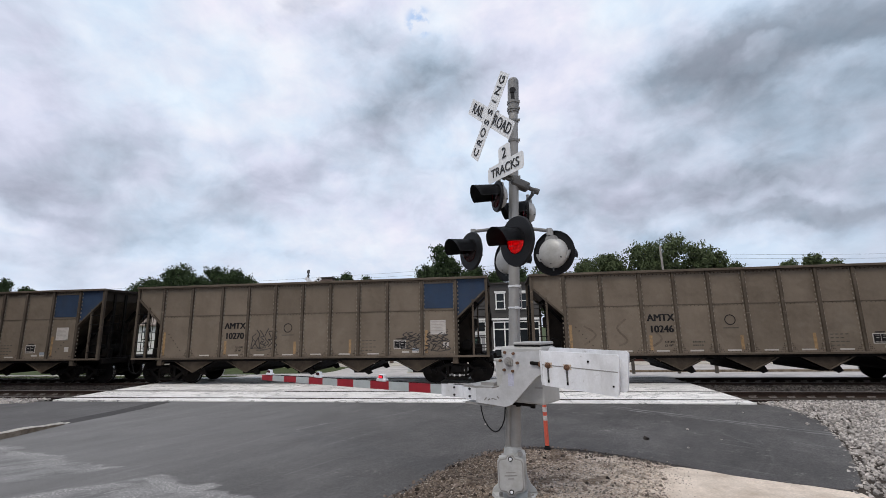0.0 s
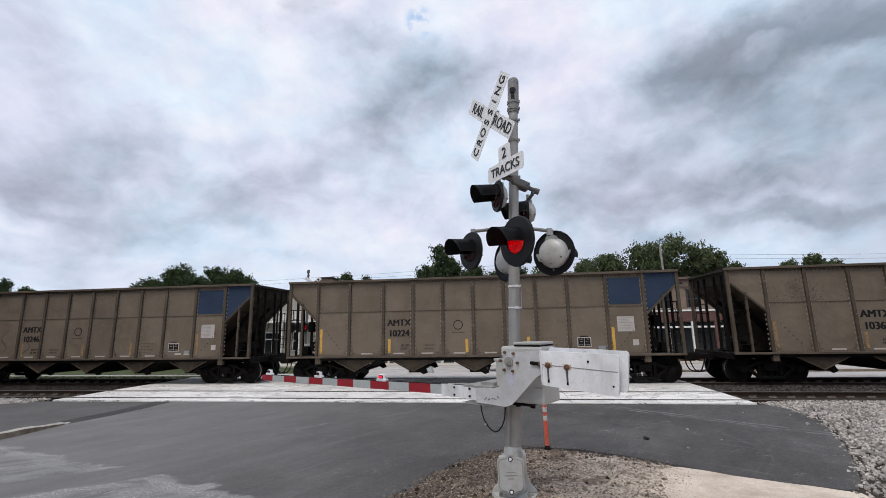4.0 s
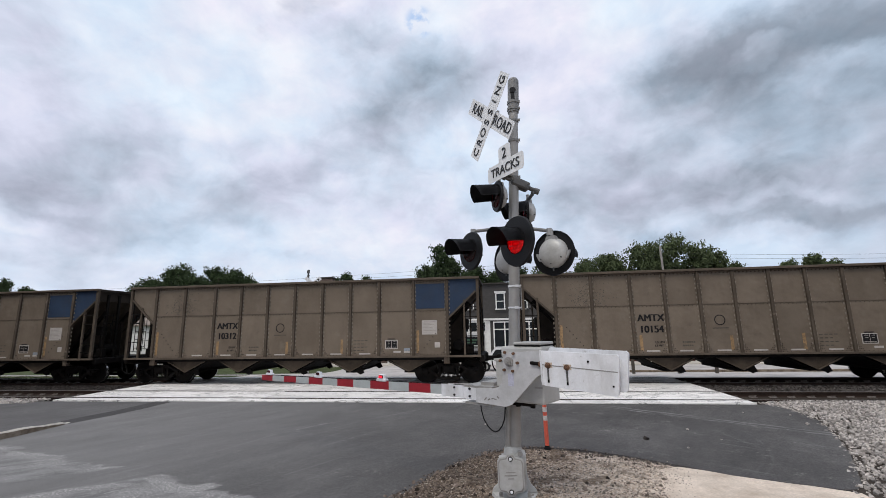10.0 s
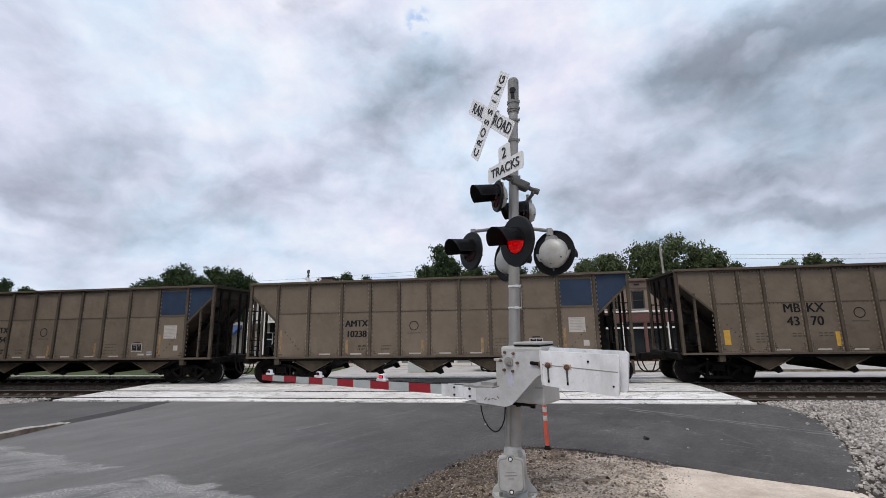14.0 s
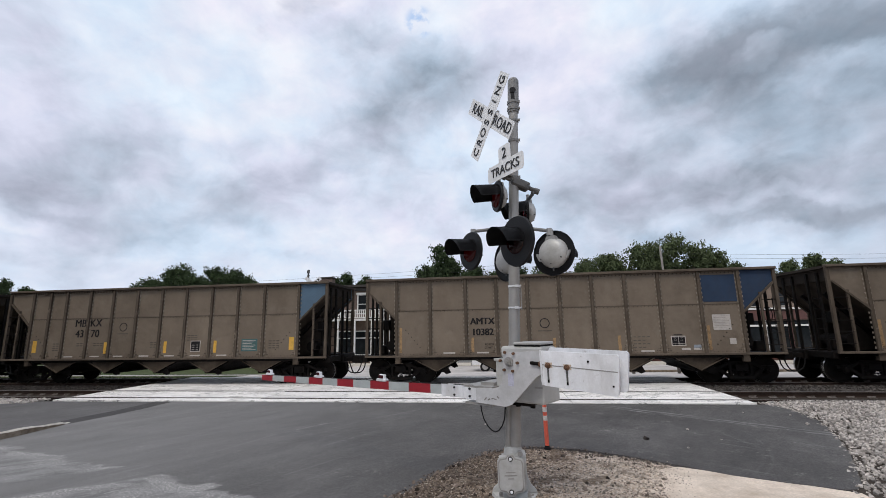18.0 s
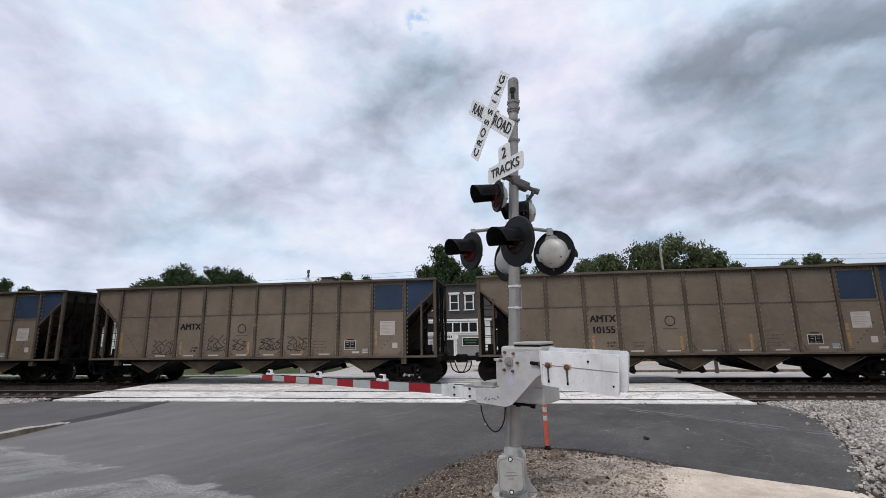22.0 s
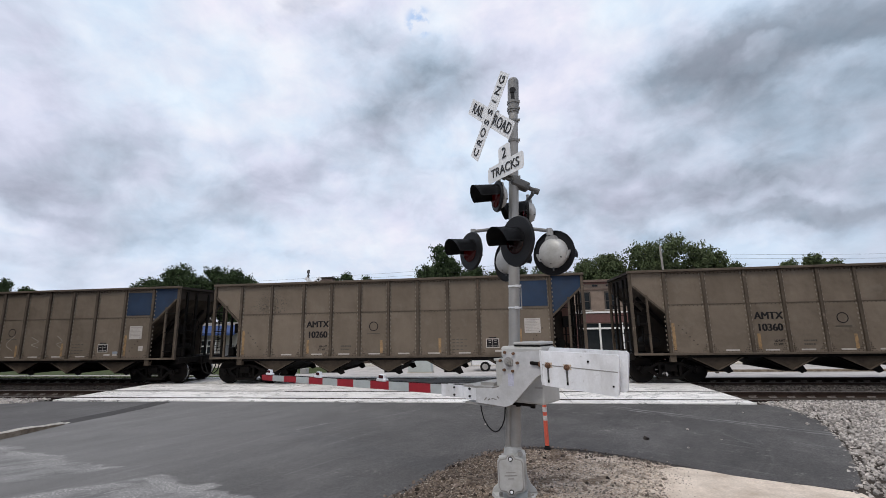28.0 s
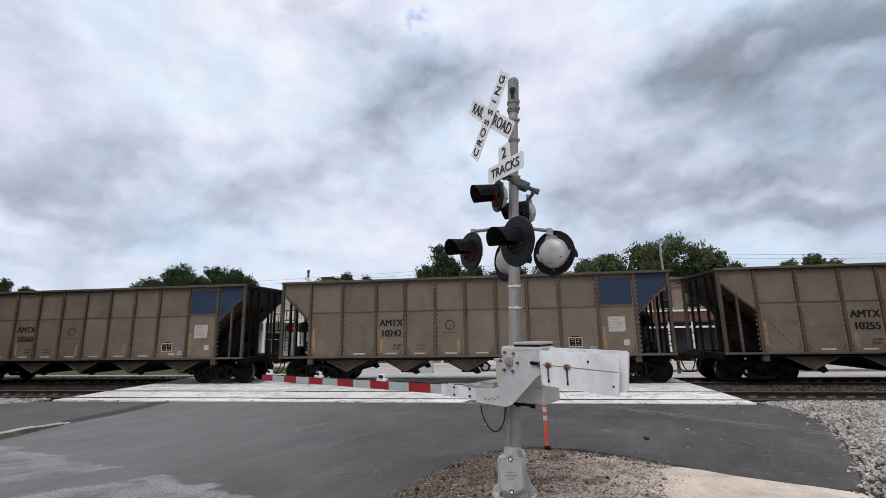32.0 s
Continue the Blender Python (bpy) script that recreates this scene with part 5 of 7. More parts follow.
box(bm, (27.0, 15.0, gz(0, 15.0) + 0.12), (27.0, 0.3, 0.18), bevel=0.03)
tagged(part("kerb", bm, M["kerb_face"], None), "low dirt-stained kerb beyond the tracks", "kerb", kind="structure")

# kerb, dirt island, worn patch of the older street
def build_kerb():
    """A low kerb end that sinks into the asphalt, chipped along its top."""
    rnd = random.Random(21)
    bm = bmesh.new()
    rows = []
    n = 34
    for i in range(n + 1):
        u = i / n
        y = -6.58 - 5.9 * u ** 1.3
        x = -5.16 + 0.13 * math.sin(min(1.0, u * 2.2) * math.pi * 0.55) + rnd.uniform(-0.008, 0.008)
        top = -0.035 + 0.15 * min(1.0, u * 3.0) ** 0.7 - rnd.choice((0, 0, 0, 0.012, 0.025))
        rows.append([bm.verts.new(p) for p in ((x + 0.03, y, -0.14), (x + 0.012, y, top - 0.025), (x - 0.012, y, top), (x - 0.11 + rnd.uniform(-0.02, 0.02), y, top - 0.004), (x - 0.16, y, -0.14))])
    for a, b in zip(rows, rows[1:]):
        for i in range(4):
            bm.faces.new((a[i], a[i + 1], b[i + 1], b[i]))
    bm.faces.new(rows[0])
    ob = part("kerb", bm, M["kerb"], None)
    ob.data.materials.append(M["kerb_face"])
    for poly in ob.data.polygons:
        if abs(poly.normal.z) < 0.35:
            poly.material_index = 1
    tagged(ob, "chipped low concrete kerb end beside the asphalt", "kerb", kind="structure")


build_kerb()


def dirt_height(x, y):
    d = math.hypot((x - 5.6) / 2.6, (y + 10.6) / 2.6)
    return -0.052 + 0.11 * max(0, 1 - d) - 0.07 * max(0.0, x - (7.35 + 0.5 * (y + 9.0))) + 0.026 * noise.noise((x * 1.7, y * 1.7, 3)) + 0.022 * noise.noise((x * 5, y * 5, 1)) + 0.014 * noise.noise((x * 12, y * 12, 5))


def build_dirt():
    bm = bmesh.new()
    ring = [(7.75, -8.92), (7.1, -8.42), (6.5, -8.14), (5.9, -8.02), (5.4, -8.12), (4.97, -8.38), (4.5, -9.07), (4.15, -9.77), (3.84, -10.52), (3.4, -11.82), (3.1, -14), (6.9, -14), (6.95, -11), (7.32, -9.6)]
    inside = lambda x, y: sum(((a[1] > y) != (b[1] > y)) and (x < (b[0] - a[0]) * (y - a[1]) / (b[1] - a[1]) + a[0]) for a, b in zip(ring, ring[1:] + ring[:1])) % 2
    step, verts = 0.04, {}
    for i in range(int(5.4 / step) + 1):
        for j in range(int(6.1 / step) + 1):
            x, y = 3.0 + i * step, -14.05 + j * step
            if inside(x, y) or inside(x - 0.1, y) or inside(x - 0.4, y) or inside(x - 0.9, y - 0.35) or inside(x + 0.1, y) or inside(x, y - 0.1):
                out = not inside(x, y) and not inside(x + 0.02, y) and not (x > 6.9 and y < -8.75)
                verts[i, j] = bm.verts.new((x, y, -0.09 if out else dirt_height(x, y)))
    for (i, j), v in list(verts.items()):
        q = [verts.get(k) for k in ((i, j), (i + 1, j), (i + 1, j + 1), (i, j + 1))]
        if all(q):
            bm.faces.new(q)
    tagged(part("dirt_verge", bm, M["soil"], None, smooth=True), "bare gravelly dirt around the signal's foot", "ground", kind="structure")

    def place(r):
        while True:
            x, y = r.uniform(3.2, 7.9), r.uniform(-12.4, -7.95)
            if inside(x, y) or inside(x, y - 0.06):
                return x, y, dirt_height(x, y)
    def near_pale(r):
        """Pale chips gather along the far rim and in a drift beside the foot."""
        while True:
            x, y, z = place(r)
            k = 0.02 + (x > 5.7) * 0.10 + (x > 6.3) * 0.25 + (x > 6.9) * 0.5 + (y < -10.0 and x > 5.4) * 0.6
            if r.random() < k:
                return x, y, z
    def near_dark(r):
        """Dark crumbs lie thick along the asphalt's edge and thin out towards the apron."""
        while True:
            x, y = r.uniform(3.2, 7.4), r.uniform(-12.4, -7.85)
            near = inside(x, y) and not (inside(x, y + 0.22) and inside(x - 0.22, y))
            if inside(x, y) and r.random() < (0.9 if near else max(0.08, 0.75 - 0.35 * (x - 4.2))):
                return x, y, dirt_height(x, y) - 0.004
            if not inside(x, y) and inside(x + r.uniform(0, 0.15), y - r.uniform(0, 0.12)) and r.random() < 0.5:
                return x, y, -0.03
    stones("rubble", 7600, near_dark, 0.004, 0.015, M["dark_rubble"], "dark crushed asphalt strewn on dirt", 11)
    stones("rubble", 900, place, 0.003, 0.008, M["rubble"], "crushed stone strewn on dirt", 13)
    stones("rubble", 3000, near_pale, 0.004, 0.013, M["rubble"], "pale crushed stone strewn on dirt", 14)
    stones("rubble", 520, near_dark, 0.010, 0.034, M["dark_rubble"], "lumps of broken asphalt strewn on dirt", 12)
    def near_apron(r):
        """Chips and dust trailing out on the apron's rim."""
        while True:
            x, y = r.gauss(7.35, 0.28), r.gauss(-9.35, 0.45)
            if inside(x - 0.35, y) or inside(x, y):
                return x, y, max(-0.034, dirt_height(x, y) if inside(x, y) else -0.034)
    stones("rubble", 500, near_apron, 0.003, 0.008, M["rubble"], "pale chips trailing on to the apron", 16)
    stones("rubble", 420, near_pale, 0.010, 0.022, M["rubble"], "pale broken stone strewn on dirt", 15)


build_dirt()
for x, y, r in ((7.78, -7.35, 0.045), (11.38, -5.92, 0.034), (8.82, -6.52, 0.022), (4.79, -6.28, 0.022), (9.1, -7.3, 0.016), (8.3, -7.9, 0.018), (11.6, -5.0, 0.026), (10.75, -4.7, 0.018)):
    bm = bmesh.new()
    rnd = random.Random(int(x * 100))
    hull = [bm.verts.new(v) for v in stone_verts(rnd, r)]
    bmesh.ops.convex_hull(bm, input=hull)
    o = tagged(part("stone", bm, M["dark_ballast"] if r == 0.045 else M["ballast"], None), "single dark stone lying on the asphalt" if r == 0.045 else "single pale stone lying on the asphalt", "stone", "stray stones")
    o.matrix_basis = pose(x, y, -0.03 + r * 0.5, 20, 15, x * 97 % 180)


# ---- crossing signal and gate ----
SIG = (5.30, -10.45)
AX = -52.7                                   # the sign's plane
SGN = pose(5.187, -10.623, 0, 0, 0, AX)


def lamp_unit(parent, m, name="flasher", rim=0.305, dome_r=0.192, shade=1.0):
    """One flashing lamp: round background disc, hood, lens, domed housing; it faces -y of m."""
    ob = new(name)
    ob.parent = parent
    ob.matrix_basis = m
    def disc(bm):
        n = 40
        for r0, r1, y0, y1 in ((0.14, rim - 0.01, 0.0, 0.0), (rim - 0.01, rim, 0.0, 0.025)):
            for i in range(n):
                a, b = 2 * math.pi * i / n, 2 * math.pi * (i + 1) / n
                bm.faces.new([bm.verts.new((r * math.cos(q), y, r * math.sin(q))) for r, y, q in ((r0, y0, a), (r1, y1, a), (r1, y1, b), (r0, y0, b))])
                bm.faces.new([bm.verts.new((r * math.cos(q), y + 0.006, r * math.sin(q))) for r, y, q in ((r0, y0, b), (r1, y1, b), (r1, y1, a), (r0, y0, a))])
    shaped("background_disc", disc, M["lamp_black"], ob)

    def hood(bm):
        n, rows = 24, []
        for k in range(6):
            u = k / 5
            row = []
            for i in range(n + 1):
                q = -7 + 194 * i / n
                a = math.radians(q)
                reach = 0.27 + 0.07 * max(0.0, math.sin(a)) ** 0.8 + 0.10 * min(0.0, math.sin(a))
                reach *= shade
                r = (0.165 + 0.012 * u) * shade
                row.append(bm.verts.new((r * math.cos(a), -0.005 - reach * u, r * math.sin(a) - 0.045 * u * reach / 0.38)))
            rows.append(row)
        for a, b in zip(rows, rows[1:]):
            for i in range(n):
                bm.faces.new((a[i], a[i + 1], b[i + 1], b[i]))
        bmesh.ops.solidify(bm, geom=bm.faces[:], thickness=0.006)
    shaped("hood", hood, M["lamp_black"], ob, smooth=True)

    def dome(bm):
        n, rows = 26, []
        for k, y in ((1.0, 0.01), (1.0, 0.035), (0.985, 0.055), (0.91, 0.088), (0.74, 0.118), (0.45, 0.138), (0.005, 0.146)):
            r = dome_r * k
            rows.append([bm.verts.new((r * math.cos(2 * math.pi * i / n), y, r * math.sin(2 * math.pi * i / n))) for i in range(n)])
        for a, b in zip(rows, rows[1:]):
            for i in range(n):
                bm.faces.new((a[i], a[(i + 1) % n], b[(i + 1) % n], b[i]))
    shaped("housing", dome, M["cast"], ob, "aluminium-grey domed housing", smooth=True)

    # two hinge ears that taper down to the housing, a drain pin below, a squared cap on top
    for e in (-1, 1):
        shaped("hinge_ear", lambda bm: slab(bm, [(e * dome_r * u, 0.028, dome_r * w) for u, w in ((0.80, 0.0), (1.22, 0.06), (1.22, -0.04), (1.02, -0.46), (0.78, -0.5))], (0, 0.03, 0)), M["alu"], ob)
        shaped("cover_screw", lambda bm: rod(bm, (e * dome_r * 0.72, 0.075, -dome_r * 0.38), (e * dome_r * 0.72, 0.118, -dome_r * 0.38), 0.010, 8), M["dull_alu"], ob)
    shaped("drain_pin", lambda bm: (rod(bm, (0, 0.05, -dome_r * 0.96), (0, 0.05, -dome_r - 0.035), 0.010, 8), rod(bm, (0, 0.095, -dome_r * 0.72), (0, 0.12, -dome_r * 0.72), 0.011, 8)), M["dull_alu"], ob)
    shaped("bracket", lambda bm: (slab(bm, [(-0.088, 0.02, dome_r * 0.74), (0.088, 0.02, dome_r * 0.74), (0.055, 0.02, dome_r + 0.022), (-0.055, 0.02, dome_r + 0.022)], (0, 0.07, 0)), rod(bm, (0, 0.05, dome_r + 0.03), (0, 0.05, dome_r + 0.105), 0.024, 12)), M["alu"], ob)

    def lens(bm):
        n, rows = 24, []
        for r, y in ((0.155, -0.004), (0.14, -0.026), (0.085, -0.042), (0.001, -0.048)):
            rows.append([bm.verts.new((r * math.cos(2 * math.pi * i / n), y, r * math.sin(2 * math.pi * i / n))) for i in range(n)])
        for a, b in zip(rows, rows[1:]):
            for i in range(n):
                bm.faces.new((a[i], a[(i + 1) % n], b[(i + 1) % n], b[i]))
    shaped("lens", lens, M["red_glass"], ob, "red glass lens", smooth=True)
    shaped("reflector", lambda bm: rod(bm, (0, 0.012, 0), (0, 0.008, 0), 0.158, 24), M["lens"], ob)
    return ob


M["red_glass"] = bpy.data.materials.new("red_lens_glass")
M["red_glass"].use_nodes = True


def red_glass_nodes():
    t = M["red_glass"].node_tree
    t.nodes.clear()
    out = t.nodes.new("ShaderNodeOutputMaterial")
    clear = node(t, "ShaderNodeBsdfTransparent", [("Color", (0.30, 0.012, 0.02, 1))])
    shine = node(t, "ShaderNodeBsdfGlossy", [("Color", (0.9, 0.85, 0.85, 1)), ("Roughness", 0.18)])
    m = node(t, "ShaderNodeMixShader", [(0, 0.05), (1, clear.outputs[0]), (2, shine.outputs[0])])
    t.links.new(m.outputs[0], out.inputs[0])


red_glass_nodes()
flashers = {}


def crossing_signal():
    ob = thing("crossing_signal", pose(SIG[0], SIG[1], 0), "railroad crossing signal mast with red flashers and crossbuck", "crossing signal")
    off = pose(-SIG[0], -SIG[1], 0)
    S = off @ SGN
    at = lambda x, y, z: (S @ Vector((x, y, z)))
    axis = lambda z: (0.02 + 0.0415 * z, 0, z)
    shaped("mast", lambda bm: rod(bm, axis(0.35), axis(5.12), 0.079, 28, 0.064), M["galv"], ob, smooth=False)
    shaped("mast_top_sleeve", lambda bm: (rod(bm, axis(5.05), axis(5.54), 0.078, 28), rod(bm, axis(5.54), axis(5.57), 0.078, 28, 0.062)), M["sleeve"], ob)
    for z in (5.10, 5.20, 4.92, 4.62, 4.33, 4.08):
        shaped("band_clamp", lambda bm: (rod(bm, axis(z - 0.018), axis(z + 0.018), 0.087 if z > 5 else 0.0735, 28), box(bm, Vector(axis(z)) + Vector((0.074, -0.035, 0)), (0.035, 0.03, 0.03))), M["sleeve"], ob)
    shaped("hand_hole_plate", lambda bm: (rod(bm, Vector(axis(5.36)) + Vector((-0.01, -0.066, 0)), Vector(axis(5.36)) + Vector((-0.01, -0.084, 0)), 0.044, 20), box(bm, Vector(axis(5.28)) + Vector((-0.01, -0.077, 0)), (0.05, 0.014, 0.12), None, 0.006)), M["lamp_black"], ob)
    for z in (2.58, 2.30):
        shaped("band_clamp", lambda bm: (rod(bm, axis(z - 0.011), axis(z + 0.011), 0.0815, 28), box(bm, Vector(axis(z)) + Vector((0.03, -0.086, 0)), (0.05, 0.022, 0.03)), rod(bm, Vector(axis(z)) + Vector((-0.03, -0.092, 0)), Vector(axis(z)) + Vector((0.09, -0.092, 0)), 0.006, 6)), M["white_metal"], ob)
    shaped("conduit_plate", lambda bm: box(bm, Vector(axis(2.44)) + Vector((0.092, 0.03, 0)), (0.014, 0.05, 0.34), bevel=0.004), M["galv"], ob)
    shaped("cable_conduit", lambda bm: rod(bm, (-0.045, -0.03, 0.5), (0.0, -0.03, 1.3), 0.036, 14), M["galv"], ob)

    # base casting with a bolted junction box
    def base(bm):
        rod(bm, (0.02, 0, 0.0), (0.02, 0, 0.075), 0.29, 32, 0.27)
        rod(bm, (0.02, 0, 0.075), (0.02, 0, 0.10), 0.20, 28, 0.16)
        for sgn in (-1, 1):
            slab(bm, [(0.02 + sgn * u, 0.03, z) for u, z in ((0.08, 0.08), (0.27, 0.08), (0.255, 0.11), (0.20, 0.16), (0.165, 0.24), (0.15, 0.36), (0.145, 0.50), (0.08, 0.50))], (0, -0.05, 0))
        rod(bm, (0.01, 0, 0.06), (0.02, 0, 0.54), 0.15, 28, 0.115)
        rod(bm, (0.02, 0, 0.54), (0.022, 0, 0.60), 0.115, 28, 0.10)
        box(bm, (0.10, -0.02, 0.33), (0.14, 0.24, 0.42), bevel=0.03)
    shaped("base_casting", base, M["cast"], ob)
    shaped("junction_box", lambda bm: box(bm, (-0.015, -0.145, 0.335), (0.285, 0.15, 0.36), bevel=0.02), M["cast"], ob)

    def lid(bm, y, k, d):
        half = [(0.155, 0.15), (0.135, 0.185), (0.06, 0.20), (0.035, 0.235)]
        ring = [(u, 0.0 + z) for u, z in half] + [(-u, z) for u, z in reversed(half)] + [(-u, -z) for u, z in half] + [(u, -z) for u, z in reversed(half)]
        slab(bm, [(-0.02 + u * k, y, 0.335 + z * k) for u, z in ring], (0, -d, 0))
    ld = shaped("junction_box_lid", lambda bm: lid(bm, -0.222, 1.0, 0.018), M["cast"], ob)
    shaped("lid_rim", lambda bm: lid(bm, -0.2405, 0.93, 0.010), M["galv"], ld)
    shaped("lid_face", lambda bm: lid(bm, -0.246, 0.86, 0.012), M["cast"], ld)
    # white paint carries each bolt's highlight, a dark disc the shade of its recess
    for z in (0.155, 0.515):
        shaped("lid_bolt", lambda bm: (rod(bm, (-0.02, -0.24, z), (-0.02, -0.275, z), 0.020, 12, 0.016), rod(bm, (-0.02, -0.275, z), (-0.02, -0.295, z), 0.010, 8)), M["white_metal"], ld)
        shaped("lid_bolt_recess", lambda bm: rod(bm, (-0.02, -0.242, z), (-0.02, -0.260, z), 0.028, 16), M["dark_steel"], ld)
    for dz, w in ((0.0, 0.15), (0.035, 0.11), (-0.035, 0.07)):
        shaped("cast_mark", lambda bm: box(bm, (-0.02, -0.2595, 0.335 + dz), (w, 0.006, 0.012), Euler((0, radians(-3), 0)).to_matrix()), M["galv"], ld)
    shaped("lug_bolt", lambda bm: (rod(bm, (0.10, -0.13, 0.555), (0.10, -0.20, 0.555), 0.030, 16), rod(bm, (0.10, -0.20, 0.555), (0.10, -0.215, 0.555), 0.016, 6)), M["galv"], ob)
    for i in range(4):
        a = math.radians(45 + 90 * i)
        shaped("anchor_nut", lambda bm: (rod(bm, (0.02 + 0.235 * math.cos(a), 0.235 * math.sin(a), 0.07), (0.02 + 0.235 * math.cos(a), 0.235 * math.sin(a), 0.115), 0.026, 6), rod(bm, (0.02 + 0.235 * math.cos(a), 0.235 * math.sin(a), 0.10), (0.02 + 0.235 * math.cos(a), 0.235 * math.sin(a), 0.15), 0.014, 8)), M["galv"], ob)

    # crossbuck: two blades at right angles
    cb = new("crossbuck")
    cb.parent = ob
    cb.matrix_basis = S @ pose(0, 0, 4.924, 0, -4.6, 0)
    shaped("blade", lambda bm: box(bm, (0, 0, 0), (1.22, 0.004, 0.229), Euler((0, radians(-45), 0)).to_matrix()), M["sign"], cb, "white blade lettered in black")
    shaped("blade", lambda bm: box(bm, (0, 0.012, 0), (1.22, 0.004, 0.229), Euler((0, radians(45), 0)).to_matrix()), M["sign"], cb, "white blade lettered in black")
    for word, dx, turn, sp in (("RAIL", -0.35, 45, 0.0), ("ROAD", 0.35, 45, 0.0)):
        m = pose(0, 0.008, 0, 0, turn, 0) @ pose(dx, 0, 0, 90, 0, 0)
        letters("lettering", word, 0.205, M["sign_black"], cb, m, wide=0.80, bold=0.008)
    for i, ch in enumerate("CROSSING"):
        m = pose(0, -0.004, 0, 0, -45, 0) @ pose(-0.515 + 1.03 * i / 7, 0, 0, 90, 0, 0)
        letters("lettering", ch, 0.175, M["sign_black"], cb, m, wide=0.95, bold=0.008)
    shaped("bracket", lambda bm: (bar(bm, at(0.0, 0.02, 4.93), at(0.016, 0.32, 4.93), 0.05, 0.04), bar(bm, at(-0.1, 0.03, 4.93), at(0.18, 0.03, 4.93), 0.03, 0.04)), M["galv"], ob)
    # the plate with the count of tracks
    tp = new("track_count_sign")
    tp.parent = ob
    tp.matrix_basis = S @ pose(0.30, 0, 0)

    def plate(bm):
        w, h0, h1, h2, w2, c = 0.372, 3.965, 4.19, 4.40, 0.125, 0.03
        slab(bm, [(-w + c, 0, h0), (w - c, 0, h0), (w, 0, h0 + c), (w, 0, h1 - c), (w - c, 0, h1), (w2, 0, h1), (w2, 0, h2 - c), (w2 - c, 0, h2), (-w2 + c, 0, h2), (-w2, 0, h2 - c), (-w2, 0, h1), (-w + c, 0, h1), (-w, 0, h1 - c), (-w, 0, h0 + c)], (0, 0.004, 0))
    shaped("plate", plate, M["sign"], tp)
    letters("lettering", "TRACKS", 0.170, M["sign_black"], tp, pose(0, -0.004, 4.075, 90, 0, 0), wide=0.94, bold=0.006)
    letters("lettering", "2", 0.20, M["sign_black"], tp, pose(0, -0.004, 4.285, 90, 0, 0), wide=0.95, bold=0.006)
    shaped("bracket", lambda bm: bar(bm, at(0.25, 0.02, 4.10), at(0.05, 0.30, 4.10), 0.05, 0.04), M["galv"], ob)

    # main cross-arm with four lamps, two each way
    z = 3.05
    arm_z = 3.37
    hub = Vector(axis(arm_z + 0.02))
    shaped("arm_hub", lambda bm: (rod(bm, axis(arm_z - 0.06), axis(arm_z + 0.08), 0.098, 20),), M["alu"], ob)
    for x, y, dz in ((-0.38, -0.07, 0.0), (0.59, -0.07, -0.04), (-0.41, 0.50, -0.08), (0.51, 0.50, -0.12)):
        tip = at(x, y, arm_z + dz)
        shaped("cross_arm", lambda bm: rod(bm, hub, tip, 0.023, 12), M["sleeve"], ob)
        shaped("arm_elbow", lambda bm: (rod(bm, tip + Vector((0, 0, 0.03)), tip - Vector((0, 0, 0.06)), 0.036, 12),), M["alu"], ob)
    flashers["left"] = lamp_unit(ob, S @ pose(-0.40, -0.12, z + 0.045), rim=0.268)
    flashers["right"] = lamp_unit(ob, S @ pose(0.59, -0.12, z - 0.0))
    lamp_unit(ob, S @ pose(-0.41, 0.55, z - 0.05, 0, 0, 180), rim=0.305)
    lamp_unit(ob, S @ pose(0.53, 0.55, z - 0.09, 0, 0, 180 + 18), rim=0.288)
    # upper pair, turned to the side road
    U = pose(0.155, 0, 0, 0, 0, -72)
    up = lambda x, y, q: (U @ Vector((x, y, q)))
    shaped("cross_arm", lambda bm: (box(bm, (0.27, 0.0, 3.985), (0.26, 0.13, 0.13), Euler((0, radians(23), radians(15))).to_matrix(), 0.03), box(bm, (0.27, -0.068, 3.985), (0.20, 0.02, 0.085), Euler((0, radians(23), radians(15))).to_matrix(), 0.01), rod(bm, (-0.07, -0.12, 4.14), (0.50, 0.10, 3.90), 0.030, 12), rod(bm, (0.02, -0.08, 4.10), (0.08, -0.06, 4.075), 0.045, 12), rod(bm, (0.47, 0.10, 3.915), (0.53, 0.11, 3.89), 0.042, 12), rod(bm, (-0.07, -0.12, 4.15), (-0.07, -0.12, 4.02), 0.034, 12), path_tube(bm, [(0.45, 0.09, 3.92), (0.44, 0.08, 3.86), (0.41, 0.13, 3.83), (0.375, 0.20, 3.82)], 0.024, 10)), M["dull_alu"], ob)
    flashers["side"] = lamp_unit(ob, pose(-0.06, -0.10, 3.80, 0, 0, -70), rim=0.215, dome_r=0.17)
    lamp_unit(ob, pose(0.335, 0.23, 3.64, 0, 0, -84), rim=0.18, dome_r=0.155)
    # lit lamp blocks behind the red lenses
    for key in ("left", "right", "side"):
        flashers[key + "_glow"] = shaped("lamp_block", lambda bm: rod(bm, (0, 0.004, 0), (0, -0.002, 0), 0.148, 24), M["lit"] if key == "right" else M["dim"], flashers[key], "glowing red lamp")

    # ---- the gate: mechanism, counterweight, arm ----
    G = off @ pose(4.09, -10.18, 0, 0, 0, 148.1)
    g = lambda s, y, q: (G @ Vector((s, y, q)))

    def mech(bm):
        m = G.to_3x3()
        box(bm, g(-1.47, -0.36, 1.42), (0.64, 0.42, 0.50), m, 0.02)
        box(bm, g(-1.47, -0.36, 1.655), (0.67, 0.45, 0.03), m, 0.008)
        box(bm, g(-1.50, -0.36, 1.75), (0.56, 0.38, 0.14), m, 0.03)
    shaped("mechanism_housing", mech, M["housing_paint"], ob)
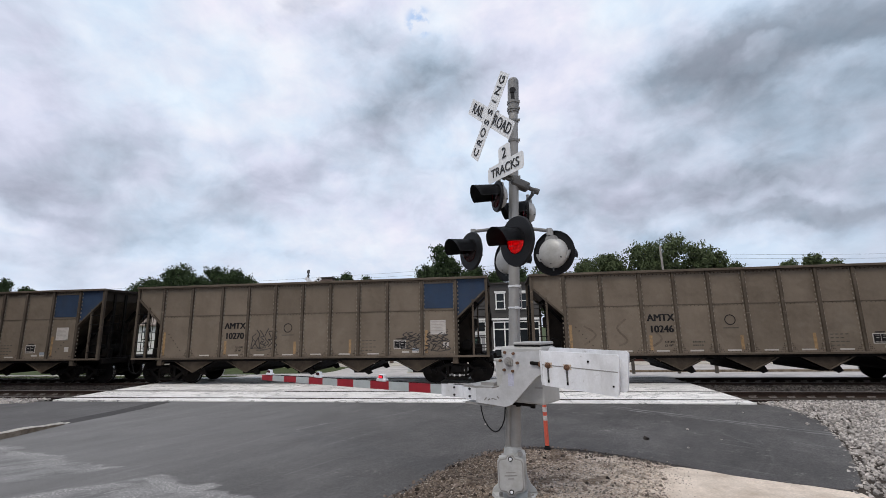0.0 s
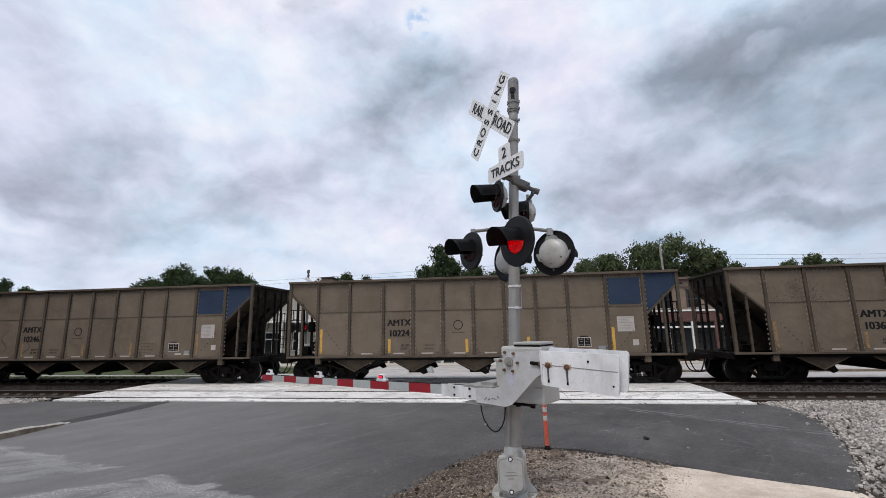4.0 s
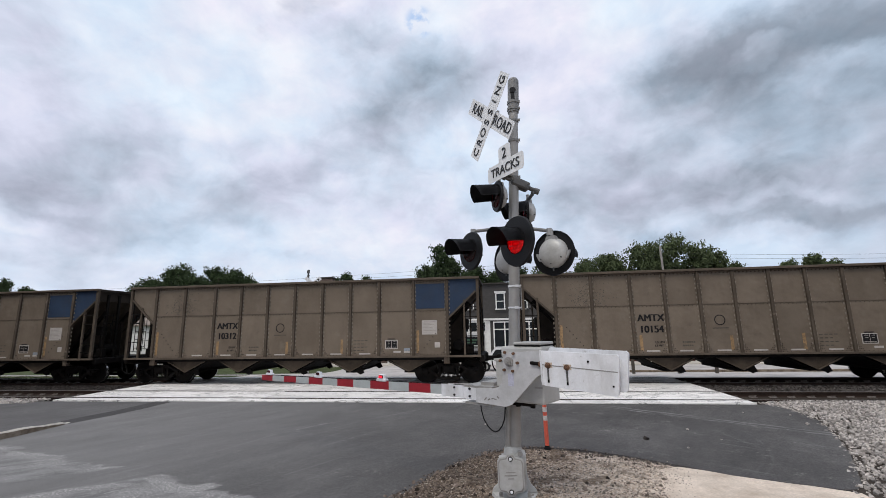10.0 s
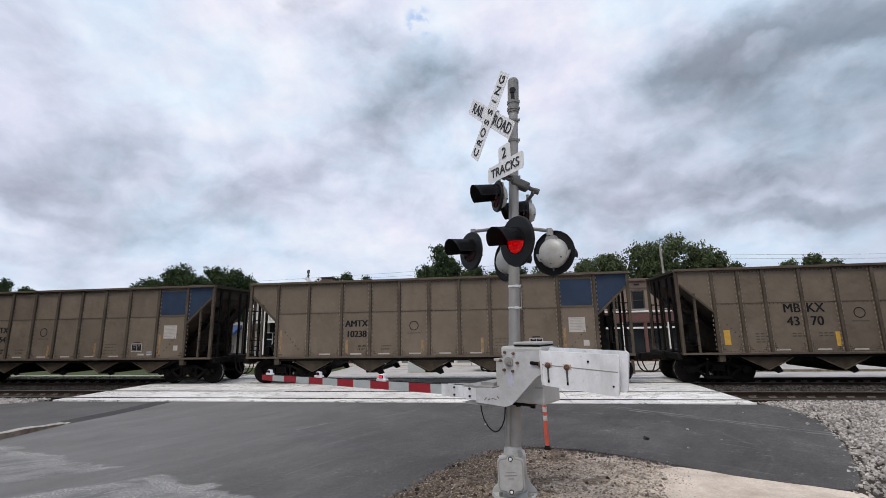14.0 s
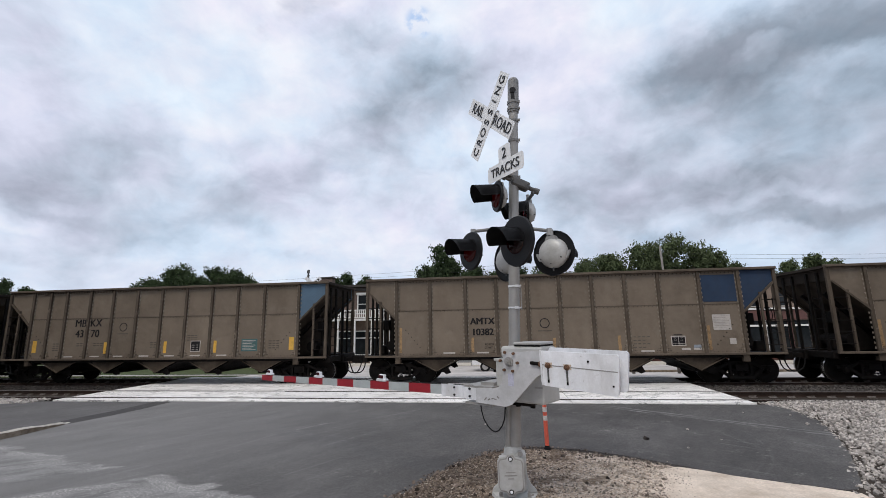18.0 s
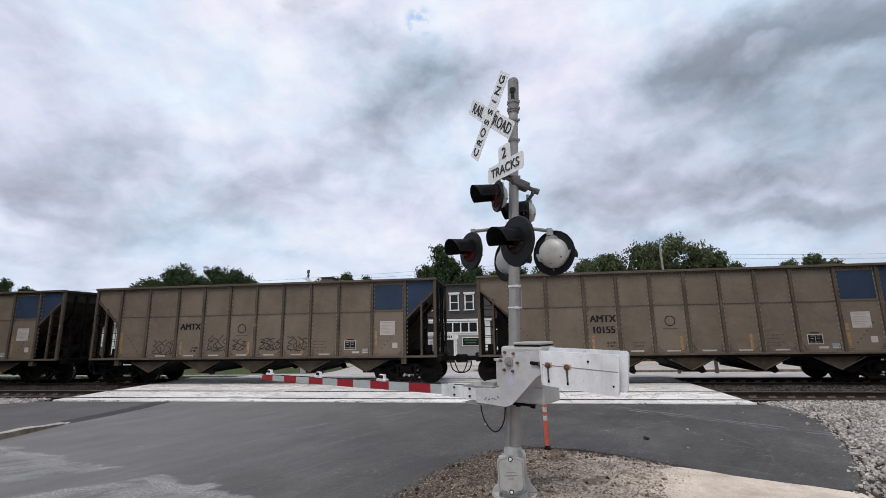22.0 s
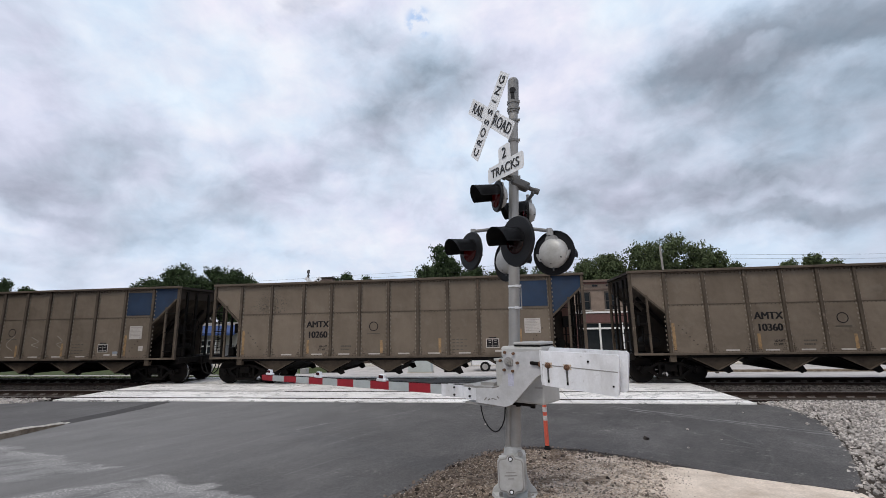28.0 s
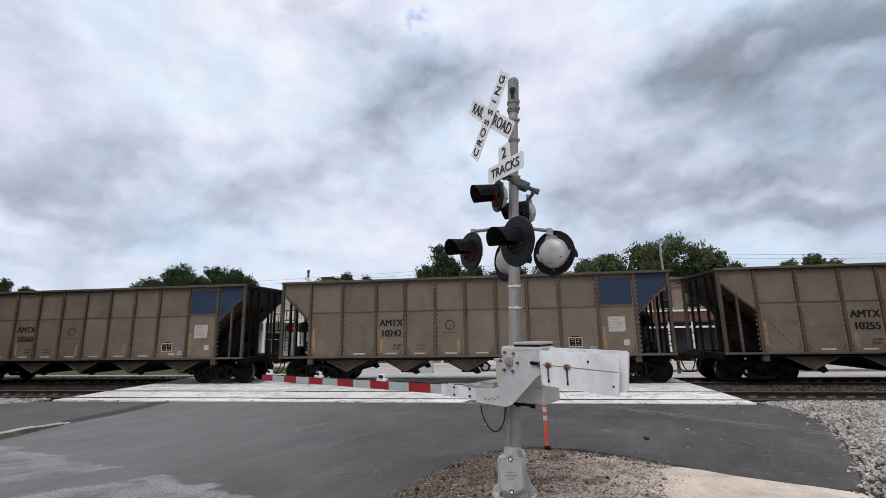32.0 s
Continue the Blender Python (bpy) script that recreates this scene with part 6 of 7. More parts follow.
    shaped("mechanism_lid", lambda bm: box(bm, g(-1.58, -0.36, 1.855), (0.36, 0.36, 0.03), G.to_3x3(), 0.010), M["housing_paint"], ob)
    shaped("lid_gasket", lambda bm: box(bm, g(-1.58, -0.36, 1.832), (0.345, 0.345, 0.022), G.to_3x3()), M["rubber"], ob)
    shaped("cast_mark", lambda bm: box(bm, g(-1.73, -0.148, 1.36), (0.10, 0.004, 0.02), G.to_3x3()), M["galv"], ob)
    for s_ in (-1.36, -1.56):
        shaped("cable_gland", lambda bm: rod(bm, g(s_, -0.30, 1.17), g(s_, -0.30, 1.10), 0.03, 12), M["dark_steel"], ob)
    shaped("mechanism_flange", lambda bm: box(bm, g(-1.35, -0.36, 1.15), (0.5, 0.36, 0.03), G.to_3x3()), M["dark_steel"], ob)
    gate = new("gate_arm")
    gate.parent = ob
    gate.matrix_basis = G

    def neck(bm, y):
        o = [(-0.965, 1.155), (-0.965, 1.322), (-1.22, 1.335), (-1.30, 1.36), (-1.345, 1.42), (-1.36, 1.50), (-1.375, 1.71), (-1.41, 1.755), (-1.86, 1.785), (-1.86, 1.53), (-1.80, 1.50), (-1.70, 1.40), (-1.55, 1.25), (-1.46, 1.17), (-1.38, 1.142)]
        slab(bm, [(s, y, q) for s, q in o], (0, 0.022, 0))
    shaped("support_arm", lambda bm: neck(bm, 0.0), M["gate_steel"], gate)
    shaped("support_arm", lambda bm: neck(bm, -0.74), M["gate_steel"], gate)
    shaped("support_bracket", lambda bm: (box(bm, (-0.98, -0.36, 1.335), (0.42, 0.72, 0.025)), box(bm, (-0.98, -0.36, 1.135), (0.40, 0.72, 0.025)), box(bm, (-1.05, -0.36, 1.36), (0.2, 0.5, 0.05))), M["galv"], gate)
    for y in (0.03, -0.10):
        def cw(bm):
            o = [(-1.88, 1.46), (-1.87, 1.76), (-1.89, 1.79), (-2.71, 1.765), (-2.728, 1.752), (-2.735, 1.73), (-2.70, 1.39), (-2.69, 1.373), (-2.672, 1.366), (-1.92, 1.42), (-1.89, 1.435)]
            slab(bm, [(s - (0.05 if y < 0 else 0), y, q + (0.03 if y < 0 else 0)) for s, q in o], (0, 0.035, 0))
        shaped("counterweight", cw, M["white_metal"], gate, "white painted counterweight plate")
    for s, q in ((-1.97, 1.635), (-2.186, 1.622)):
        shaped("counterweight_bolt", lambda bm: (rod(bm, (s, 0.06, q), (s, 0.125, q), 0.012, 8), rod(bm, (s, 0.065, q), (s, 0.09, q), 0.023, 6), rod(bm, (s, 0.066, q), (s, 0.071, q), 0.032, 12)), M["rust"], gate)
        shaped("slot", lambda bm: box(bm, (s + 0.002, 0.0655, q - 0.10), (0.020, 0.004, 0.16)), M["dull_alu"], gate)
        shaped("slot_end", lambda bm: box(bm, (s + 0.002, 0.068, q - 0.165), (0.020, 0.004, 0.03)), M["dark_steel"], gate)
    shaped("weight_rod", lambda bm: rod(bm, (-1.745, 0.035, 1.652), (-1.86, 0.035, 1.642), 0.020, 12), M["dark_steel"], gate)
    shaped("weight_rod_nut", lambda bm: rod(bm, (-1.85, 0.036, 1.643), (-1.885, 0.036, 1.640), 0.032, 6), M["rust"], gate)
    shaped("plate_seam", lambda bm: bar(bm, (-1.90, 0.0655, 1.640), (-2.71, 0.0655, 1.598), 0.004, 0.009), M["galv"], gate)
    shaped("faded_sticker", lambda bm: box(bm, (-1.47, 0.024, 1.45), (0.075, 0.003, 0.14)), M["faded_label"], gate, "faded pale violet sticker")
    for k, (q0, q1) in enumerate(((-1.12, 1.225), (-1.17, 1.215), (-1.22, 1.222), (-1.26, 1.212), (-1.30, 1.23))):
        shaped("scuff_mark", lambda bm: bar(bm, (q0, 0.0235, q1), (q0 + 0.03, 0.0235, q1 - 0.03 + 0.012 * k), 0.003, 0.014), M["scuff"], gate)
    for q0, q1 in ((-1.97, 1.635), (-2.186, 1.622)):
        shaped("rust_stain", lambda bm: box(bm, (q0 - 0.006, 0.0662, q1 + 0.004), (0.085, 0.002, 0.055), None, 0.0008), M["rust_stain"], gate)
    shaped("lift_eye", lambda bm: rod(bm, (-2.42, 0.06, 1.69), (-2.42, 0.075, 1.69), 0.012, 8), M["dark_steel"], gate)
    shaped("lift_eye", lambda bm: rod(bm, (-2.66, 0.06, 1.46), (-2.66, 0.075, 1.46), 0.010, 8), M["dark_steel"], gate)
    shaped("clamp_strap", lambda bm: (bar(bm, (-1.885, 0.068, 1.80), (-1.90, 0.068, 1.43), 0.006, 0.02, (1, 0, 0)),), M["white_metal"], gate)
    shaped("hub", lambda bm: (rod(bm, (-1.456, 0.0, 1.654), (-1.456, 0.045, 1.654), 0.055, 24), rod(bm, (-1.456, 0.04, 1.654), (-1.456, 0.065, 1.654), 0.036, 16), rod(bm, (-1.456, 0.06, 1.654), (-1.456, 0.085, 1.654), 0.018, 6)), M["galv"], gate)
    for i in range(6):
        a = math.radians(60 * i + 5)
        shaped("hub_bolt", lambda bm: rod(bm, (-1.456 + 0.115 * math.cos(a), 0.02, 1.654 + 0.115 * math.sin(a)), (-1.456 + 0.115 * math.cos(a), 0.05, 1.654 + 0.115 * math.sin(a)), 0.017, 6), M["rust"], gate)
    drop = lambda s: 1.256 - 0.0242 * s
    shaped("arm_adapter", lambda bm: (bar(bm, (-1.0, -0.03, 1.245), (-0.5, -0.03, drop(-0.5)), 0.06, 0.145), box(bm, (-0.58, 0.004, 1.262), (0.36, 0.008, 0.15))), M["white_metal"], gate)
    for s in (-0.62, -0.86):
        for q in (-0.045, 0.045):
            shaped("adapter_bolt", lambda bm: rod(bm, (s, 0.0, 1.262 + q), (s, 0.022, 1.262 + q), 0.014, 8), M["sign_black"], gate)
    # striped arm: red and silver lengths of equal size
    for k in range(6):
        s = 0.8128 * k
        shaped("arm_stripe", lambda bm: bar(bm, (s - 0.2032, -0.02, drop(s - 0.2032)), (s + 0.2032, -0.02, drop(s + 0.2032)), 0.045, 0.118 - 0.004 * k), M["red_tape"], gate, "red reflective stripe")
        if k < 5:
            shaped("arm_stripe", lambda bm: bar(bm, (s + 0.2032, -0.02, drop(s + 0.2032)), (s + 0.6096, -0.02, drop(s + 0.6096)), 0.045, 0.116 - 0.004 * k), M["white_tape"], gate, "silver reflective stripe")
    shaped("arm_stripe", lambda bm: bar(bm, (-0.45, -0.02, drop(-0.45)), (-0.2032, -0.02, drop(-0.2032)), 0.045, 0.12), M["white_tape"], gate, "silver reflective stripe")
    shaped("arm_cable", lambda bm: path_tube(bm, [(-0.9, -0.02, 1.345), (-0.5, -0.02, drop(-0.5) + 0.065), (4.0, -0.02, drop(4.0) + 0.057)], 0.007, 6), M["rubber"], gate)
    for i, s in enumerate((0.77, 2.37, 4.0)):
        q = drop(s) + 0.055
        lp = shaped("arm_lamp", lambda bm: (box(bm, (s, -0.02, q + 0.02), (0.20, 0.07, 0.04), bevel=0.01), box(bm, (s, -0.02, q + 0.065), (0.115, 0.06, 0.07), bevel=0.015)), M["white_metal"], gate, "small gate arm lamp")
        lens = shaped("lens", lambda bm: box(bm, (s, 0.014, q + 0.068), (0.09, 0.012, 0.045), bevel=0.004), M["lens"], lp)
        if i == 0:
            flashers["arm_glow"] = shaped("lamp_block", lambda bm: box(bm, (s, 0.0225, q + 0.068), (0.075, 0.004, 0.035)), M["lit"], lp, "glowing red lamp")
    loop = [g(-0.98, -0.05, 1.14), g(-1.01, -0.02, 1.06), g(-1.055, 0.0, 0.97), g(-1.11, 0.0, 0.895), g(-1.165, 0.0, 0.855), g(-1.21, 0.0, 0.843), g(-1.255, -0.01, 0.86), g(-1.29, -0.03, 0.91), g(-1.31, -0.06, 0.99), g(-1.315, -0.08, 1.14)]
    shaped("cable", lambda bm: path_tube(bm, loop, 0.008, 8), M["rubber"], ob)
    return ob


near_signal = crossing_signal()


def delineator():
    ob = thing("delineator_post", pose(5.93, -8.08, -0.02, 0, -1.0, 0), "orange plastic delineator post with white reflective bands", "delineator post")
    shaped("post", lambda bm: (rod(bm, (0, 0, 0.02), (0, 0, 0.745), 0.036, 18), rod(bm, (0, 0, 0.745), (0, 0, 0.76), 0.036, 18, 0.02)), M["orange"], ob)
    for z in (0.635, 0.495):
        shaped("reflective_band", lambda bm: rod(bm, (0, 0, z - 0.04), (0, 0, z + 0.04), 0.0375, 18), M["worn_sheeting"], ob, "white reflective band")
    shaped("foot", lambda bm: (rod(bm, (0, 0, -0.02), (0, 0, 0.015), 0.062, 18, 0.05), rod(bm, (0, 0, 0.015), (0, 0, 0.04), 0.041, 14)), M["rubber"], ob, "black rubber foot")


delineator()


# ---- beyond the tracks ----
FRONT, BASE = 27.0, -1.42


def leafy_tree(x, y, h, r, seed, dense=1.0):
    """A tree: tapered trunk, forking limbs and a ragged crown of small leaves in clumps."""
    rnd = random.Random(seed)
    ob = thing("tree", pose(x, y, gz(x, y) - 0.05), "broad-leaved tree in full summer leaf", "tree", "street trees")

    def trunk(bm):
        rod(bm, (0, 0, 0), (0.1, 0.05, h * 0.35), 0.32, 10, 0.22)
        for i in range(7):
            a = i * 0.9 + rnd.uniform(-0.3, 0.3)
            q = Vector((math.cos(a) * r * rnd.uniform(0.4, 0.65), math.sin(a) * r * rnd.uniform(0.4, 0.65), h * rnd.uniform(0.55, 0.85)))
            mid = Vector((q.x * 0.45, q.y * 0.45, h * 0.5))
            rod(bm, (0.1, 0.05, h * rnd.uniform(0.28, 0.36)), mid, 0.13, 7, 0.09)
            rod(bm, mid, q, 0.09, 6, 0.03)
    shaped("trunk", trunk, M["bark"], ob)
    verts, faces = [], []
    lobes = []
    for i in range(13):
        a = rnd.uniform(0, 6.28)
        q = rnd.uniform(0.10, 0.70) * r
        zz = h * rnd.uniform(0.42, 0.86)
        lobes.append((Vector((q * math.cos(a), q * math.sin(a), zz)), r * rnd.uniform(0.30, 0.48)))
    lobes.append((Vector((0, 0, h - r * 0.36)), r * 0.36))
    for i in range(int(900 * dense)):
        c, q = rnd.choice(lobes)
        d = Vector((rnd.gauss(0, 1), rnd.gauss(0, 1), rnd.gauss(0, 1)))
        d.normalize()
        p = c + d * q * rnd.uniform(0.25, 1.05)
        p.z = min(p.z, h + 0.2)
        for k in range(20):
            o = p + Vector((rnd.gauss(0, 0.26), rnd.gauss(0, 0.26), rnd.gauss(0, 0.22)))
            s = rnd.uniform(0.11, 0.24)
            m = Euler((rnd.uniform(0, 6.3), rnd.uniform(0, 6.3), rnd.uniform(0, 6.3))).to_matrix()
            b = len(verts)
            for u, v in ((-s, 0), (0, -s * 0.55), (s, 0), (0, s * 0.55)):
                verts.append(o + m @ Vector((u, v, 0.04 if u == 0 else 0)))
            faces.append((b, b + 1, b + 2, b + 3))
    me = bpy.data.meshes.new("crown")
    me.from_pydata([tuple(v) for v in verts], [], faces)
    me.materials.append(M["leaf_light"] if x > 10 else M["leaf"])
    c = new("crown", me)
    c.parent = ob
    return ob


TREES = [(-54.5, 50, 13.0, 4.4), (-48.6, 50, 15.2, 5.2), (-43.5, 51, 14.9, 5.0), (-40.2, 52, 14.2, 3.7), (-3.4, 45, 15.6, 4.3), (1.6, 46, 12.4, 4.0), (7.5, 50, 12.9, 4.2), (13.0, 52, 13.0, 4.4), (17.6, 50, 13.4, 3.6), (21.0, 50, 14.2, 4.2),
         (25.6, 52, 15.6, 4.6), (30.6, 50, 16.6, 5.2), (35.0, 51, 14.6, 4.2), (44.5, 62, 13.6, 2.6), (51.5, 60, 13.6, 3.4), (55.2, 60, 14.4, 3.6), (59.0, 61, 13.4, 3.4), (-97.5, 60, 15.2, 4.0), (-91.5, 60, 13.6, 3.6), (-29.5, 70, 14.6, 3.0),
         (-26.8, 70, 15.4, 3.4), (-22.5, 70, 14.4, 3.4), (-15.0, 66, 12.6, 4.0)]
for i, (x, y, h, r) in enumerate(TREES):
    leafy_tree(x, y, h, r, 40 + i)


def sash_window(parent, x, z0, z1, w, y, lintel=True, paint="white"):
    """A sash window: frame, sill, two panes set back in the wall."""
    win = new("window")
    win.parent = parent

    def fr(bm):
        for s in (-1, 1):
            box(bm, (x + s * (w / 2 + 0.05), y - 0.05, (z0 + z1) / 2), (0.11, 0.12, z1 - z0 + 0.2))
        box(bm, (x, y - 0.05, z1 + 0.05), (w + 0.2, 0.12, 0.11))
        box(bm, (x, y - 0.03, (z0 + z1) / 2), (w, 0.07, 0.07))
    shaped("window_frame", fr, M[paint], win)
    shaped("window_sill", lambda bm: box(bm, (x, y - 0.09, z0 - 0.06), (w + 0.34, 0.2, 0.09)), M["white" if paint == "white" else "pale_wall"], win)
    if lintel:
        shaped("lintel", lambda bm: box(bm, (x, y - 0.08, z1 + 0.17), (w + 0.40, 0.16, 0.18)), M["white"], win)
    for a, b in ((z0, (z0 + z1) / 2 - 0.035), ((z0 + z1) / 2 + 0.035, z1)):
        shaped("pane", lambda bm: box(bm, (x, y - 0.005, (a + b) / 2), (w, 0.02, b - a)), M["pane"], win)


def front_window(parent, x0, x1, z0, z1, y, mull=(), bars=()):
    """A shop window: white frame with mullions, dark panes between."""
    win = new("shop_window")
    win.parent = parent
    xs = [x0, *mull, x1]
    zs = [z0, *bars, z1]

    def fr(bm):
        for x in xs:
            box(bm, (x, y - 0.05, (z0 + z1) / 2), (0.12, 0.12, z1 - z0 + 0.12))
        for z in zs:
            box(bm, ((x0 + x1) / 2, y - 0.045, z), (x1 - x0, 0.10, 0.11))
    shaped("window_frame", fr, M["white"], win)
    for a, b in zip(xs, xs[1:]):
        for c, d in zip(zs, zs[1:]):
            shaped("pane", lambda bm: box(bm, ((a + b) / 2, y - 0.01, (c + d) / 2), (b - a - 0.06, 0.02, d - c - 0.06)), M["pane"], win)


def shell(ob, x0, x1, y0, y1, z1, front, side, roof=True):
    t = 0.3
    shaped("wall", lambda bm: box(bm, ((x0 + x1) / 2, y0 + t / 2, (BASE + z1) / 2), (x1 - x0, t, z1 - BASE)), front, ob)
    for x in (x0 + t / 2, x1 - t / 2):
        shaped("wall", lambda bm: box(bm, (x, (y0 + y1) / 2 + t / 2, (BASE + z1) / 2), (t, y1 - y0 - t, z1 - BASE)), side, ob)
    shaped("wall", lambda bm: box(bm, ((x0 + x1) / 2, y1 - t / 2 + 0.3, (BASE + z1) / 2), (x1 - x0 - 2 * t, t, z1 - BASE)), side, ob)
    if roof:
        shaped("roof", lambda bm: box(bm, ((x0 + x1) / 2, (y0 + y1) / 2 + t / 2, z1 - 0.35), (x1 - x0 - 2 * t, y1 - y0 - t, 0.15)), M["roofing"], ob)


def grey_shop():
    ob = thing("shop_building", pose(0, 0, 0), "two-storey dark grey shop with white-framed windows and storefront", "building")
    y = FRONT
    x0, x1, top = -5.75, 8.9, 6.30
    shell(ob, x0, x1, y, y + 14, top, M["grey_siding"], M["brick_dull"])
    shaped("parapet_cap", lambda bm: box(bm, ((x0 + x1) / 2, y - 0.02, top + 0.05), (x1 - x0 + 0.2, 0.5, 0.12)), M["roofing"], ob)
    # lap boards of the upper storey
    z = 3.0
    while z < top - 0.1:
        shaped("siding_board", lambda bm: slab(bm, [(x0, y - 0.03, z), (x1, y - 0.03, z), (x1, y - 0.008, z + 0.235), (x0, y - 0.008, z + 0.235)], (0, 0.03, 0)), M["grey_siding"], ob)
        z += 0.24
    for x in (-3.9, -1.95, 0.45, 1.95, 5.02, 7.2):
        sash_window(ob, x, 3.86, 5.30, 0.72, y - 0.03)
    shaped("storefront_cornice", lambda bm: box(bm, ((x0 + x1) / 2, y - 0.12, 2.82), (x1 - x0, 0.28, 0.20), bevel=0.02), M["white"], ob)
    shaped("storefront_panel", lambda bm: box(bm, ((x0 + 3.95) / 2, y - 0.04, 0.63), (3.95 - x0, 0.08, 4.1)), M["white"], ob)
    shaped("storefront_panel", lambda bm: box(bm, ((4.05 + x1) / 2, y - 0.03, 0.63), (x1 - 4.05, 0.06, 4.1)), M["grey_siding"], ob)
    front_window(ob, -2.6, 3.5, 1.62, 2.60, y - 0.09, (-1.35, -0.55, 0.25, 1.05, 1.85, 2.7))
    front_window(ob, -3.35, -2.75, 1.62, 2.60, y - 0.09)
    for x, w in ((-4.45, 0.95),):
        d = shaped("door", lambda bm: box(bm, (x, y - 0.10, -0.33), (w, 0.06, 2.1)), M["door_grey"], ob, "grey door in a white frame")
        shaped("door_frame", lambda bm: (box(bm, (x - w / 2 - 0.06, y - 0.10, -0.3), (0.12, 0.1, 2.3)), box(bm, (x + w / 2 + 0.06, y - 0.10, -0.3), (0.12, 0.1, 2.3)), box(bm, (x, y - 0.10, 0.80), (w + 0.24, 0.1, 0.12))), M["white"], ob)
    # recessed entrance under a small number board
    shaped("entrance", lambda bm: box(bm, (-0.2, y - 0.085, -0.25), (1.05, 0.03, 2.3)), M["pane"], ob, "dark recessed entrance")
    shaped("entrance_frame", lambda bm: (box(bm, (-0.80, y - 0.12, -0.25), (0.16, 0.14, 2.35)), box(bm, (0.40, y - 0.12, -0.25), (0.16, 0.14, 2.35)), box(bm, (-0.2, y - 0.12, 1.18), (2.0, 0.16, 0.46))), M["white"], ob)
    for i in range(4):
        shaped("number_bar", lambda bm: box(bm, (-0.55 + 0.22 * i, y - 0.205, 1.22), (0.14, 0.01, 0.22)), M["sign_black"], ob)
    for a, b in ((-2.4, -1.0), (0.65, 3.4)):
        shaped("storefront_base", lambda bm: box(bm, ((a + b) / 2, y - 0.10, 0.0), (b - a, 0.06, 2.7)), M["grey_panel"], ob, "grey boarded storefront panel")
    sg = shaped("sign_board", lambda bm: box(bm, (2.1, y - 0.16, 0.72), (1.9, 0.06, 0.85)), M["white"], ob)
    shaped("sign_face", lambda bm: box(bm, (2.1, y - 0.195, 0.72), (1.75, 0.02, 0.72)), M["pane"], sg, "dark sign face")
    for i, (w, z) in enumerate(((1.3, 0.88), (1.0, 0.62))):
        shaped("sign_line", lambda bm: box(bm, (2.0, y - 0.21, z), (w, 0.012, 0.14)), M["green_sign"], sg)
    front_window(ob, 4.3, 6.35, -0.55, 2.55, y - 0.07, (5.35,), (1.85,))
    front_window(ob, 6.75, 8.65, -0.55, 2.55, y - 0.07, (7.7,), (1.85,))


def brick_row():
    ob = thing("shop_building", pose(0, 0, 0), "two-storey tan brick shop row with maroon fascia", "building")
    y = FRONT
    x0, x1, top = 11.95, 33.0, 6.25
    shell(ob, x0, x1, y, y + 13, top, M["brick_pale"], M["brick"])
    shaped("cornice", lambda bm: (box(bm, ((x0 + x1) / 2, y - 0.12, top + 0.02), (x1 - x0 + 0.3, 0.5, 0.22), bevel=0.03), box(bm, ((x0 + x1) / 2, y - 0.05, top - 0.75), (x1 - x0, 0.14, 0.10))), M["brick_dull"], ob)
    shaped("frieze", lambda bm: box(bm, ((x0 + x1) / 2, y - 0.04, top - 0.18), (x1 - x0, 0.10, 0.16)), M["brown_sign"], ob, "maroon painted frieze")
    for i in range(16):
        shaped("cornice_vent", lambda bm: box(bm, (x0 + 0.9 + i * 1.28, y - 0.015, top - 0.42), (0.5, 0.04, 0.16)), M["pane"], ob)
    for i in range(8):
        sash_window(ob, 13.05 + 2.45 * i, 3.55, 5.15, 0.95, y, lintel=False, paint="dark_sash")
    shaped("ledge", lambda bm: box(bm, ((x0 + x1) / 2, y - 0.12, 3.28), (x1 - x0, 0.30, 0.16), bevel=0.02), M["white"], ob)
    shaped("fascia", lambda bm: box(bm, ((x0 + x1) / 2, y - 0.10, 2.72), (x1 - x0, 0.22, 0.85), bevel=0.02), M["brown_sign"], ob, "maroon fascia board")
    shaped("transom_rail", lambda bm: box(bm, ((x0 + x1) / 2, y - 0.12, 1.78), (x1 - x0, 0.14, 0.16)), M["white"], ob)
    shaped("shop_glazing", lambda bm: box(bm, ((x0 + x1) / 2, y - 0.02, 0.45), (x1 - x0 - 0.6, 0.06, 3.5)), M["pane"], ob)
    for i in range(11):
        shaped("pilaster", lambda bm: box(bm, (x0 + 0.25 + i * 2.05, y - 0.12, 0.43), (0.30 if i % 3 == 0 else 0.14, 0.22, 3.7)), M["brown_sign"] if i % 3 == 0 else M["white"], ob)
    shaped("stall_riser", lambda bm: box(bm, ((x0 + x1) / 2, y - 0.07, -1.1), (x1 - x0, 0.12, 0.62)), M["brick"], ob)


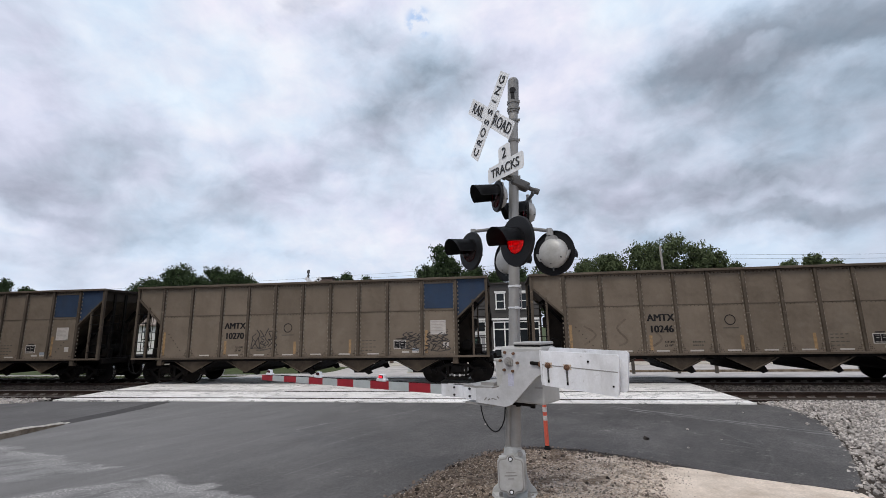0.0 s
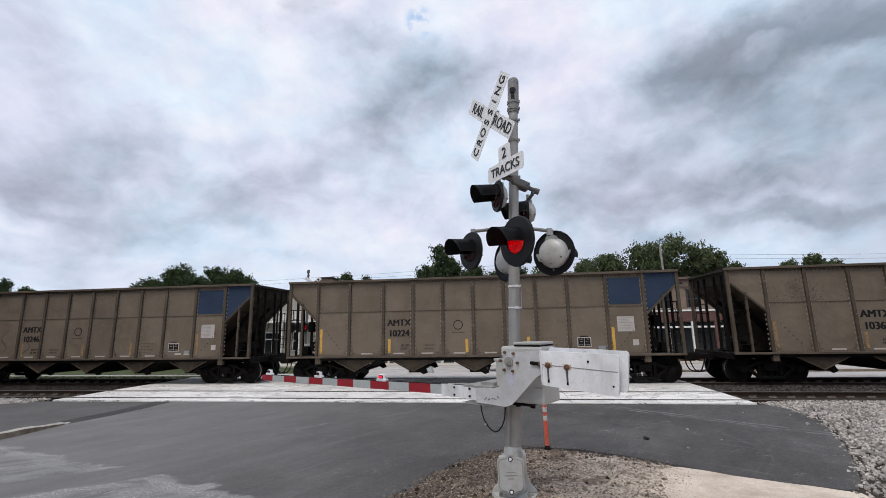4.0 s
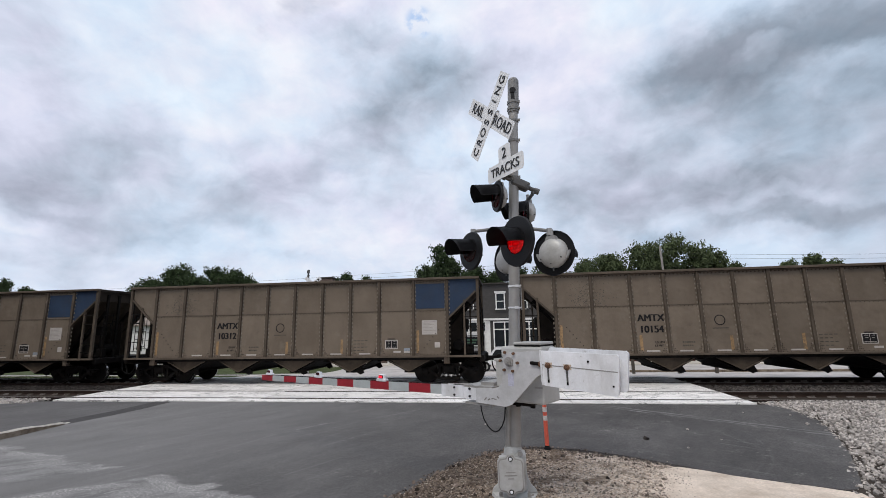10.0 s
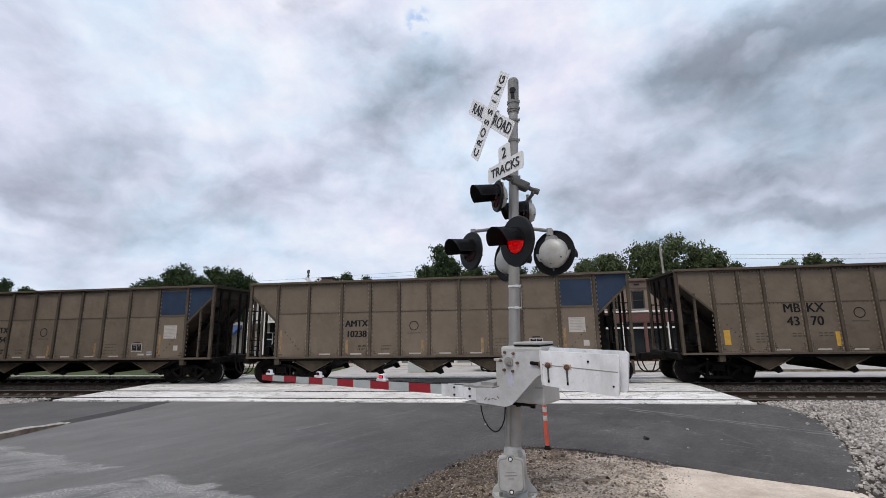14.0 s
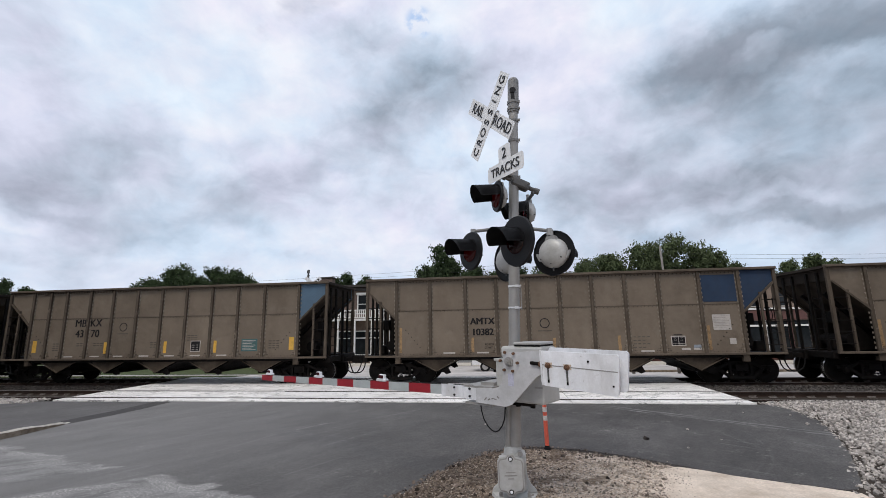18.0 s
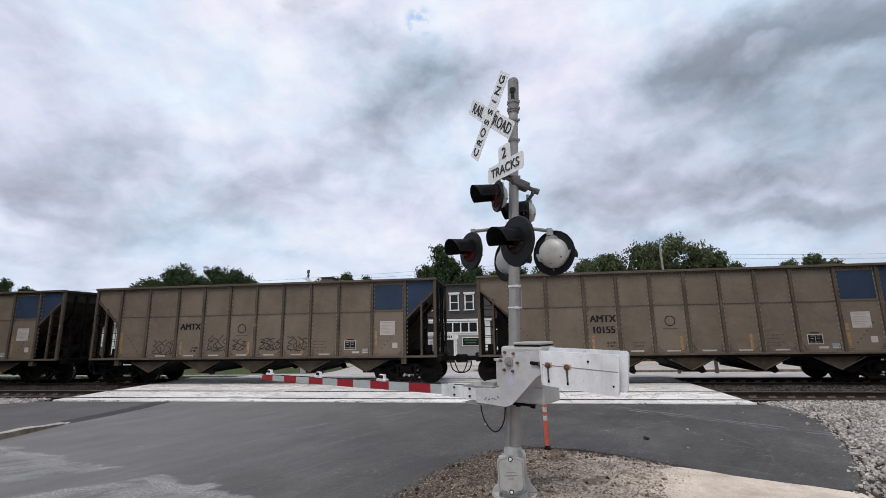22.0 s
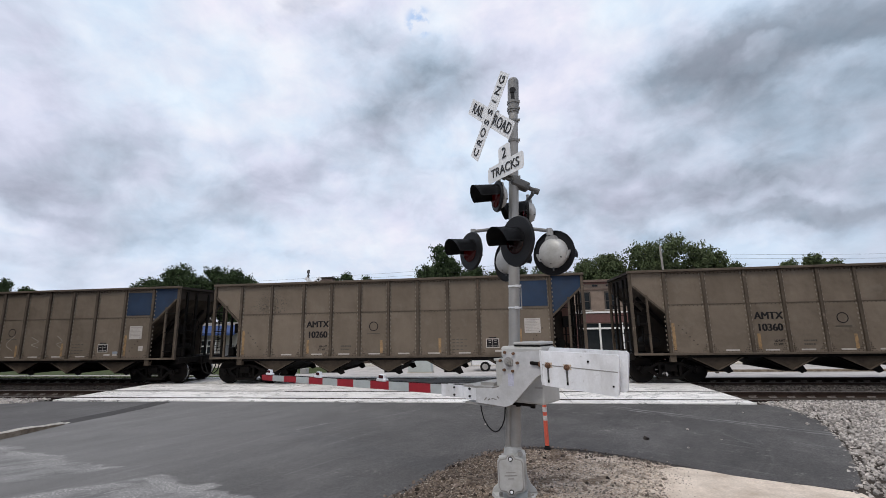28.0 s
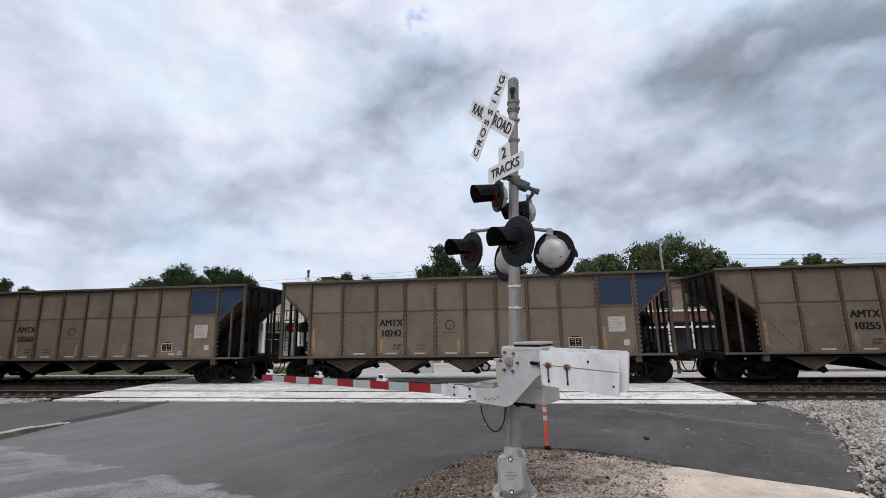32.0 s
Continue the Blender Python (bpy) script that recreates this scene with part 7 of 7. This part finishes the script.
def balcony_house():
    ob = thing("brick_house", pose(0, 0, 0), "weathered brick house with a white-railed balcony", "building")
    y = FRONT + 0.6
    x0, x1, top = -13.2, -5.9, 6.55
    shell(ob, x0, x1, y, y + 12, top, M["brick_dull"], M["brick_dull"])
    shaped("cornice", lambda bm: (box(bm, ((x0 + x1) / 2, y - 0.2, top), (x1 - x0 + 0.5, 0.7, 0.24), bevel=0.03), box(bm, ((x0 + x1) / 2, y - 0.08, top - 0.35), (x1 - x0 + 0.2, 0.3, 0.3))), M["roofing"], ob)
    for x in (-11.9, -9.3, -7.2):
        sash_window(ob, x, 3.75, 5.6, 0.85, y)
    shaped("balcony_floor", lambda bm: box(bm, ((x0 + x1) / 2, y - 0.8, 3.05), (x1 - x0, 1.6, 0.2)), M["white"], ob)
    shaped("balcony_rail", lambda bm: (box(bm, ((x0 + x1) / 2, y - 1.55, 4.0), (x1 - x0, 0.08, 0.08)), box(bm, ((x0 + x1) / 2, y - 1.55, 3.25), (x1 - x0, 0.08, 0.08))), M["white"], ob)
    for i in range(36):
        shaped("baluster", lambda bm: box(bm, (x0 + 0.1 + i * (x1 - x0 - 0.2) / 35, y - 1.55, 3.62), (0.09, 0.06, 0.7)), M["white"], ob)
    for i in range(5):
        shaped("column", lambda bm: rod(bm, (x0 + 0.15 + i * (x1 - x0 - 0.3) / 4, y - 1.5, BASE), (x0 + 0.15 + i * (x1 - x0 - 0.3) / 4, y - 1.5, 2.97), 0.10, 12), M["white"], ob)
    front_window(ob, -11.9, -7.0, -0.5, 1.9, y, (-10.2, -8.6), (1.2,))


def pale_house():
    ob = thing("house", pose(0, 0, 0), "pale painted house with a porch balcony", "building")
    y = FRONT + 1.0
    x0, x1, top = -21.5, -13.6, 5.6
    shell(ob, x0, x1, y, y + 10, top, M["pale_wall"], M["pale_wall"])
    shaped("chimney", lambda bm: box(bm, (-14.6, y + 3, 6.35), (1.45, 0.9, 3.1)), M["brick_dull"], ob)
    shaped("chimney_cap", lambda bm: box(bm, (-14.6, y + 3, 7.95), (1.65, 1.1, 0.14)), M["roofing"], ob)
    shaped("balcony_floor", lambda bm: box(bm, ((x0 + x1) / 2, y - 0.8, 3.0), (x1 - x0, 1.6, 0.2)), M["white"], ob)
    shaped("balcony_rail", lambda bm: (box(bm, ((x0 + x1) / 2, y - 1.55, 4.0), (x1 - x0, 0.08, 0.08)), box(bm, ((x0 + x1) / 2, y - 1.55, 3.2), (x1 - x0, 0.08, 0.08))), M["white"], ob)
    for i in range(30):
        shaped("baluster", lambda bm: box(bm, (x0 + 0.1 + i * (x1 - x0 - 0.2) / 29, y - 1.55, 3.6), (0.10, 0.06, 0.74)), M["white"], ob)
    for i in range(5):
        shaped("column", lambda bm: box(bm, (x0 + 0.15 + i * (x1 - x0 - 0.3) / 4, y - 1.5, 0.77), (0.2, 0.2, 4.4)), M["white"], ob)
    front_window(ob, -20.5, -18.2, -0.4, 1.9, y, (-19.3,), (1.2,))
    sash_window(ob, -16.5, 0.1, 1.9, 0.9, y)


def awning_shop():
    ob = thing("shop_building", pose(0, 0, 0), "low pale shop with a blue awning", "building")
    y = FRONT
    x0, x1, top = -31.5, -22.0, 3.05
    shell(ob, x0, x1, y, y + 10, top, M["pale_wall"], M["pale_wall"])
    shaped("awning", lambda bm: slab(bm, [(x0 + 0.3, y, 2.75), (x0 + 0.3, y - 1.4, 2.0), (x0 + 0.3, y - 1.4, 1.72), (x0 + 0.3, y, 2.4)], (x1 - x0 - 0.6, 0, 0)), M["awning"], ob, "blue cloth awning")
    front_window(ob, -27.2, -25.2, -0.2, 1.2, y, (-26.2,), (0.6,))
    front_window(ob, -30.8, -28.6, -0.4, 1.4, y, (-29.7,))
    shaped("door", lambda bm: box(bm, (-23.6, y - 0.05, -0.35), (0.95, 0.08, 2.1)), M["door_grey"], ob, "grey shop door")


M["brick_dull"] = surface("sooty_brown_brick", (0.135, 0.095, 0.075), 0.85, var=0.2, scale=2, fine=30, bump=0.3)
M["door_grey"] = surface("grey_door_paint", (0.16, 0.16, 0.165), 0.6, var=0.1, bump=0.03)
M["grey_panel"] = surface("grey_storefront_paint", (0.22, 0.22, 0.22), 0.65, var=0.1, scale=2, bump=0.05)
def garage():
    """A low white-walled building with a long shingled slope, past the end of the brick row."""
    ob = thing("garage_building", pose(0, 0, 0), "low white-walled garage with a long brown shingled roof", "building")
    x0, x1, y0, y1, eave, ridge = 33.4, 52.0, 30.0, 42.0, 1.95, 5.3
    shaped("wall", lambda bm: box(bm, ((x0 + x1) / 2, y0 + 0.15, (BASE + eave) / 2), (x1 - x0, 0.3, eave - BASE)), M["white"], ob)
    for x in (x0 + 0.15, x1 - 0.15):
        shaped("wall", lambda bm: slab(bm, [(x - 0.15, y0 + 0.3, BASE), (x - 0.15, y1, BASE), (x - 0.15, y1, eave), (x - 0.15, (y0 + y1) / 2, ridge - 0.2), (x - 0.15, y0 + 0.3, eave)], (0.3, 0, 0)), M["pale_wall"], ob)
    shaped("wall", lambda bm: box(bm, ((x0 + x1) / 2, y1 - 0.15, (BASE + eave) / 2), (x1 - x0 - 0.6, 0.3, eave - BASE)), M["white"], ob)
    mid = (y0 + y1) / 2
    for k in range(10):
        for ya, yb in ((y0 - 0.4, mid), (y1 + 0.4, mid)):
            u0, u1 = k / 10, (k + 1) / 10
            shaped("shingle_course", lambda bm: slab(bm, [(x0 - 0.3, ya + (yb - ya) * u0, eave - 0.12 + (ridge - eave) * u0 + 0.03), (x1 + 0.3, ya + (yb - ya) * u0, eave - 0.12 + (ridge - eave) * u0 + 0.03), (x1 + 0.3, ya + (yb - ya) * u1, eave - 0.12 + (ridge - eave) * u1), (x0 - 0.3, ya + (yb - ya) * u1, eave - 0.12 + (ridge - eave) * u1)], (0, 0, 0.05)), M["shingle"], ob)
    for x in (36.2, 41.0):
        shaped("garage_door", lambda bm: (box(bm, (x, y0 - 0.03, -0.25), (3.2, 0.08, 2.3)), *[box(bm, (x, y0 - 0.08, -1.1 + 0.55 * i), (3.1, 0.03, 0.04)) for i in range(4)]), M["white"], ob)


M["shingle"] = surface("brown_grey_shingles", (0.26, 0.22, 0.19), 0.9, var=0.2, scale=3, fine=25, bump=0.4, spec=0.1)
garage()
grey_shop()
brick_row()
balcony_house()
pale_house()
awning_shop()


def boarded_house():
    ob = thing("house", pose(0, 0, 0), "low white boarded house with a brown shingled roof", "building")
    y, x0, x1, top = FRONT + 0.8, -47.0, -32.4, 2.9
    shell(ob, x0, x1, y, y + 9, top, M["white"], M["white"], roof=False)
    for k in range(17):
        z = BASE + 0.1 + 0.25 * k
        shaped("siding_board", lambda bm: slab(bm, [(x0, y - 0.03, z), (x1, y - 0.03, z), (x1, y - 0.008, z + 0.245), (x0, y - 0.008, z + 0.245)], (0, 0.03, 0)), M["white"], ob)
    for ya, yb in ((y - 0.4, y + 4.5), (y + 9.4, y + 4.5)):
        shaped("roof", lambda bm: slab(bm, [(x0 - 0.3, ya, top - 0.05), (x1 + 0.3, ya, top - 0.05), (x1 + 0.3, yb, top + 2.2), (x0 - 0.3, yb, top + 2.2)], (0, 0, 0.12)), M["shingle"], ob)
    for x in (-45.0, -42.2, -36.8):
        sash_window(ob, x, 0.2, 1.75, 0.95, y - 0.03)
    shaped("door", lambda bm: box(bm, (-39.4, y - 0.07, -0.35), (0.95, 0.08, 2.1)), M["brown_sign"], ob, "maroon front door")


boarded_house()
for x in (11.69, 13.87, 15.63):
    bm = bmesh.new()
    rod(bm, (0, 0, 0), (0, 0, 0.95), 0.085, 12, 0.08)
    rod(bm, (0, 0, 0.95), (0, 0, 0.98), 0.08, 12, 0.05)
    post = tagged(part("bollard", bm, M["wood_bollard"], None), "dark weathered timber bollard beside the far street", "bollard", "timber bollards")
    post.matrix_basis = pose(x, 7.5, gz(x, 7.5) + 0.03)


def shade_block(x0, x1, y0, y1, top, wall, label):
    """A plain building added out of view to block sky light from one side."""
    ob = thing("brick_building", pose(0, 0, 0), label, "building")
    z0, t = -0.25, 0.35
    shaped("wall", lambda bm: box(bm, ((x0 + x1) / 2, y1 - t / 2, (z0 + top) / 2), (x1 - x0, t, top - z0)), wall, ob)
    shaped("wall", lambda bm: box(bm, ((x0 + x1) / 2, y0 + t / 2, (z0 + top) / 2), (x1 - x0, t, top - z0)), wall, ob)
    for x in (x0 + t / 2, x1 - t / 2):
        shaped("wall", lambda bm: box(bm, (x, (y0 + y1) / 2, (z0 + top) / 2), (t, y1 - y0 - 2 * t, top - z0)), wall, ob)
    shaped("roof", lambda bm: box(bm, ((x0 + x1) / 2, (y0 + y1) / 2, top - 0.4), (x1 - x0 - 2 * t, y1 - y0 - 2 * t, 0.2)), M["roofing"], ob)
    shaped("cornice", lambda bm: box(bm, ((x0 + x1) / 2, (y0 + y1) / 2, top + 0.08), (x1 - x0 + 0.3, y1 - y0 + 0.3, 0.16), None, 0.03), M["roofing"], ob)


# added out of view: they darken both ends of the train and the street
shade_block(-40.0, -14.5, -30.0, -8.0, 8.5, M["brick_dull"], "unseen added brown brick block that shades the train's left end")
shade_block(21.0, 42.0, -34.0, -12.0, 7.0, M["brick_dull"], "unseen added brown brick block that shades the train's right end")


def far_signal():
    """The crossing signal on the other side of the tracks, seen from behind."""
    X, Y = -6.62, 9.0
    z0 = gz(X, Y)
    ob = thing("crossing_signal", pose(X, Y, z0), "far crossing signal with crossbuck, facing the other way", "crossing signal")
    shaped("mast", lambda bm: rod(bm, (0, 0, 0), (0, 0, 5.95), 0.065, 16), M["dull_alu"], ob)
    shaped("bell", lambda bm: (rod(bm, (0, 0, 5.92), (0, 0, 5.97), 0.085, 14), rod(bm, (0, 0, 5.97), (0, 0, 6.10), 0.055, 12), rod(bm, (0, 0, 6.10), (0, 0, 6.28), 0.088, 16), rod(bm, (0, 0, 6.28), (0, 0, 6.32), 0.088, 16, 0.05)), M["dull_alu"], ob)
    shaped("base", lambda bm: (box(bm, (0, 0, 0.2), (0.4, 0.4, 0.4), bevel=0.03), box(bm, (0, -0.2, 1.5), (0.5, 0.4, 0.6), bevel=0.03)), M["alu"], ob)
    cb = new("crossbuck")
    cb.parent = ob
    cb.matrix_basis = pose(0.36, -0.1, 5.40, 0, 0, 20)
    for s in (-1, 1):
        shaped("blade", lambda bm: box(bm, (0, 0.012 * s, 0), (1.22, 0.006, 0.229), Euler((0, radians(42 * s), 0)).to_matrix()), M["sign"], cb, "white blade")
    for i in range(6):
        shaped("blade_bar", lambda bm: box(bm, (-0.42 + 0.17 * i, -0.02, 0), (0.09, 0.006, 0.13), None), M["sign_black"], cb).matrix_basis = pose(0, 0, 0, 0, -42, 0)
    shaped("cross_arm", lambda bm: rod(bm, (-0.85, -0.1, 3.09), (0.42, 0.1, 3.09), 0.025, 10), M["alu"], ob)
    for x in (-0.42, 0.34):
        lamp_unit(ob, pose(x, 0.2, 2.80, 0, 0, 172))
    for key, x in (("far_left_glow", -0.85), ("far_glow", -0.05)):
        lamp = lamp_unit(ob, pose(x, -0.25, 2.80, 0, 0, 28))
        flashers[key] = shaped("lamp_block", lambda bm: rod(bm, (0, 0.004, 0), (0, -0.002, 0), 0.148, 24), M["lit"], lamp, "glowing red lamp")


far_signal()


def signal_cabinet():
    X, Y = -0.15, 12.0
    z0 = gz(X, Y)
    h = 1.25 - z0
    ob = thing("signal_cabinet", pose(X, Y, z0), "pale grey-green steel signal cabinet beyond the tracks", "cabinet")
    shaped("body", lambda bm: box(bm, (0, 0, 0.15 + (h - 0.15) / 2), (1.5, 0.9, h - 0.15), bevel=0.02), M["cabinet"], ob)
    shaped("roof", lambda bm: box(bm, (0, 0, h + 0.03), (1.62, 1.02, 0.07), bevel=0.015), M["cabinet"], ob)
    for s in (-1, 1):
        shaped("door", lambda bm: box(bm, (s * 0.36, -0.46, 0.15 + (h - 0.15) / 2), (0.68, 0.03, h - 0.35), bevel=0.008), M["cabinet"], ob)
    shaped("plinth", lambda bm: box(bm, (0, 0, 0.07), (1.6, 1.0, 0.22)), M["kerb"], ob)


signal_cabinet()


def pickup():
    X, Y = 5.45, 19.5
    z0 = gz(X, Y) + 0.06
    ob = thing("pickup_truck", pose(X, Y, z0, 0, 0, 180), "white parked pickup truck before the grey shop", "pickup truck")

    def body(bm):
        slab(bm, [(2.75, -0.95, 0.55), (2.75, -0.95, 0.95), (2.6, -0.95, 1.08), (1.35, -0.95, 1.16), (-2.75, -0.95, 1.14), (-2.75, -0.95, 0.55)], (0, 1.9, 0))
    shaped("body", body, M["car_paint"], ob)
    shaped("cab", lambda bm: slab(bm, [(1.45, -0.86, 1.15), (0.95, -0.80, 1.84), (-1.0, -0.80, 1.88), (-1.25, -0.86, 1.15)], (0, 1.66, 0)), M["car_paint"], ob)
    shaped("side_window", lambda bm: slab(bm, [(1.22, 0.815, 1.2), (0.84, 0.815, 1.75), (-0.1, 0.815, 1.78), (-0.1, 0.815, 1.2)], (0, 0.03, 0)), M["pane"], ob)
    shaped("side_window", lambda bm: slab(bm, [(-0.2, 0.815, 1.2), (-0.2, 0.815, 1.74), (-0.85, 0.815, 1.75), (-1.05, 0.815, 1.2)], (0, 0.03, 0)), M["pane"], ob)
    for x in (1.75, -1.75):
        for s in (-1, 1):
            w = shaped("wheel", lambda bm: rod(bm, (x, s * 0.74, 0.39), (x, s * 0.98, 0.39), 0.39, 24), M["rubber"], ob)
            shaped("rim", lambda bm: rod(bm, (x, s * 0.97, 0.39), (x, s * 0.995, 0.39), 0.23, 18), M["galv"], w)
    shaped("headlight", lambda bm: box(bm, (2.74, 0.7, 0.88), (0.06, 0.35, 0.16), bevel=0.01), M["placard"], ob)
    shaped("bumper", lambda bm: box(bm, (2.8, 0, 0.58), (0.14, 1.9, 0.2), bevel=0.03), M["galv"], ob)


pickup()


def utility_pole(x, y, h, lean=0.0):
    ob = thing("utility_pole", pose(x, y, gz(x, y), 0, lean, 0), "weathered wooden utility pole with side-mounted insulators", "utility pole", "utility poles")
    shaped("pole", lambda bm: rod(bm, (0, 0, 0), (0, 0, h), 0.17, 12, 0.12), M["wood_pole"], ob)
    for z in (h - 0.35, h - 0.9, h - 1.5):
        shaped("insulator", lambda bm: (rod(bm, (0, -0.12, z), (0, -0.28, z), 0.03, 8), rod(bm, (0, -0.28, z - 0.05), (0, -0.28, z + 0.07), 0.05, 8)), M["galv"], ob)


utility_pole(25.3, 40, 13.1, -1.2)
utility_pole(-120, 40, 11.0)
utility_pole(92, 42, 13.0)
for z0, z1 in ((12.2, 10.6), (11.7, 10.1), (10.4, 9.2)):
    bm = bmesh.new()
    for (xa, za), (xb, zb) in (((-120, z1 - 1.9), (25.3, z0 - 1.4)), ((25.3, z0 - 1.4), (92, z0 - 1.6))):
        pts = [(xa + (xb - xa) * i / 12, 40.0, za + (zb - za) * i / 12 - 1.1 * (1 - (2 * i / 12 - 1) ** 2)) for i in range(13)]
        path_tube(bm, pts, 0.012, 5)
    tagged(part("overhead_wire", bm, M["rubber"], None), "thin dark overhead wire between utility poles", "wire", "overhead wires")
# low verge weeds beyond the tracks
def grass_verge():
    rnd = random.Random(9)
    verts, faces = [], []
    for _ in range(9000):
        x, y = rnd.uniform(-34, -9.2), rnd.uniform(4.2, 13)
        z = gz(x, y)
        a = rnd.uniform(0, 6.28)
        h, w = rnd.uniform(0.02, 0.07), rnd.uniform(0.01, 0.025)
        b = len(verts)
        verts += [(x - w * math.cos(a), y - w * math.sin(a), z), (x + w * math.cos(a), y + w * math.sin(a), z), (x + rnd.uniform(-0.06, 0.06), y + rnd.uniform(-0.06, 0.06), z + h)]
        faces.append((b, b + 1, b + 2))
    me = bpy.data.meshes.new("grass")
    me.from_pydata(verts, [], faces)
    me.materials.append(M["grass"])
    tagged(new("grass", me), "rough summer grass on the verge beyond the tracks", "grass", kind="stuff")


grass_verge()


# ---- what moves: the train rolls by, its wheels turn, the lamps flash ----
def train_run(t):
    """Metres that the train has rolled since 6 s; it gathers speed from 6.33 to 7.42 m/s."""
    v0, a = 6.335, 0.0339
    return v0 * (t - 6) + 0.5 * a * (t * t - 36)


def motions():
    n = 320
    for i, ob in enumerate(cars):
        x0 = (i - 4) * PITCH_CAR + HALF
        walk(ob, [(t, pose(x0 - train_run(t), FAR_C, 0)) for t in (0, 4, 8, 12, 16, 20, 24, 28, 32)])
        for tr in ob.children:
            if tr.name.startswith("truck"):
                for w in tr.children:
                    if w.name.startswith("wheelset"):
                        at = w.matrix_basis.translation.copy()
                        rows = []
                        for k in range(n + 1):
                            t = 32.0 * k / n
                            rows.append((t, pose(at.x, at.y, at.z, 0, -math.degrees((train_run(t) - train_run(0)) / WHEEL_R), 0)))
                        walk(w, rows)
    # lamp blocks draw back behind their reflectors while a lamp is dark
    period, start, dark = 1.2478, 0.35, 0.60
    for key, phase in (("right_glow", 0.0), ("left_glow", dark), ("side_glow", dark), ("far_glow", 0.0), ("far_left_glow", dark), ("arm_glow", 0.0)):
        ob = flashers[key]
        back = pose(0, 0.03, 0) if key != "arm_glow" else pose(0, -0.03, 0)
        front = pose(0, 0, 0)
        rows = []
        k = -1
        while start + k * period < 33:
            a = start + k * period + phase
            b = a + (dark if not phase else period - dark)
            for t, m in ((a - 0.034, front), (a, back), (b - 0.034, back), (b, front)):
                rows.append((t, m))
            k += 1
        rows = [r for r in sorted(rows, key=lambda r: r[0]) if 0.01 < r[0] < 31.97]
        rows = [(0.0, rows[0][1])] + rows + [(32.0, rows[-1][1])]
        walk(ob, rows)


motions()
